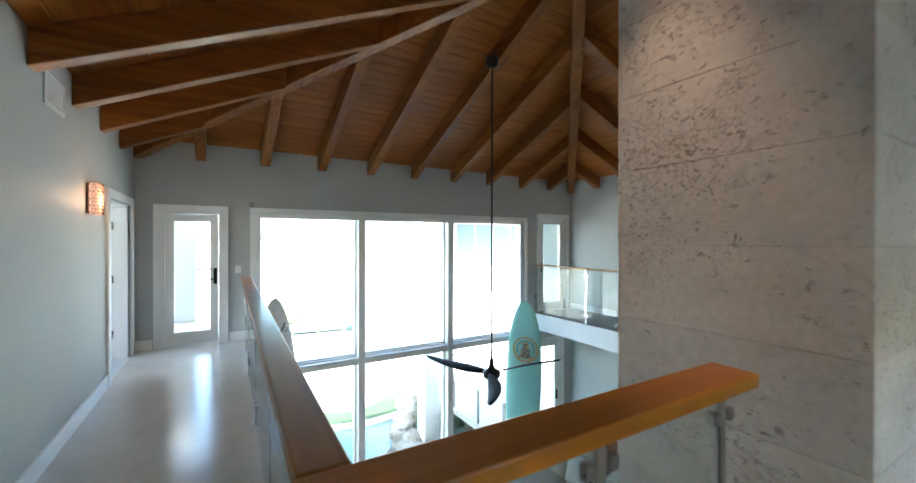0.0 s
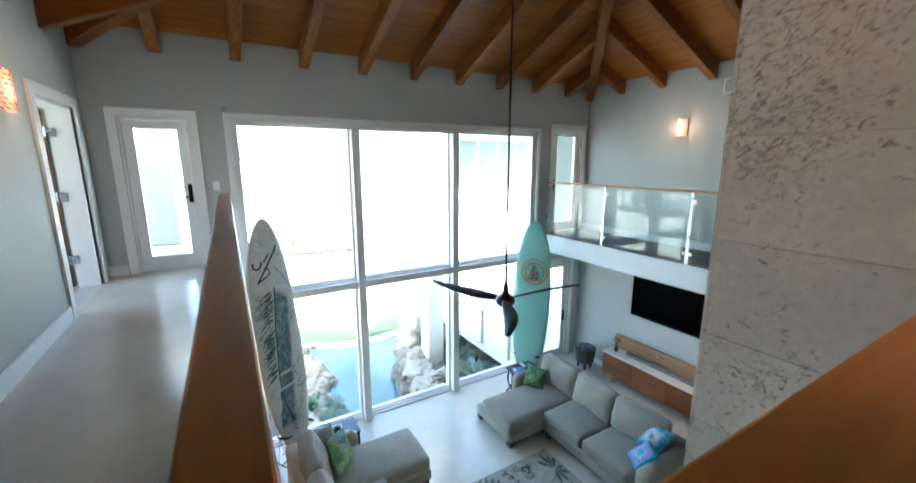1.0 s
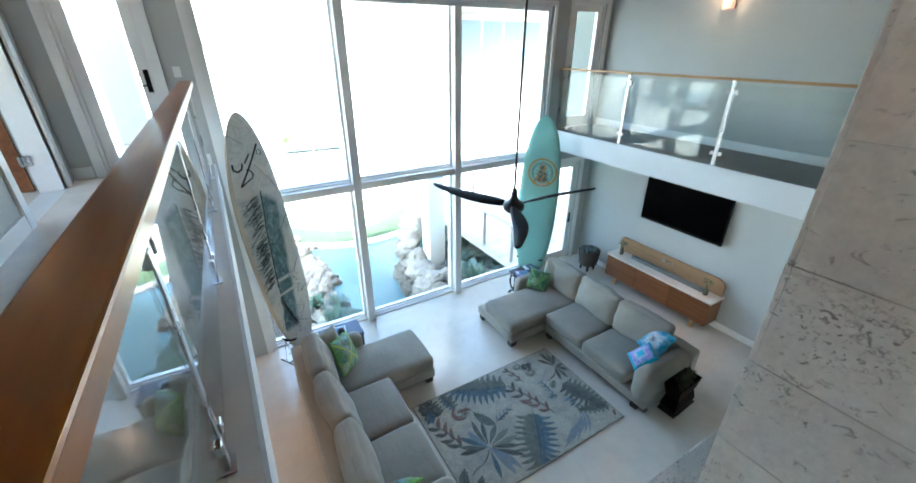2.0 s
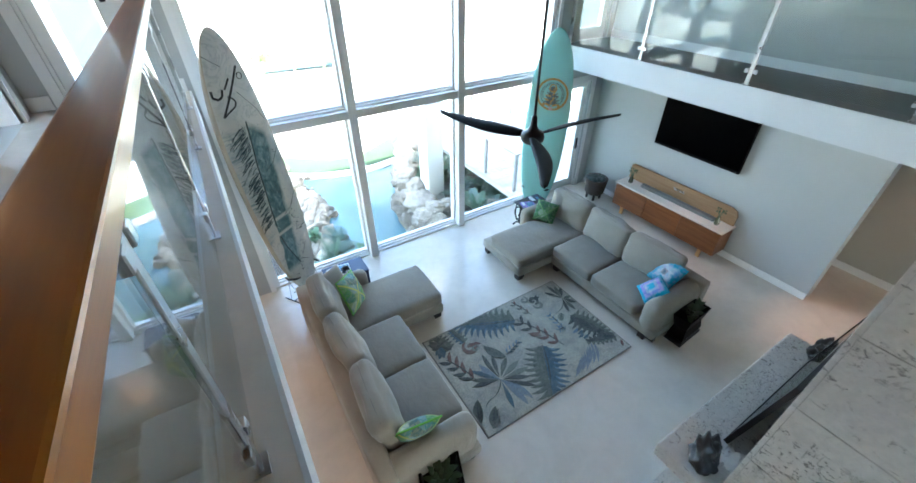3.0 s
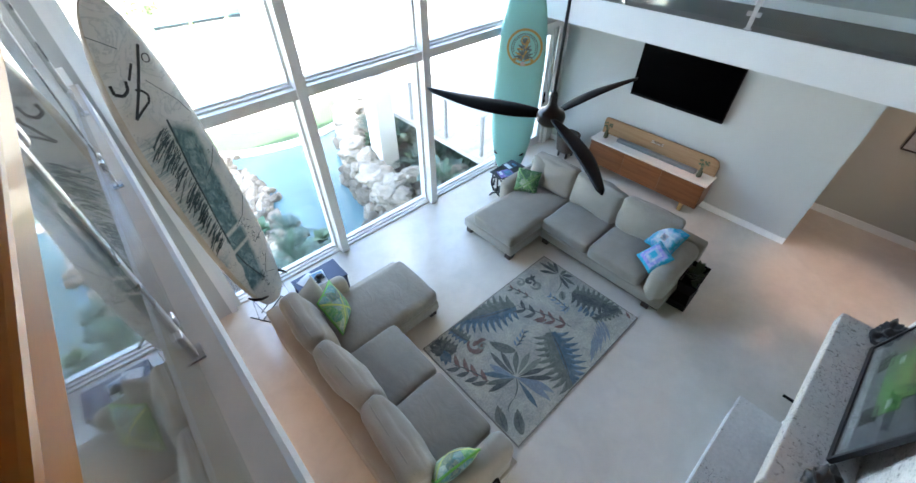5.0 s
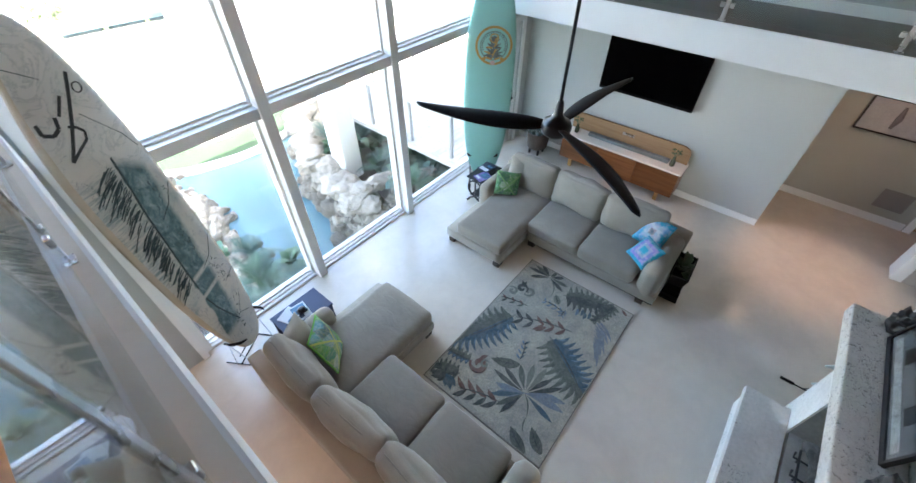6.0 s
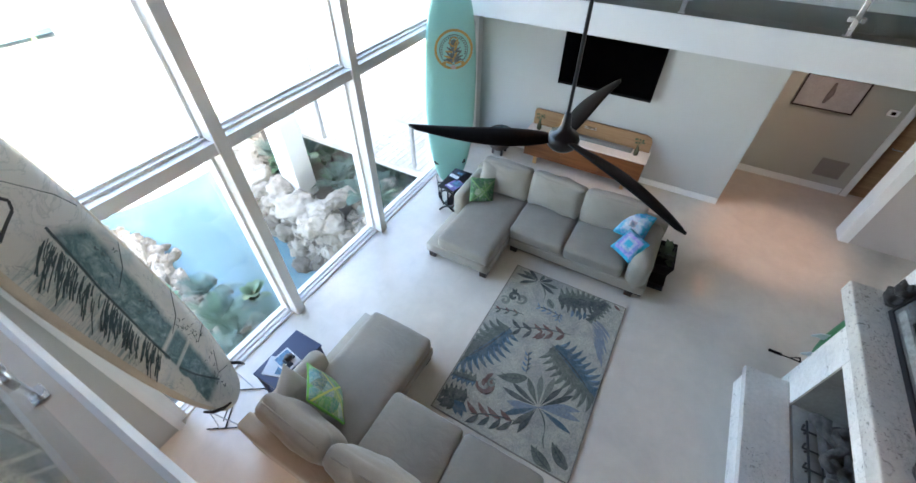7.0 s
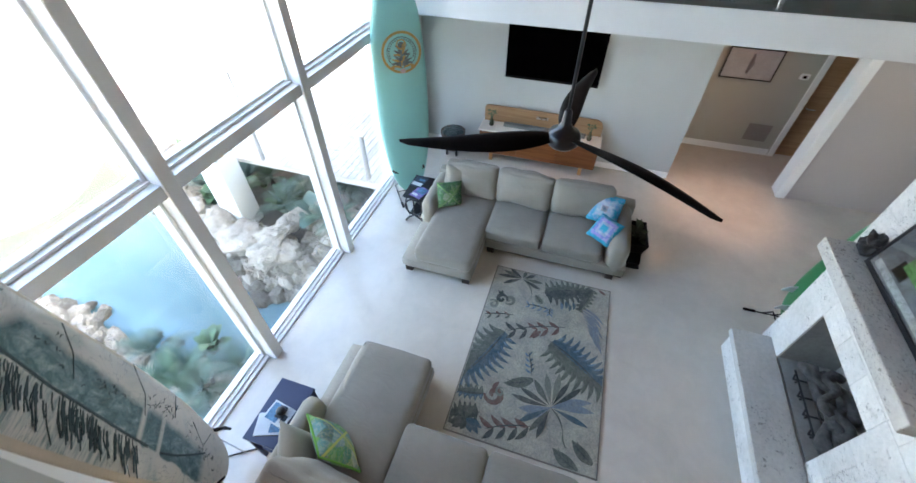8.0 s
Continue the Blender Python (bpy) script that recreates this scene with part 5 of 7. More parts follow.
def split_leaf(base, tip, reach, count, colors, back=0.22, wide=0.88):
    """A monstera leaf: curved fingers on both sides of a midrib, pale slits between them."""
    base, tip = Vector(base), Vector(tip)
    way = tip - base
    out = Vector((-way.y, way.x)).normalized()
    step = way.length / count
    ahead_way = way.normalized()
    slits = []
    for side, color in zip((1, -1), colors):
        light = {"blue": "pale", "green": "sage", "dark": "green", "sage": "cream"}[color]
        spine = [base + way * (0.02 + 0.9 * i / 6) + out * side * reach * 0.25 * math.sin(math.pi * (i + 0.9) / 7.6) for i in range(7)]
        strip("leaf_motif", color, spine, [reach * 0.50 * math.sin(math.pi * (i + 0.9) / 7.6) for i in range(7)])
        for i in range(count):
            s = (i + 0.2) / count
            r = reach * math.sin(math.pi * (0.24 + 0.70 * s)) ** 0.7 * rr.uniform(0.9, 1.08)
            p = base + way * s
            q = p + out * side * r * 0.92 + ahead_way * (0.30 + 0.55 * s - back) * reach * 1.2
            lean = Vector((-(q - p).y, (q - p).x)) * side * -0.16
            finger = [p + (q - p) * (k / 8) + lean * math.sin(math.pi * k / 8) for k in range(9)]
            strip("leaf_motif", color, finger, [step * wide * min(1.0, 0.5 + k / 6) * (1 - (k / 8) ** 4) for k in range(9)])
            slits.append((light, p + (q - p) * 0.34 + ahead_way * step * 0.25, p + (q - p) * 0.72 + ahead_way * step * 0.25, side))
    for light, a, b, side in slits:
        blade("vein_motif", light, a, b, rr.uniform(0.012, 0.028), side * -0.10, 1.1, 5)
    blade("stem_motif", "dark", base - way * 0.06, tip, 0.022, 0.04)


def spread(c, tips, width, fat=1.5):
    for x, y, color in tips:
        a = Vector(c) + (Vector((x, y)) - Vector(c)) * 0.10
        blade("leaf_motif", color, a, (x, y), width, rr.uniform(-0.04, 0.04), fat, 9)


def sprig(a, b, leaves, size, left, right, width=0.30, first=None):
    a, b = Vector(a), Vector(b)
    way = b - a
    ang = math.degrees(math.atan2(way.y, way.x))
    for i in range(leaves):
        s = (i + 0.7) / (leaves + 0.3)
        p = a + way * s
        for turn, color in ((-42, left), (42, right)):
            color = first if first and s < 0.5 else color
            blade("leaf_motif", color, p, polar(p, ang + 180 + turn + rr.uniform(-8, 8), size * rr.uniform(0.85, 1.1)), size * width, 0.08, 1.0)
    blade("stem_motif", "dark", a, b, 0.015, 0.05)


def scroll(c, r, start, turn, color, width):
    """A curled tendril winding inwards."""
    pts = [Vector(polar(c, start + turn * 26 * k, r * (1 - 0.052 * k))) for k in range(17)]
    strip("scroll_motif", color, pts, [width * (0.25 + math.sin(math.pi * (k + 1) / 18)) for k in range(17)])


# soft washes of blue in the ground
for k in range(9):
    a = (4.12 - 0.05 * k, 3.80 - 0.02 * k)
    blade("wash_motif", "wash", a, (a[0] - 0.22 - 0.02 * (k % 3), 3.47 + 0.02 * (k % 4)), 0.045, 0.08, 1.2)
for tip in ((2.79, 3.53), (2.68, 3.50), (2.49, 4.32), (2.42, 4.24)):
    blade("wash_motif", "wash", (2.60, 3.97), tip, 0.09, 0.05, 1.4)
# the large leaves
split_leaf((3.44, 4.10), (3.03, 3.46), 0.35, 11, ("blue", "green"))
split_leaf((3.42, 4.70), (2.68, 5.04), 0.33, 11, ("blue", "green"))
split_leaf((4.20, 4.30), (4.40, 3.78), 0.26, 9, ("green", "dark"))
split_leaf((4.46, 3.66), (4.06, 3.80), 0.11, 7, ("green", "dark"))
split_leaf((2.53, 4.74), (2.47, 5.05), 0.11, 6, ("blue", "green"))
split_leaf((2.30, 4.74), (2.20, 5.05), 0.15, 7, ("dark", "dark"))
for x, y, color in ((4.02, 3.98, "blue"), (3.99, 3.93, "blue"), (4.03, 3.88, "blue"), (3.98, 4.04, "pale")):
    blade("leaf_motif", color, (x + 0.12, y + 0.02), (x, y), 0.045, 0.1)
for x, y, color in ((2.07, 4.68, "blue"), (2.14, 4.66, "blue"), (2.06, 4.76, "blue"), (2.06, 4.88, "dark"), (2.06, 4.98, "dark"), (2.34, 4.98, "green"), (2.32, 4.88, "dark"), (2.10, 5.04, "dark"), (2.36, 4.80, "green")):
    blade("leaf_motif", color, (2.19, 4.86), (x, y), 0.075, 0.06, 1.2)
# the fan of blades with its trailing stem and leaf pair
CENTRE = (2.60, 3.97)
spread(CENTRE, ((3.04, 3.93, "sage"), (2.99, 4.08, "sage"), (2.88, 4.21, "green")), 0.075)
spread(CENTRE, ((2.94, 3.65, "dark"), (2.96, 3.80, "dark"), (2.73, 4.35, "dark"), (2.62, 4.43, "dark"), (2.50, 3.55, "blue"), (2.33, 4.30, "blue"), (2.22, 4.07, "dark"), (2.27, 4.16, "green")), 0.062)
blade("stem_motif", "green", CENTRE, (2.36, 3.80), 0.018, 0.10)
blade("stem_motif", "green", (2.37, 3.805), (2.20, 3.74), 0.018, -0.10)
veined("green", (2.03, 3.61), (2.18, 3.89), 0.13)
veined("green", (2.14, 3.47), (2.32, 3.70), 0.12)
veined("green", (2.87, 4.22), (2.72, 4.55), 0.13)
veined("sage", (4.00, 4.30), (4.13, 4.42), 0.10)
# the smaller fan at the end of the rug
TOP = (4.36, 4.65)
spread(TOP, ((4.50, 4.86, "dark"), (4.44, 4.94, "green"), (4.34, 5.00, "dark"), (4.20, 4.90, "dark"), (4.50, 4.62, "green"), (4.48, 4.48, "dark"), (4.36, 4.36, "green"), (4.24, 4.38, "dark")), 0.055)
blade("stem_motif", "green", TOP, (4.04, 4.46), 0.016, 0.14)
blade("leaf_motif", "rust", (4.42, 3.48), (4.48, 3.58), 0.035)
# sprigs
sprig((3.44, 4.66), (3.71, 3.95), 5, 0.17, "rust", "rust", 0.30, "dark")
sprig((2.15, 4.62), (2.33, 4.10), 4, 0.19, "rust", "dark", 0.30)
blade("leaf_motif", "rust", (3.56, 4.25), (3.42, 4.33), 0.055)
sprig((3.60, 5.02), (3.70, 4.62), 3, 0.10, "rust", "green")
sprig((3.93, 4.52), (3.92, 4.16), 4, 0.08, "pale", "pale", 0.3)
sprig((3.84, 4.18), (3.98, 4.18), 3, 0.06, "pale", "pale", 0.3)
sprig((3.20, 4.34), (2.90, 4.25), 4, 0.08, "blue", "pale", 0.3)
# scrolls
scroll((3.93, 4.75), 0.085, 150, 1, "sage", 0.040)
scroll((3.80, 4.95), 0.075, 60, -1, "sage", 0.034)
scroll((3.92, 4.86), 0.085, 250, 1, "dark", 0.044)
for x, y in ((4.07, 4.88), (4.05, 4.94), (4.0, 4.92)):
    blade("leaf_motif", "dark", (3.98, 4.87), (x, y), 0.035)
scroll((2.55, 4.62), 0.115, 100, 1, "rust", 0.060)
scroll((2.60, 4.56), 0.060, -20, 1, "sage", 0.026)
blade("leaf_motif", "rust", (2.62, 4.66), (2.72, 4.60), 0.05)

# ---- board graphics, fins and racks ----
INK = mottled("black_ink", (0.012, 0.014, 0.016), 0.5, 5, 60, 0.2, 0.02)


def ribbon(bm, pts, width, y):
    """A flat brush stroke on a board's deck."""
    for i in range(len(pts) - 1):
        a, b = Vector(pts[i]), Vector(pts[i + 1])
        side = Vector((-(b - a).y, (b - a).x)).normalized() * width / 2
        q = [a - side, b - side, b + side, a + side]
        top = [bm.verts.new((p.x, y(p), p.y)) for p in q]
        low = [bm.verts.new((p.x, y(p) + 0.004, p.y)) for p in q]
        bm.faces.new(top)
        for k in range(4):
            bm.faces.new((top[k], low[k], low[(k + 1) % 4], top[(k + 1) % 4]))


def deck_y(length, rocker=0.10, thick=0.11):
    def y(p):
        s = p.y / length
        t = thick / 2 * min(1.0, 0.22 + 3.5 * (1 - s))
        return -t - rocker * max(0.0, (s - 0.55) / 0.45) ** 2 - 0.002
    return y


bm = bmesh.new()
yb = deck_y(3.70)
stroke = [(0.17, 3.27), (0.06, 3.12), (-0.06, 2.97), (-0.22, 2.79)]
ribbon(bm, stroke, 0.026, yb)
ribbon(bm, [(-0.22, 2.79), (-0.12, 2.83), (-0.03, 2.86), (0.0, 2.91), (-0.03, 2.96), (-0.08, 2.99)], 0.020, yb)
ribbon(bm, [(-0.25, 3.10), (-0.26, 3.03), (-0.20, 2.99), (-0.14, 3.01), (-0.11, 3.08)], 0.026, yb)
ribbon(bm, [(-0.08, 3.07), (0.02, 3.17)], 0.022, yb)
part("logo_stroke", bm, INK, bl, "black brush-stroke mark")
bm = bmesh.new()
ribbon(bm, [(0.17 + 0.035 * math.cos(a / 6 * math.pi), 3.16 + 0.035 * math.sin(a / 6 * math.pi)) for a in range(13)], 0.008, yb)
part("logo_ring", bm, INK, bl)
# dark feathered marks along the board's middle seam
r2 = random.Random(9)
TEAL = mottled("teal_ink", (0.028, 0.055, 0.06), 0.5, 5, 60, 0.4, 0.02)
for k in range(150):
    s = r2.random()
    z = 2.62 - 1.35 * s
    x = 0.012 - 0.155 * s - r2.uniform(0.005, 0.10)
    run = r2.uniform(0.05, 0.20) * (1.15 - 0.4 * s)
    bm = bmesh.new()
    mid = (x - run * 0.5, z - run * r2.uniform(0.10, 0.26))
    ribbon(bm, [(x, z), mid, (mid[0] - run * 0.5, mid[1] - run * r2.uniform(0.2, 0.4))], r2.uniform(0.003, 0.011), yb)
    part("feather_mark", bm, TEAL, bl, "dark teal feathered stroke")
for k in range(60):
    z, x = r2.choice(((1.05, 0.20), (1.15, 0.16), (0.70, 0.12), (2.15, 0.16), (0.45, 0.02), (1.7, 0.10)))
    z, x = z + r2.gauss(0, 0.07), x + r2.gauss(0, 0.04)
    a = r2.uniform(0, 360)
    bm = bmesh.new()
    ribbon(bm, [(x, z), (x + 0.02 * math.cos(a), z + 0.02 * math.sin(a)), (x + 0.03 * math.cos(a + 0.7), z + 0.04 * math.sin(a + 0.7))], r2.uniform(0.002, 0.005), yb)
    part("fleck_mark", bm, TEAL, bl, "small dark fleck")
for width, pts in ((0.018, [(0.03, 2.66), (0.0, 2.4), (-0.05, 2.1), (-0.08, 1.8), (-0.12, 1.45), (-0.14, 1.2)]), (0.016, [(-0.15, 1.05), (-0.12, 0.85), (-0.05, 0.6), (0.0, 0.45)]),
                   (0.005, [(0.33, 2.2), (0.2, 2.05), (0.05, 1.98)]), (0.005, [(0.36, 1.55), (0.2, 1.35), (0.05, 1.3)]), (0.005, [(0.34, 1.0), (0.15, 0.95)]), (0.005, [(0.05, 3.02), (0.24, 2.75), (0.3, 2.6)]), (0.005, [(-0.2, 3.45), (-0.02, 3.3)]), (0.005, [(0.2, 0.7), (0.05, 0.5), (0.18, 0.4)])):
    bm = bmesh.new()
    ribbon(bm, pts, width, yb)
    bmesh.ops.remove_doubles(bm, verts=bm.verts[:], dist=0.004)
    part("seam_line", bm, TEAL, bl, "thin dark seam line")
GOLD = mottled("gold_emblem", (0.42, 0.24, 0.06), 0.45, 8, 60, 0.15, 0.05)
GREY = mottled("grey_emblem", (0.13, 0.15, 0.14), 0.5, 12, 60, 0.5, 0.05)
ym = deck_y(3.40)


def ring(name, r0, r1, material, cx=0.04, cz=2.32, squash=1.0, n=40, lift=0.0):
    bm = bmesh.new()
    rows = []
    for k in range(n):
        a = 2 * math.pi * k / n
        rows.append([bm.verts.new((cx + r * math.cos(a) * squash, ym(Vector((0, cz + r * math.sin(a)))) - 0.002 - lift, cz + r * math.sin(a))) for r in (r0, r1)])
    if r0 < 0.001:
        bm.free()
        bm = bmesh.new()
        bm.faces.new([bm.verts.new((cx + r1 * math.cos(2 * math.pi * k / n) * squash, ym(Vector((0, cz + r1 * math.sin(2 * math.pi * k / n)))) - 0.002 - lift, cz + r1 * math.sin(2 * math.pi * k / n))) for k in range(n)])
    else:
        for k in range(n):
            (a, b), (c, d) = rows[k], rows[(k + 1) % n]
            bm.faces.new((a, b, d, c))
    return part(name, bm, material, mb)


ring("emblem_ring", 0.25, 0.285, GOLD)
ring("emblem_band", 0.20, 0.212, GREY)
for k in range(22):
    a = radians(-20 + 220 * k / 21)
    bm = bmesh.new()
    ribbon(bm, [(0.04 + 0.165 * math.cos(a), 2.32 + 0.165 * math.sin(a)), (0.04 + 0.192 * math.cos(a), 2.32 + 0.192 * math.sin(a))], 0.016, lambda p: ym(p) - 0.002)
    part("emblem_tick", bm, GREY, mb)
# a plain ornament of stacked petals in the ring
for row, (cz, count, reach, width, open_angle) in enumerate(((2.12, 9, 0.13, 0.034, 150), (2.19, 9, 0.15, 0.030, 190), (2.29, 7, 0.12, 0.028, 170), (2.37, 5, 0.10, 0.024, 120))):
    for k in range(count):
        a = radians(90 - open_angle / 2 + open_angle * k / (count - 1))
        bm = bmesh.new()
        p = [(0.04 + reach * u * math.cos(a), cz + reach * u * math.sin(a)) for u in (0.15, 0.45, 0.75, 1.0)]
        ribbon(bm, p[:3], width, lambda q: ym(q) - 0.003 - 0.0004 * row)
        ribbon(bm, p[2:], width * 0.55, lambda q: ym(q) - 0.003 - 0.0004 * row)
        part("emblem_petal", bm, GOLD if (k + row) % 4 == 0 else GREY, mb)
ring("emblem_shape", 0.0, 0.045, GREY, 0.04, 2.42, 1.0, 20, 0.002)
ring("emblem_halo", 0.052, 0.070, GOLD, 0.04, 2.43, 1.0, 24, 0.003)
for x in (-0.10, 0.18):
    ring("emblem_dot", 0.0, 0.028, GOLD, x, 2.13, 1.0, 12, 0.003)
ring("emblem_flower", 0.0, 0.035, mottled("pink_emblem", (0.5, 0.36, 0.33), 0.5, 9, 60, 0.1, 0.05), 0.04, 2.07, 1.2, 12, 0.004)


def fin(parent, x, z, reach, height, material):
    bm = bmesh.new()
    prof = [(0, 0), (0.0, height), (reach * 0.6, height * 0.75), (reach, height * 0.1), (reach * 0.95, -height * 0.05), (reach * 0.55, height * 0.1)]
    a = [bm.verts.new((x - 0.006, 0.03 + p, z + q)) for p, q in prof]
    b = [bm.verts.new((x + 0.006, 0.03 + p, z + q)) for p, q in prof]
    bm.faces.new(a)
    bm.faces.new(b[::-1])
    for k in range(len(prof)):
        bm.faces.new((a[k], b[k], b[(k + 1) % len(prof)], a[(k + 1) % len(prof)]))
    return part("fin", bm, material, parent)


fin(bl, 0, 0.18, 0.20, 0.24, MATTE_BLACK)
fin(mb, 0, 0.2, 0.18, 0.22, MATTE_BLACK)


def rack(x, y, turn, label):
    """A folding wire floor stand: two long feet, thin uprights and padded arms."""
    r = thing("board_rack", label, "rack", pose(x, y, 0, 0, 0, turn), "board racks")
    for s in (-1, 1):
        bm = bmesh.new()
        tube(bm, [(s * 0.22, -0.34, 0.016), (s * 0.22, 0.30, 0.016)], 0.008, 6)
        part("foot_bar", bm, MATTE_BLACK, r)
        bm = bmesh.new()
        tube(bm, [(s * 0.22, -0.36, 0.018), (s * 0.22, -0.22, 0.018)], 0.018, 8)
        part("rubber_end", bm, MATTE_BLACK, r)
        bm = bmesh.new()
        tube(bm, [(s * 0.22, -0.1, 0.016), (s * 0.26, 0.03, 0.55)], 0.006, 6)
        tube(bm, [(s * 0.22, 0.16, 0.016), (s * 0.26, 0.03, 0.55)], 0.006, 6)
        part("upright", bm, STEEL, r)
        bm = bmesh.new()
        tube(bm, [(s * 0.26, 0.08, 0.56), (s * 0.27, -0.02, 0.57), (s * 0.25, -0.13, 0.60), (s * 0.21, -0.20, 0.63)], [0.012, 0.02, 0.018, 0.010], 8)
        part("arm", bm, MATTE_BLACK, r, "padded black arm")
    bm = bmesh.new()
    tube(bm, [(-0.22, 0.1, 0.016), (0.22, 0.1, 0.016)], 0.008, 6)
    part("cross_bar", bm, MATTE_BLACK, r)
    bm = bmesh.new()
    tube(bm, [(-0.24, 0.02, 0.25), (0.24, 0.02, 0.25)], 0.007, 6)
    part("cross_bar", bm, MATTE_BLACK, r)
    return r


rack(0.90, 6.95, 33, "folding black wire floor rack holding the marbled board")
rack(5.74, 7.0, -53, "folding black wire floor rack holding the mint board")

# green board leaning beside the chimney
GB = stand_pose((4.56, 1.38, 0.24), (4.50, 1.20, 2.15), (0.10, -1.0))
gb = thing("green_surfboard", "green short surfboard standing beside the chimney", "surfboard", GB, "standing boards")
part("hull", board_mesh(1.92, 0.52, 0.06, rocker=0.04), mottled("green_board_paint", (0.03, 0.17, 0.065), 0.35, 2, 60, 0.06, 0.05), gb, "", True)
WHITE_FIN = mottled("pale_fin", (0.6, 0.68, 0.70), 0.4, 3, 50, 0.05, 0.05)
for x, z in ((-0.14, 0.34), (0.0, 0.14), (0.14, 0.34)):
    fin(gb, x, z, 0.13, 0.11, WHITE_FIN)
gr = thing("board_rack", "low black wire foot stand under the green board", "rack", pose(4.50, 1.48, 0), "board racks")
for x, end in ((-0.20, -0.02), (0.26, 0.05)):
    bm = bmesh.new()
    tube(bm, [(x, -0.36, 0.016), (x, end, 0.016)], 0.008, 6)
    part("foot_bar", bm, MATTE_BLACK, gr)
    bm = bmesh.new()
    tube(bm, [(x, end, 0.019), (x, end + 0.14, 0.019)], 0.019, 8)
    part("rubber_end", bm, MATTE_BLACK, gr)
for y in (-0.16, -0.04):
    bm = bmesh.new()
    tube(bm, [(-0.20, y, 0.018), (-0.12, y, 0.235), (0.12, y, 0.235), (0.26, y, 0.018)], 0.008, 6)
    part("cradle_bar", bm, MATTE_BLACK, gr)

# ---- throw pillows ----
def quilt(name, stops, line, half):
    n = Nodes(name, (0.3, 0.4, 0.3), 0.85)
    v = n.node("ShaderNodeTexVoronoi", Scale=9.0)
    n.link(n.at(), v.inputs["Vector"])
    sep = n.node("ShaderNodeSeparateXYZ")
    n.link(v.outputs["Color"], sep.inputs[0])
    c = n.ramp(sep.outputs[0], stops)
    c = n.mix(0.4, c, n.ramp(n.noise(n.at(), 24, 4, 0.6, 1.0), stops))
    pos = n.node("ShaderNodeSeparateXYZ")
    n.link(n.at(shift=(0, 0, -half)), pos.inputs[0])
    ax, az, d, e = (n.node("ShaderNodeMath") for _ in range(4))
    ax.operation = az.operation = e.operation = "ABSOLUTE"
    d.operation = "SUBTRACT"
    n.link(pos.outputs[0], ax.inputs[0])
    n.link(pos.outputs[2], az.inputs[0])
    n.link(ax.outputs[0], d.inputs[0])
    n.link(az.outputs[0], d.inputs[1])
    n.link(d.outputs[0], e.inputs[0])
    n.color(n.mix(n.ramp(e.outputs[0], [(0.012, (1, 1, 1)), (0.02, (0, 0, 0))]), c, line))
    return n.bump(n.noise(n.at(), 200, 2), 0.2, 0.002).m


GREENQ = quilt("green_patchwork", [(0.15, (0.10, 0.30, 0.04)), (0.3, (0.03, 0.14, 0.20)), (0.42, (0.48, 0.50, 0.36)), (0.55, (0.05, 0.20, 0.26)), (0.68, (0.34, 0.40, 0.08)), (0.85, (0.06, 0.08, 0.07))], (0.42, 0.44, 0.12), 0.22)
GREENL = quilt("green_leaf_print", [(0.2, (0.03, 0.11, 0.05)), (0.4, (0.14, 0.32, 0.10)), (0.5, (0.03, 0.10, 0.06)), (0.62, (0.42, 0.50, 0.38)), (0.8, (0.05, 0.17, 0.07))], (0.16, 0.30, 0.12), 0.18)
GREENP = mottled("lime_piping", (0.12, 0.34, 0.05), 0.8, 6, 90, 0.1, 0.1)
BLUEP = mottled("turquoise_piping", (0.02, 0.28, 0.40), 0.8, 6, 90, 0.1, 0.1)


def throw_pillow(label, size, thick, material, m, piping=None, seed=0):
    ob = thing("throw_pillow", label, "pillow", m, "throw pillows")
    part("cover", pillow(size, size, thick, seed), material, ob, "", True)
    if piping:
        bm = bmesh.new()
        h = size / 2
        rim = []
        for (ua, va), (ub, vb) in zip(((-1, -1), (1, -1), (1, 1), (-1, 1)), ((1, -1), (1, 1), (-1, 1), (-1, -1))):
            for k in range(10):
                u, v = ua + (ub - ua) * k / 10, va + (vb - va) * k / 10
                pull = 1 - 0.05 * (1 - abs(u) ** 3) * abs(v) - 0.05 * (1 - abs(v) ** 3) * abs(u)
                rim.append((u * h * pull, 0, h + v * h * pull))
        tube(bm, rim + [rim[0]], 0.011, 6)
        part("piping", bm, piping, ob, "", True)
    return ob


def tip_up(x, y, z, rz, lean, roll):
    """A pillow pose: turned by rz, leaning back, rolled on its face about its own centre."""
    return pose(x, y, z, 0, 0, rz) @ pose(0, 0, 0, lean, 0, 0) @ pose(0, 0, 0, 0, roll, 0)


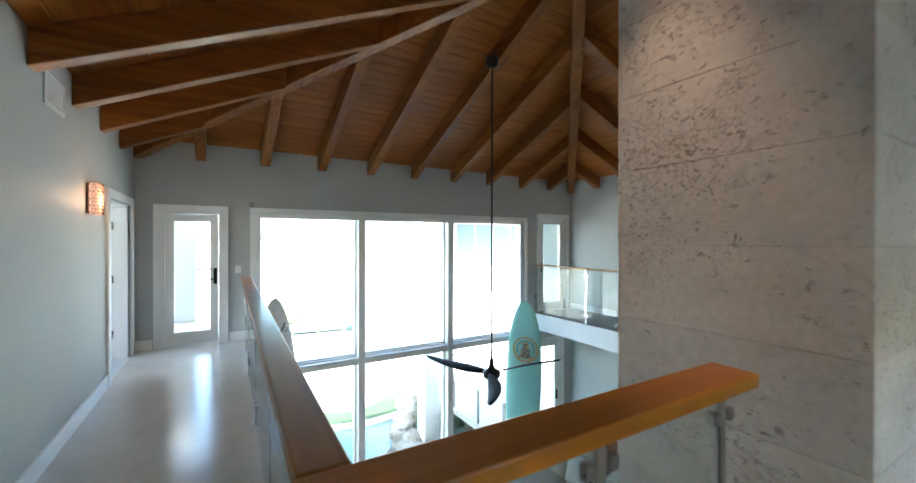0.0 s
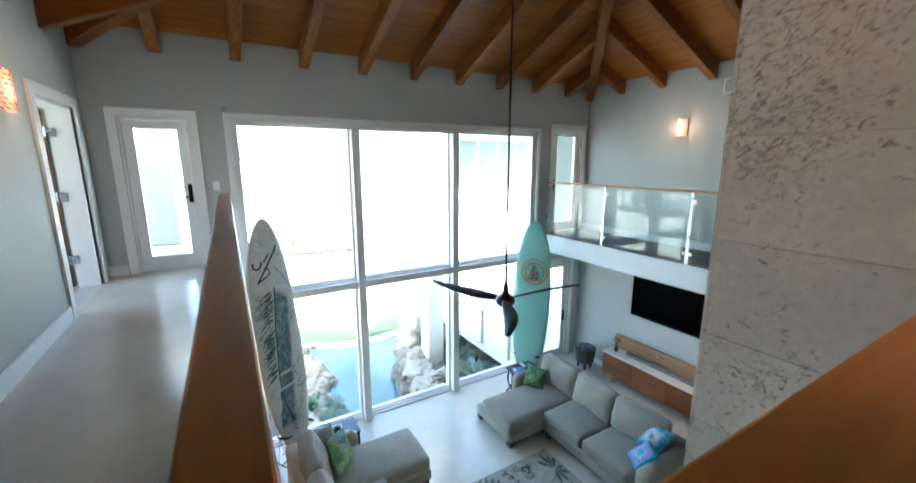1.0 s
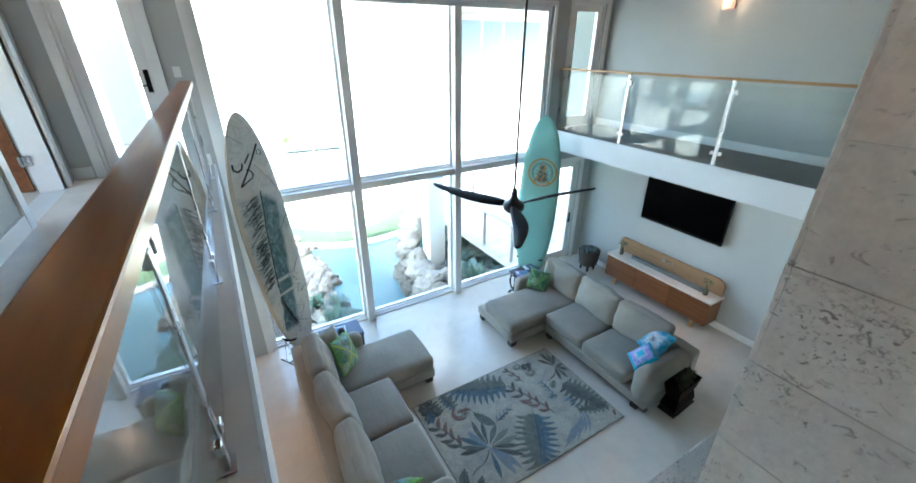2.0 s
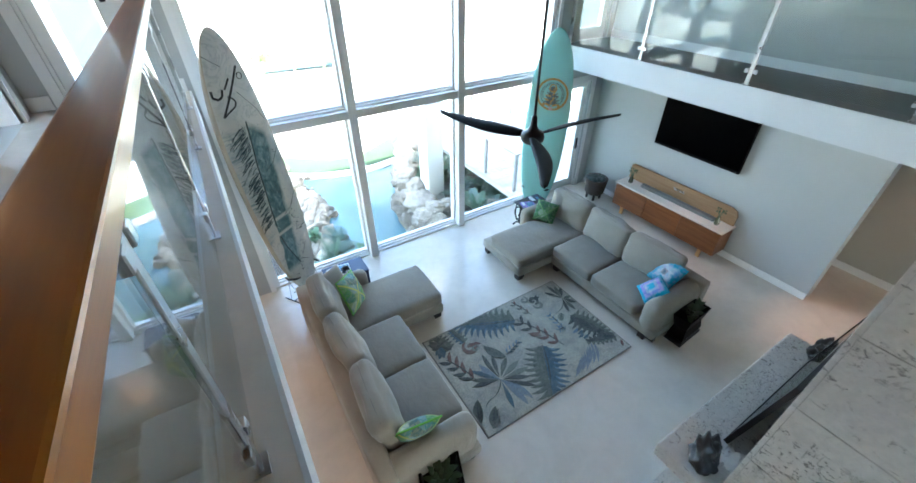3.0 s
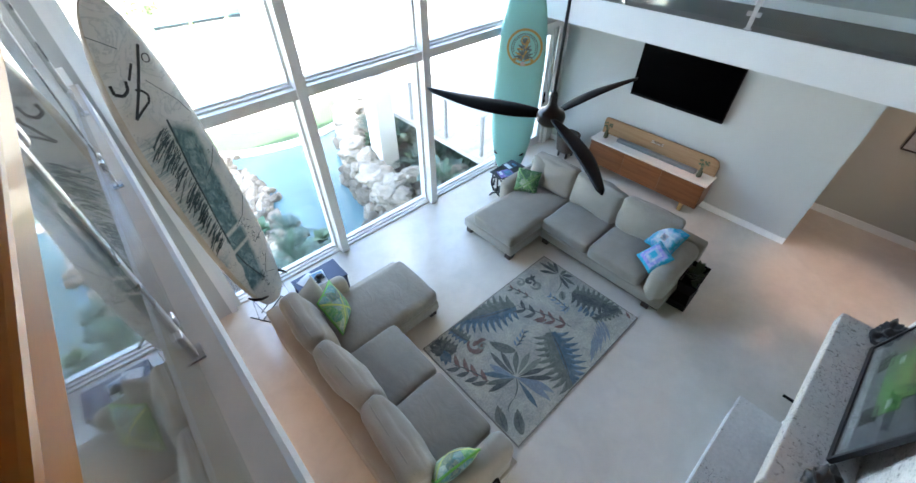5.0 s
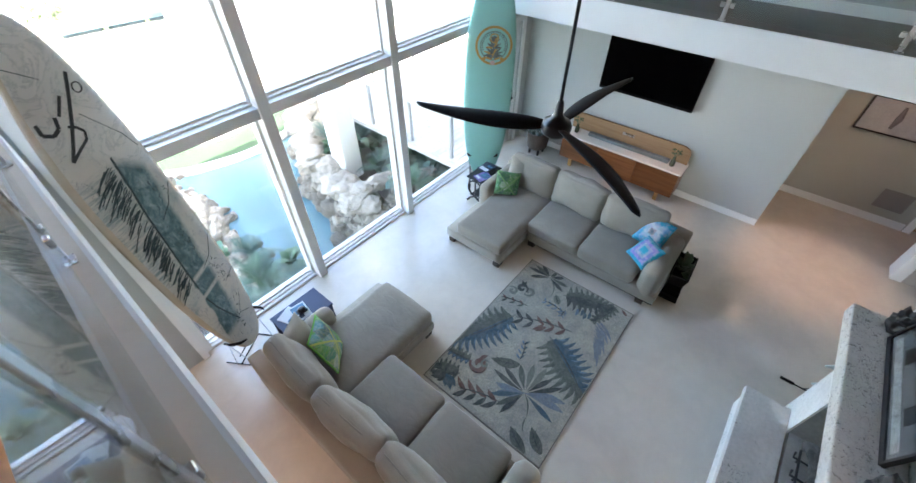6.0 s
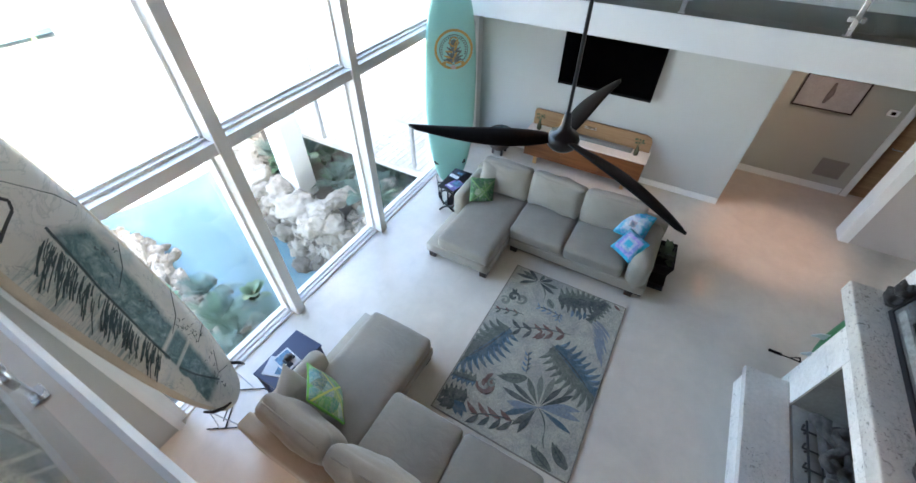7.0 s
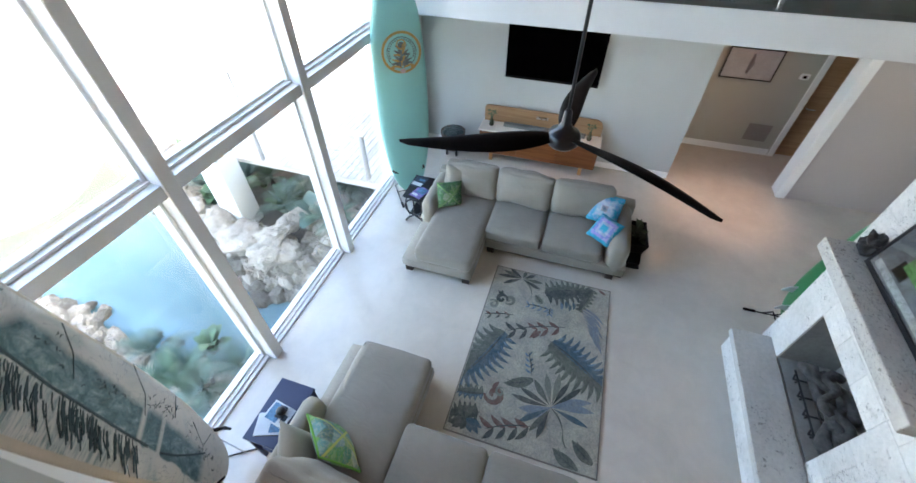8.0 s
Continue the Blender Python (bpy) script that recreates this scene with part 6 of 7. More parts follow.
throw_pillow("plain grey-beige pillow against the sofa arm", 0.46, 0.20, FABRIC, tip_up(1.22, 6.02, 0.53, 40, -24, 8), None, 2)
throw_pillow("bright green and blue patchwork pillow with yellow cross", 0.50, 0.18, GREENQ, tip_up(1.40, 5.74, 0.50, 58, -26, 20), GREENP, 3)
throw_pillow("bright green and blue patchwork pillow lying on the seat", 0.46, 0.17, GREENQ, tip_up(1.22, 3.70, 0.50, -8, 24, 3), GREENP, 5)
throw_pillow("plain grey-beige pillow on the chaise back", 0.52, 0.20, FABRIC, tip_up(5.38, 5.90, 0.49, -66, -20, 3), None, 6)
throw_pillow("small green leaf-print pillow on the chaise", 0.40, 0.15, GREENL, tip_up(5.05, 6.00, 0.49, -52, -26, 8), None, 7)
def banded(name, bands, seed):
    """Quilted squares, one inside another, broken up by patches of neighbouring colours."""
    n = Nodes(name, bands[0][1], 0.85)
    pos = n.node("ShaderNodeSeparateXYZ")
    n.link(n.at(shift=(0, 0, -0.21)), pos.inputs[0])
    ax, az, top = (n.node("ShaderNodeMath") for _ in range(3))
    ax.operation = az.operation = "ABSOLUTE"
    top.operation = "MAXIMUM"
    n.link(pos.outputs[0], ax.inputs[0])
    n.link(pos.outputs[2], az.inputs[0])
    n.link(ax.outputs[0], top.inputs[0])
    n.link(az.outputs[0], top.inputs[1])
    c = n.ramp(top.outputs[0], bands)
    v = n.node("ShaderNodeTexVoronoi", Scale=18.0 + seed)
    n.link(n.at(), v.inputs["Vector"])
    sep = n.node("ShaderNodeSeparateXYZ")
    n.link(v.outputs["Color"], sep.inputs[0])
    patch = n.ramp(sep.outputs[0], [(0.0, (0.02, 0.16, 0.26)), (0.3, (0.03, 0.33, 0.46)), (0.55, (0.22, 0.18, 0.46)), (0.8, (0.40, 0.42, 0.50))])
    n.color(n.mix(0.36, c, patch))
    return n.bump(n.noise(n.at(), 60, 3), 0.3, 0.004).m


LILACQ = banded("lilac_patchwork", [(0.0, (0.02, 0.30, 0.42)), (0.055, (0.03, 0.32, 0.44)), (0.065, (0.38, 0.38, 0.48)), (0.10, (0.38, 0.38, 0.48)), (0.108, (0.24, 0.18, 0.50)), (0.155, (0.26, 0.20, 0.52)), (0.165, (0.02, 0.32, 0.46))], 0)
SHELLQ = banded("turquoise_patchwork", [(0.0, (0.10, 0.07, 0.06)), (0.04, (0.30, 0.20, 0.16)), (0.05, (0.42, 0.44, 0.46)), (0.10, (0.40, 0.43, 0.46)), (0.14, (0.02, 0.26, 0.40))], 7)


def laid(centre, facing, roll, size):
    """A pillow pose by its centre, the way its face looks and a roll about that way."""
    y = -Vector(facing).normalized()
    x = y.cross(Vector((0, 0, 1))).normalized()
    z = x.cross(y)
    m = Matrix((x, y, z)).transposed().to_4x4()
    m.translation = Vector(centre)
    return m @ pose(0, 0, 0, 0, roll, 0) @ pose(0, 0, -size / 2)


throw_pillow("turquoise and white patchwork pillow leaning on the sofa back", 0.42, 0.14, SHELLQ, laid((5.40, 3.72, 0.75), (-0.72, 0.26, 0.66), -4, 0.42) , BLUEP, 8)
throw_pillow("lilac and turquoise patchwork pillow propped on the sofa arm", 0.42, 0.14, LILACQ, laid((5.07, 3.68, 0.635), (-0.52, 0.40, 0.80), -2, 0.42) @ Matrix.Translation((0, 0, 0.03)) @ Matrix.Diagonal((0.87, 0.87, 0.87, 1)), BLUEP, 9)

# ---- side tables ----
NAVY = mottled("navy_lacquer", (0.018, 0.03, 0.085), 0.35, 3, 50, 0.1, 0.03)
nt = thing("navy_side_table", "low navy blue lacquered side table by the window", "side table", pose(1.485, 6.585, 0), "side tables")
part("top", beveled(-0.32, 0.32, -0.20, 0.20, 0.52, 0.55, 0.004, 1), NAVY, nt)
part("shelf", beveled(-0.29, 0.29, -0.17, 0.17, 0.16, 0.18, 0.004, 1), NAVY, nt)
for x in (-0.29, 0.29):
    for y in (-0.17, 0.17):
        part("leg", beveled(x - 0.02, x + 0.02, y - 0.02, y + 0.02, 0.0, 0.52, 0.004, 1), NAVY, nt)


def booklet(label, x, y, z, w, d, h, turn, material, bars):
    b = thing("magazine", label, "magazine", pose(x, y, z, 0, 0, turn), "magazines")
    part("cover", beveled(-w / 2, w / 2, -d / 2, d / 2, 0, h, 0.002, 1), material, b)
    for k, (x0, x1, y0, y1, mt) in enumerate(bars):
        part("print_bar", boxes([(x0 * w, x1 * w, y0 * d, y1 * d, h, h + 0.0008)]), mt, b)
    return b


PAPER = mottled("white_paper", (0.62, 0.66, 0.70), 0.6, 5, 60, 0.06, 0.03)
PRINT = mottled("blue_print", (0.08, 0.20, 0.33), 0.5, 14, 60, 0.5, 0.03)
DARKP = mottled("dark_print", (0.03, 0.05, 0.08), 0.5, 14, 60, 0.5, 0.03)
VIOLET = mottled("violet_print", (0.20, 0.16, 0.42), 0.5, 14, 60, 0.5, 0.03)
booklet("white and pale blue magazine on the navy table", 1.36, 6.60, 0.551, 0.22, 0.28, 0.012, 20, PAPER, [(-0.4, 0.4, -0.4, 0.0, PRINT)])
booklet("pale blue photo magazine on the navy table", 1.46, 6.57, 0.564, 0.20, 0.26, 0.012, -8, PAPER, [(-0.42, 0.42, -0.1, 0.42, PRINT), (-0.3, 0.1, -0.4, -0.2, DARKP)])
cam_toy = thing("ornament", "small dark round ornament on the magazines", "ornament", pose(1.48, 6.55, 0.578))
bm = bmesh.new()
lathe(bm, [(0.03, 0.0), (0.045, 0.015), (0.045, 0.05), (0.025, 0.065)], sides=16)
part("body", bm, BLACK, cam_toy, "", True)
part("base", beveled(-0.06, 0.06, -0.04, 0.04, -0.001, 0.03, 0.006, 1), DARKP, cam_toy)

st = thing("scroll_side_table", "black side table with pierced scroll sides and a magazine rack", "side table", pose(5.30, 6.62, 0, 0, 0, 0), "side tables")
part("top", beveled(-0.30, 0.30, -0.17, 0.17, 0.53, 0.555, 0.006, 1), BLACK, st)
for x in (-0.26, 0.26):
    bm = bmesh.new()
    for y in (-0.11, 0.0, 0.11):
        tube(bm, [(x, y, 0.53), (x, y * 1.25, 0.40), (x, y * 1.1, 0.26), (x, y * 0.8, 0.16)], 0.014, 6)
    tube(bm, [(x, 0.15 * math.cos(a / 8 * math.pi), 0.33 + 0.16 * math.sin(a / 8 * math.pi)) for a in range(17)], 0.016, 6)
    tube(bm, [(x, -0.17, 0.012), (x, -0.10, 0.10), (x, 0.0, 0.16), (x, 0.10, 0.10), (x, 0.17, 0.012)], 0.02, 6)
    part("side_panel", bm, BLACK, st, "pierced scrollwork side")
part("trough", boxes([(-0.25, 0.25, -0.09, 0.09, 0.17, 0.185)]), BLACK, st)
booklet("violet and blue glossy magazine on the black table", 5.16, 6.55, 0.556, 0.21, 0.27, 0.01, 70, VIOLET, [(-0.4, 0.3, -0.4, 0.1, PRINT), (-0.1, 0.4, 0.2, 0.4, PAPER)])
booklet("dark photo magazine on the black table", 5.42, 6.66, 0.556, 0.21, 0.27, 0.014, 80, DARKP, [(-0.42, 0.42, 0.1, 0.4, PAPER), (-0.4, 0.1, -0.3, -0.1, PRINT)])

# ---- planters ----
POT_LEAF = mottled("pot_leaf", (0.03, 0.055, 0.02), 0.5, 6, 50, 0.35, 0.1)


def planter(x, y, turn, seed, label, kx=1.0, ky=1.0):
    p = thing("planter", label, "planter", pose(x, y, 0, 0, 0, turn), "black planters")
    bm = bmesh.new()
    rows = [[bm.verts.new((sx * w * kx, sy * w * ky, z)) for sx, sy in ((-1, -1), (1, -1), (1, 1), (-1, 1))] for w, z in ((0.17, 0.02), (0.20, 0.10), (0.16, 0.26), (0.21, 0.46), (0.215, 0.48), (0.19, 0.48), (0.17, 0.40))]
    for a, b in zip(rows, rows[1:]):
        for k in range(4):
            bm.faces.new((a[k], a[(k + 1) % 4], b[(k + 1) % 4], b[k]))
    bm.faces.new(rows[0][::-1])
    bm.faces.new(rows[-1])
    part("pot", bm, MATTE_BLACK, p)
    part("tray", beveled(-0.22 * kx, 0.22 * kx, -0.22 * ky, 0.22 * ky, 0.0, 0.022, 0.006, 1), BLACK, p)
    r = random.Random(seed)
    for k in range(34):
        bm = bmesh.new()
        L = r.uniform(0.08, 0.17)
        rowsl = []
        for i in range(5):
            s = i / 4
            w = L * 0.26 * math.sin(math.pi * min(1, 0.05 + 0.95 * s))
            z = L * (0.6 * s - 0.7 * s * s)
            rowsl.append((bm.verts.new((L * s, -w, z)), bm.verts.new((L * s, w, z))))
        for a, b in zip(rowsl, rowsl[1:]):
            bm.faces.new((a[0], b[0], b[1], a[1]))
        a = r.uniform(0, 360)
        d = r.uniform(0.0, 0.11)
        part("leaf", bm, POT_LEAF, p, "", False, pose(d * kx * math.cos(radians(a)), d * ky * math.sin(radians(a)), 0.385 + r.uniform(0.0, 0.09), 0, -r.uniform(0, 60), a + r.uniform(-50, 50)))
    return p


planter(5.34, 3.175, 3, 1, "narrow black flared planter with a leafy plant, by the sofa end", 1.25, 0.58)
planter(1.24, 3.16, -20, 2, "black flared square planter with a leafy plant, by the sofa arm")

basket = thing("basket_planter", "woven brown basket on short legs holding a dark succulent", "planter", pose(7.24, 6.68, 0))
bm = bmesh.new()
lathe(bm, [(0.15, 0.12), (0.19, 0.16), (0.235, 0.46), (0.245, 0.50), (0.225, 0.50), (0.20, 0.44)], sides=28)
RATTAN = mottled("rattan", (0.095, 0.072, 0.056), 0.7, 8, 60, 0.3, 0.4)
part("bowl", bm, RATTAN, basket, "", True)
for k in range(9):
    bm = bmesh.new()
    z = 0.17 + 0.036 * k
    rr = 0.192 + 0.052 * (z - 0.16) / 0.34 * 0.86
    tube(bm, [(rr * math.cos(a / 14 * math.pi), rr * math.sin(a / 14 * math.pi), z + 0.004 * (-1) ** a) for a in range(29)], 0.011, 5)
    part("woven_band", bm, RATTAN, basket)
for a in (45, 135, 225, 315):
    part("leg", beveled(-0.02, 0.02, -0.02, 0.02, 0.0, 0.16, 0.003, 1), DARKWOOD, basket, "", False, pose(0.14 * math.cos(radians(a)), 0.14 * math.sin(radians(a)), 0))
SUCC = mottled("dark_succulent", (0.05, 0.075, 0.07), 0.4, 6, 50, 0.3, 0.1)
r3 = random.Random(4)
for k in range(16):
    bm = bmesh.new()
    bmesh.ops.create_icosphere(bm, subdivisions=2, radius=0.055)
    a, d = k * 137.5, 0.045 * math.sqrt(k)
    part("bud", bm, SUCC, basket, "", True, pose(d * math.cos(radians(a)), d * math.sin(radians(a)), 0.485 + r3.uniform(0, 0.03)))

BOTTLE = mottled("green_grey_glass", (0.10, 0.11, 0.07), 0.15, 6, 50, 0.3, 0.02)
for y in (4.12, 5.94):
    v = thing("bud_vase", "small green-grey glass vase with yellow-green sprigs", "vase", pose(7.36, y, 0.679), "vases on the console")
    bm = bmesh.new()
    lathe(bm, [(0.03, 0.0), (0.045, 0.02), (0.04, 0.10), (0.02, 0.14), (0.026, 0.16)], sides=14)
    part("body", bm, BOTTLE, v, "", True)
    for k in range(8):
        bm = bmesh.new()
        a = k * 45
        tip = Vector((0.07 * math.cos(radians(a)), 0.07 * math.sin(radians(a)), 0.26 + 0.02 * (k % 3)))
        tube(bm, [(0, 0, 0.14), tip * 0.6 + Vector((0, 0, 0.09)), tip], 0.003, 4)
        bmesh.ops.create_icosphere(bm, subdivisions=1, radius=0.018, matrix=Matrix.Translation(tip))
        part("sprig", bm, LEAF[2], v)

# ---- mantel and hearth ----
pic = thing("framed_picture", "large black-framed photograph of a dark green vehicle leaning on the mantel", "picture", stand_pose((3.21, 1.762, 2.006), (3.21, 1.655, 2.72), (0, 1)))
part("frame", boxes([(-0.565, 0.565, -0.02, 0.012, 0.0, 0.035), (-0.565, 0.565, -0.02, 0.012, 0.70, 0.735), (-0.565, -0.545, -0.02, 0.012, 0.035, 0.70), (0.545, 0.565, -0.02, 0.012, 0.035, 0.70)]), BLACK, pic)
part("print", boxes([(-0.545, 0.545, -0.006, 0.008, 0.035, 0.70)]), mottled("grey_photo", (0.10, 0.10, 0.11), 0.35, 6, 40, 0.6, 0.0), pic, "dark grey photographic print")
CARG = mottled("photo_green", (0.07, 0.19, 0.04), 0.35, 9, 40, 0.5, 0.0)
for x0, x1, z0, z1, mt in ((-0.30, 0.28, 0.22, 0.40, CARG), (-0.20, 0.20, 0.40, 0.52, CARG), (-0.15, 0.15, 0.42, 0.50, DARKP), (-0.34, -0.20, 0.14, 0.26, MATTE_BLACK), (0.18, 0.32, 0.14, 0.26, MATTE_BLACK), (-0.5, 0.5, 0.06, 0.12, mottled("photo_pale", (0.30, 0.30, 0.30), 0.35, 12, 50, 0.5, 0.0)), (-0.26, -0.18, 0.30, 0.34, PAPER), (0.16, 0.24, 0.30, 0.34, PAPER)):
    part("print_shape", boxes([(x0, x1, -0.0085, -0.0065 - 0.0006 * (mt is DARKP), z0, z1)]), mt, pic)
part("glazing", boxes([(-0.545, 0.545, -0.016, -0.013, 0.035, 0.70)]), PANE, pic)

IRON = mottled("black_iron", (0.02, 0.02, 0.021), 0.5, 8, 60, 0.3, 0.3)


def sculpture(x, y, turn, seed):
    """A squat seated lump of carved iron, one plain mesh."""
    bm = bmesh.new()
    bmesh.ops.create_icosphere(bm, subdivisions=4, radius=1.0)
    for v in bm.verts:
        p = v.co.copy()
        waist = 1 - 0.35 * math.exp(-((p.z - 0.25) / 0.22) ** 2)
        lump = 1 + 0.30 * noise.noise(p * 2.2 + Vector((seed, 0, 0))) + 0.12 * noise.noise(p * 5.5 + Vector((0, seed, 0)))
        v.co = Vector((p.x * 0.115 * waist * lump + 0.04 * max(0.0, p.z), p.y * 0.085 * waist * lump, max(0.0, (p.z + 0.85) * 0.115 * lump)))
    ob = new("figurine", mesh_of("figurine", bm, IRON, True))
    ob.matrix_basis = pose(x, y, 2.001, 0, 0, turn)
    return tagged(ob, "small black carved figurine on the mantel", "figurine", "mantel figurines")


sculpture(2.38, 1.78, 30, 1)
sculpture(3.90, 1.74, 160, 4)

logs = thing("log_set", "burnt grey gas-fire logs on an iron grate", "fire logs", pose(3.23, 1.33, FZ0 - 0.004))
BARK = mottled("charred_log", (0.075, 0.07, 0.066), 0.85, 6, 26, 0.6, 0.9, dist=0.02)
r4 = random.Random(12)
for k, (x, y, z, L, rad, turn, tilt) in enumerate(((0.0, -0.10, 0.14, 0.85, 0.07, 4, 2), (-0.1, 0.06, 0.13, 0.8, 0.065, -6, -3), (0.12, -0.02, 0.25, 0.62, 0.055, 24, 8), (-0.2, 0.0, 0.27, 0.5, 0.05, -30, 12), (0.3, 0.05, 0.22, 0.34, 0.05, 70, 20), (-0.36, 0.04, 0.2, 0.3, 0.045, 50, -18), (0.02, 0.1, 0.31, 0.4, 0.04, -12, -10))):
    bm = bmesh.new()
    tube(bm, [(L * (i / 9 - 0.5), 0.05 * math.sin(i * 0.8 + k), 0.03 * math.cos(i * 1.1 + k)) for i in range(10)], [rad * (0.8 + 0.35 * r4.random()) for i in range(10)], 12)
    for v in bm.verts:
        v.co += Vector(noise.noise_vector(v.co * 9 + Vector((k, 0, 0)))) * 0.02
    part("log", bm, BARK, logs, "", True, pose(x, y, z, 0, tilt, turn))
bm = bmesh.new()
for y in (-0.16, -0.05, 0.06, 0.17):
    tube(bm, [(-0.42, y, 0.055), (0.42, y, 0.055)], 0.011, 6)
for x in (-0.3, -0.1, 0.1, 0.3):
    tube(bm, [(x, -0.17, 0.055), (x, 0.22, 0.055), (x, 0.24, 0.14)], 0.011, 6)
    tube(bm, [(x, 0.17, 0.0), (x, 0.17, 0.055)], 0.011, 6)
part("grate", bm, IRON, logs, "black iron grate")

# ---- sconces, vents, wall things ----
LAMPGLOW = glow("lit_shade", (1.0, 0.56, 0.38), 0.048)
COPPER = mottled("copper_lattice", (0.25, 0.12, 0.07), 0.4, 6, 60, 0.2, 0.1, 0.7)


def sconce(x, y, z, face, lattice, label):
    """A wall lamp on a west (face 1) or east (face -1) wall."""
    s = thing("wall_sconce", label, "wall lamp", pose(x, y, z), "wall sconces")
    a, b = (0.0, 0.02 * face)
    part("back_plate", boxes([(min(a, b), max(a, b), -0.09, 0.09, -0.14, 0.14)]), COPPER, s)
    bm = bmesh.new()
    n = 12
    lo = [bm.verts.new((face * (0.02 + 0.075 * math.sin(math.pi * k / n)), -0.09 * math.cos(math.pi * k / n), -0.15)) for k in range(n + 1)]
    hi = [bm.verts.new((v.co.x, v.co.y, 0.15)) for v in lo]
    for k in range(n):
        bm.faces.new((lo[k], lo[k + 1], hi[k + 1], hi[k]))
    part("shade", bm, LAMPGLOW, s, "glowing warm shade", True)
    if lattice:
        for i in range(7):
            for j in range(9):
                t = math.pi * (i + 0.5 + 0.5 * (j % 2)) / 7.6
                cy, cx = -0.097 * math.cos(t), face * (0.02 + 0.083 * math.sin(t))
                bm = bmesh.new()
                w, h = 0.016, 0.011
                z0 = -0.14 + 0.034 * j + 0.006
                tang = Vector((face * math.cos(t) * 0.083, 0.097 * math.sin(t), 0)).normalized()
                pts = [Vector((cx, cy, z0)) + tang * w * math.cos(a / 4 * math.pi) * 1.0 + Vector((0, 0, h * math.sin(a / 4 * math.pi))) for a in range(9)]
                tube(bm, pts, 0.0035, 4)
                part("lattice_ring", bm, COPPER, s)
    else:
        for j in range(9):
            bm = bmesh.new()
            tube(bm, [(face * (0.02 + 0.08 * math.sin(math.pi * k / n)), -0.095 * math.cos(math.pi * k / n), -0.14 + 0.035 * j) for k in range(n + 1)], 0.0025, 4)
            part("lattice_ring", bm, COPPER, s)
    lamp = new("sconce_light", bpy.data.lights.new("sconce_light", "POINT"))
    lamp.data.energy, lamp.data.color, lamp.data.shadow_soft_size = 0.35, (1.0, 0.55, 0.30), 0.05
    lamp.location = (x + face * 0.16, y, z)
    return s


sconce(XW, 5.05, 5.28, 1, True, "lit wall sconce with a copper ring lattice shade")
sconce(XE, 5.13, 5.35, -1, False, "lit half-round wall sconce on the opposite gallery")


def wall_grille(m, w, h, label, color=WHITE):
    g = thing("air_vent", label, "air vent", m, "air vents")
    part("frame", boxes([(-w / 2, w / 2, -0.012, 0, -h / 2, -h / 2 + 0.02), (-w / 2, w / 2, -0.012, 0, h / 2 - 0.02, h / 2), (-w / 2, -w / 2 + 0.02, -0.012, 0, -h / 2 + 0.02, h / 2 - 0.02), (w / 2 - 0.02, w / 2, -0.012, 0, -h / 2 + 0.02, h / 2 - 0.02)]), color, g)
    part("backing", boxes([(-w / 2 + 0.02, w / 2 - 0.02, -0.003, -0.001, -h / 2 + 0.02, h / 2 - 0.02)]), MATTE_BLACK if color is WHITE else color, g)
    n = int((h - 0.04) / 0.022)
    for k in range(n):
        z = -h / 2 + 0.03 + 0.022 * k
        part("slat", boxes([(-w / 2 + 0.02, w / 2 - 0.02, -0.010, -0.004, z - 0.007, z + 0.005)]), color, g)
    return g


wall_grille(pose(XW, 4.13, 5.98, 0, 0, 90), 0.42, 0.24, "white slatted air vent high on the wall")
wall_grille(pose(XE, 4.30, 5.98, 0, 0, -90), 0.42, 0.24, "white slatted air vent high on the wall")
wall_grille(pose(9.05, 0.98, 0.45, 0, 0, -90), 0.40, 0.34, "beige slatted return-air vent low on the hall wall", mottled("vent_enamel", (0.27, 0.25, 0.23), 0.5, 4, 60, 0.08, 0.05))
hp = thing("hall_picture", "black-framed pale sketch hanging on the hall wall", "picture", pose(9.03, 1.66, 1.70, 0, 0, -90))
part("frame", boxes([(-0.43, 0.43, -0.02, 0.018, -0.27, -0.25), (-0.43, 0.43, -0.02, 0.018, 0.25, 0.27), (-0.43, -0.41, -0.02, 0.018, -0.25, 0.25), (0.41, 0.43, -0.02, 0.018, -0.25, 0.25)]), BLACK, hp)
part("print", boxes([(-0.41, 0.41, -0.008, 0.01, -0.25, 0.25)]), mottled("pale_sketch", (0.36, 0.37, 0.40), 0.5, 4, 40, 0.15, 0.0), hp)
bm = bmesh.new()
tube(bm, [(-0.02, -0.010, -0.16), (0.0, -0.010, 0.0), (-0.01, -0.010, 0.18)], [0.02, 0.045, 0.015], 6)
part("sketch_mark", bm, mottled("sketch_grey", (0.16, 0.16, 0.18), 0.6, 8, 40, 0.2, 0.0), hp)
th = thing("thermostat", "small white thermostat with a dark display", "thermostat", pose(9.05, 0.76, 1.58, 0, 0, -90))
part("case", beveled(-0.07, 0.07, -0.03, 0, -0.05, 0.05, 0.006, 1), WHITE, th)
part("display", boxes([(-0.03, 0.03, -0.032, -0.030, -0.025, 0.025)]), SCREEN, th)
sw = thing("light_switch", "white light switch plate by the gallery door", "switch", pose(0.22, YN, 4.42))
part("plate", beveled(-0.04, 0.04, -0.008, 0, -0.06, 0.06, 0.003, 1), WHITE, sw)
part("rocker", beveled(-0.016, 0.016, -0.013, -0.008, -0.03, 0.03, 0.002, 1), WHITE, sw)
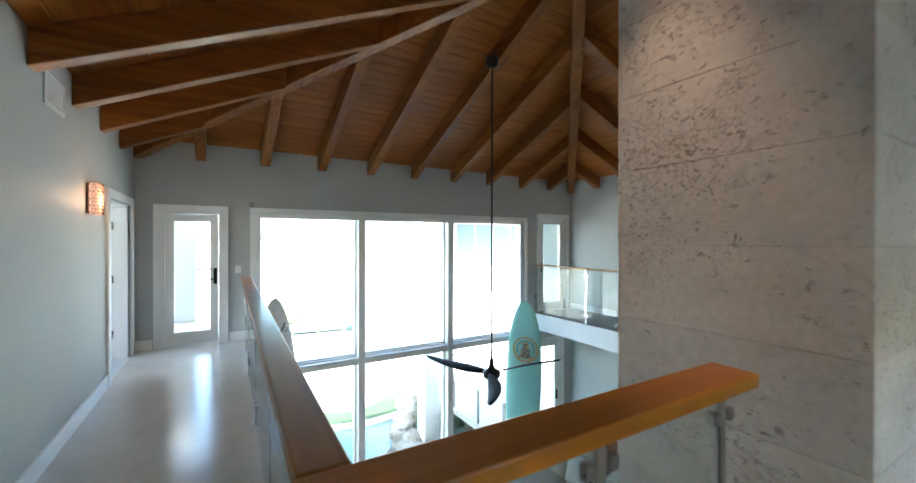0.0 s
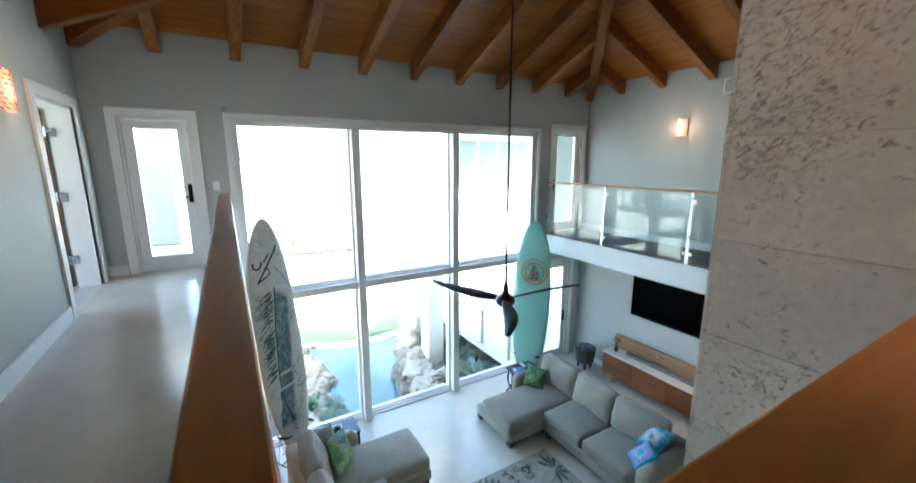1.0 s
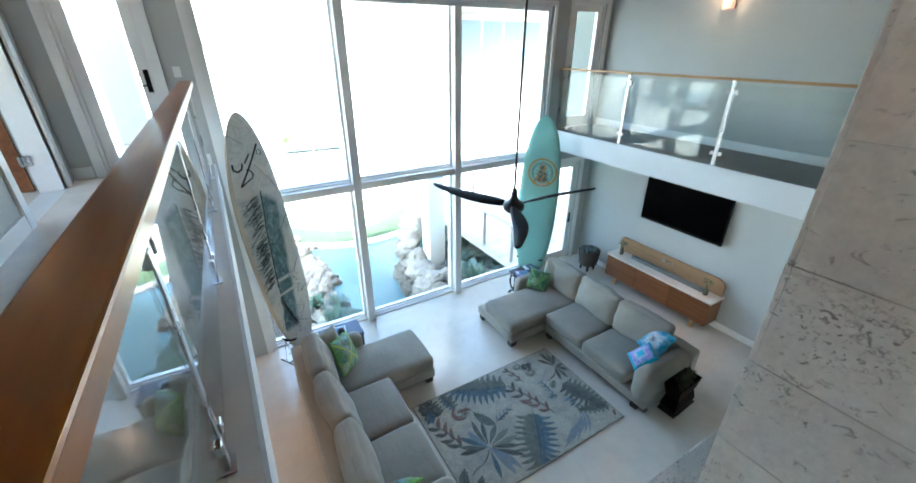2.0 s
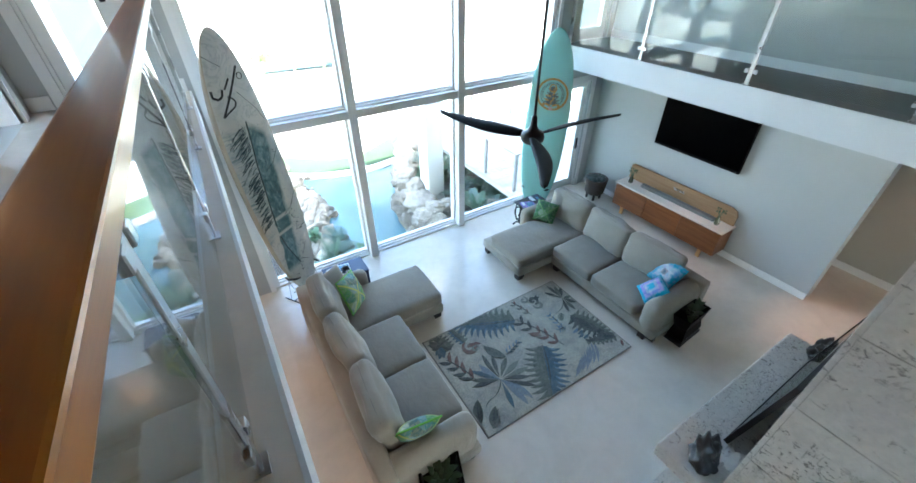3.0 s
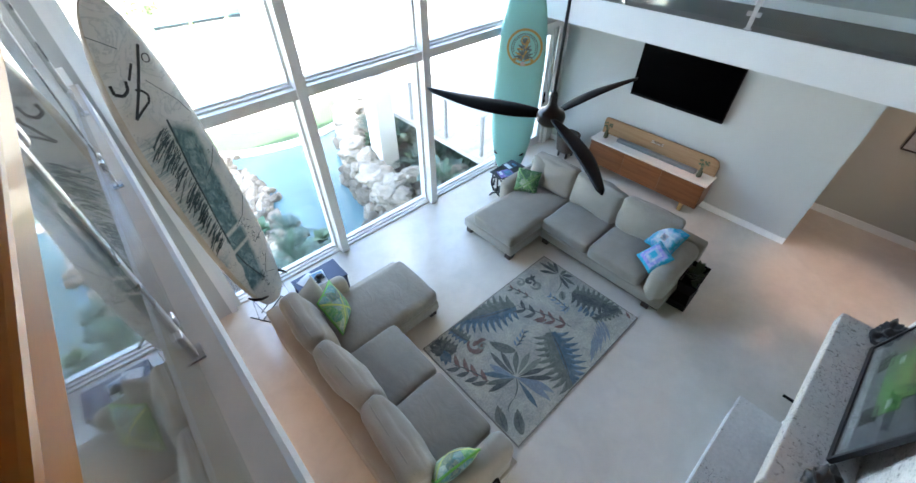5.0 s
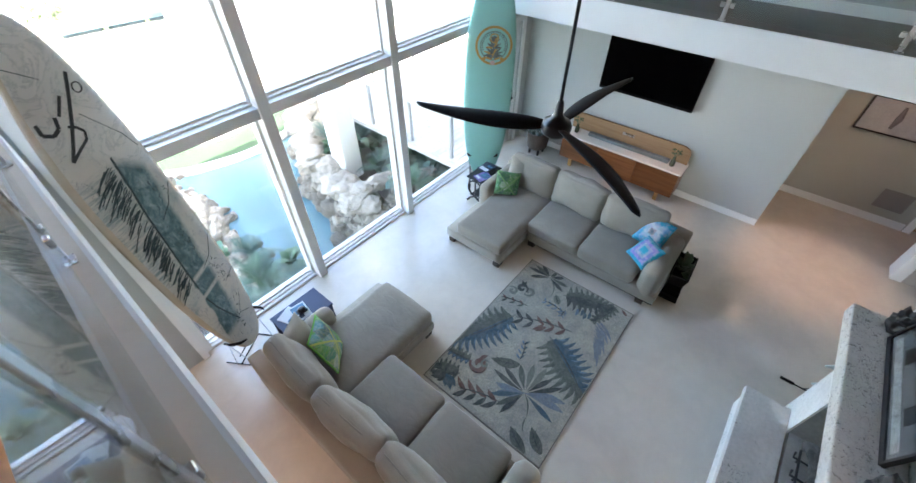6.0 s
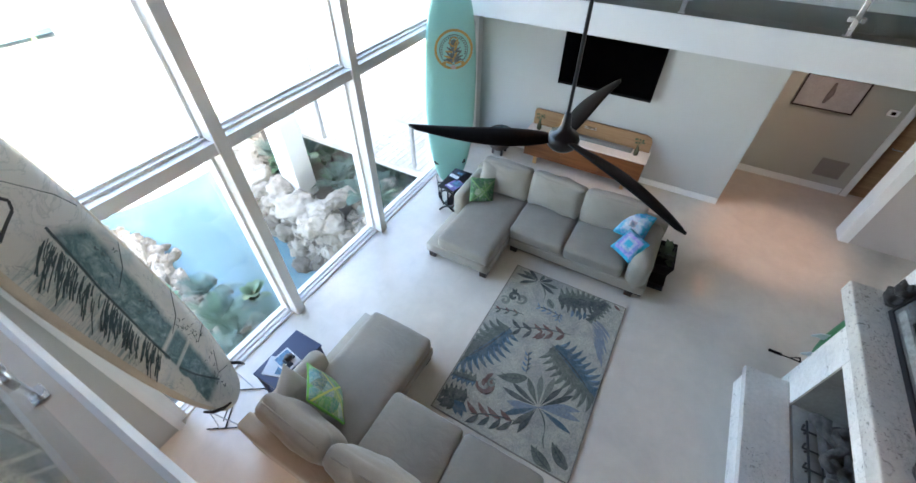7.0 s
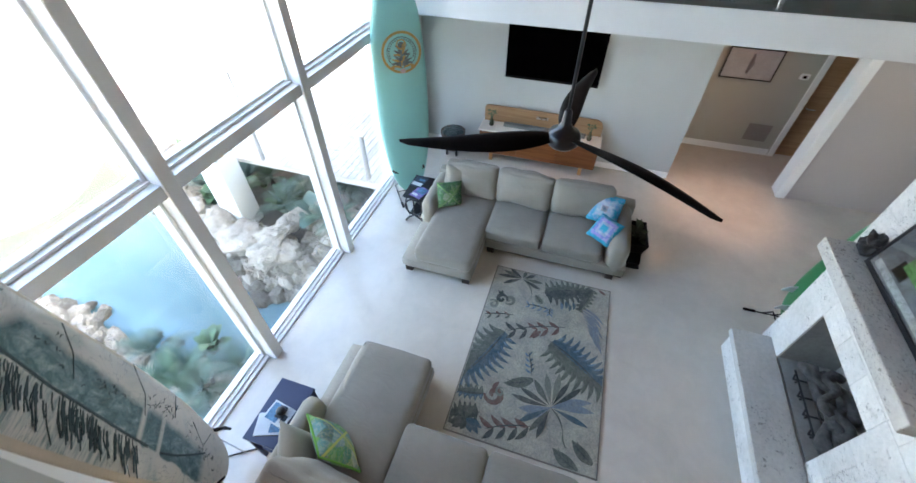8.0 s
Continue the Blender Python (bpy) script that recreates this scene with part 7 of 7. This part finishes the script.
sn = thing("wall_sensor", "small white sensor on the window's upper corner", "sensor", pose(0.41, YN - 0.03, 5.46))
bm = bmesh.new()
lathe(bm, [(0.03, -0.04), (0.04, -0.02), (0.04, 0.02), (0.025, 0.04)], sides=16)
part("body", bm, mottled("grey_plastic", (0.35, 0.35, 0.34), 0.5, 5, 50, 0.1, 0.02), sn, "", True)

# ---- recessed lamps under the galleries and one over the chimney side ----
LENS = glow("warm_lens", (1.0, 0.62, 0.38), 0.4)


def downlight(x, y, z, watts, angle):
    d = thing("downlight", "small recessed warm downlight in the white soffit", "downlight", pose(x, y, z), "downlights")
    bm = bmesh.new()
    lathe(bm, [(0.055, -0.006), (0.06, -0.004), (0.06, 0.0)], sides=20)
    part("bezel", bm, WHITE, d)
    bm = bmesh.new()
    lathe(bm, [(0.04, -0.009), (0.042, -0.0065)], sides=20)
    part("lens", bm, LENS, d)
    lamp = new("downlight_lamp", bpy.data.lights.new("downlight_lamp", "SPOT"))
    lamp.data.energy, lamp.data.color, lamp.data.shadow_soft_size = watts, (1.0, 0.56, 0.33), 0.05
    lamp.data.spot_size, lamp.data.spot_blend = radians(angle), 0.8
    lamp.location = (x, y, z - 0.03)


for y in (2.6, 4.6, 6.3):
    downlight(-0.25, y, 2.93, 3.2, 78)
for x, y, watts in ((7.0, 1.72, 6.0), (6.75, 4.4, 2.8)):
    downlight(x, y, 2.80, watts, 54)
downlight(8.4, 1.8, 2.80, 1.6, 110)

# narrow spotlight on the rafters that washes the chimney side
sp = thing("spotlight", "small black ceiling spotlight beside the chimney", "spotlight", pose(1.45, 1.25, 7.18))
bm = bmesh.new()
lathe(bm, [(0.045, 0.0), (0.05, 0.01), (0.05, 0.14), (0.02, 0.17), (0.012, 0.34)], sides=18)
part("can", bm, MATTE_BLACK, sp, "", True)
lamp = new("spotlight_lamp", bpy.data.lights.new("spotlight_lamp", "SPOT"))
lamp.data.energy, lamp.data.color, lamp.data.shadow_soft_size = 5.0, (1.0, 0.60, 0.40), 0.03
lamp.data.spot_size, lamp.data.spot_blend = radians(50), 1.0
lamp.matrix_world = look((1.45, 1.25, 7.15), (2.08, 1.25, 4.3))

# ---- stone blocks of the chimney ----
block_count = 19
COURSE, FIRST = 0.432, 0.118
for k in range(block_count):
    z0, z1 = FIRST + COURSE * (k - 1) + 0.0011, FIRST + COURSE * k - 0.0011
    if k == 0:
        z0 = 0.0
    part("stone_block", beveled(CX0, CX0 + 0.019, CY0, CY1 - 0.021, z0, z1, 0.0018, 1), STONE, chimney)
    part("stone_block", beveled(CX1 - 0.019, CX1, CY0, CY1 - 0.021, z0, z1, 0.0018, 1), STONE, chimney)
    part("stone_block", beveled(CX0 + 0.021, CX1 - 0.021, CY0, CY0 + 0.019, z0, z1, 0.0018, 1), STONE, chimney)
    edges = [CX0, 2.65, 3.05, 3.43, FX1, CX1] if k % 2 else [CX0, 2.45, FX0, 3.24, FX1, CX1]
    for xa, xb in zip(edges, edges[1:]):
        za, zb = z0, z1
        if xa >= FX0 - 0.01 and xb <= FX1 + 0.01:
            if zb < FZ1 + 0.02:
                continue
            za = max(za, FZ1)
        part("stone_block", beveled(xa + 0.0015, xb - 0.0015, CY1 - 0.020, CY1, za, zb, 0.0018, 1), STONE, chimney)
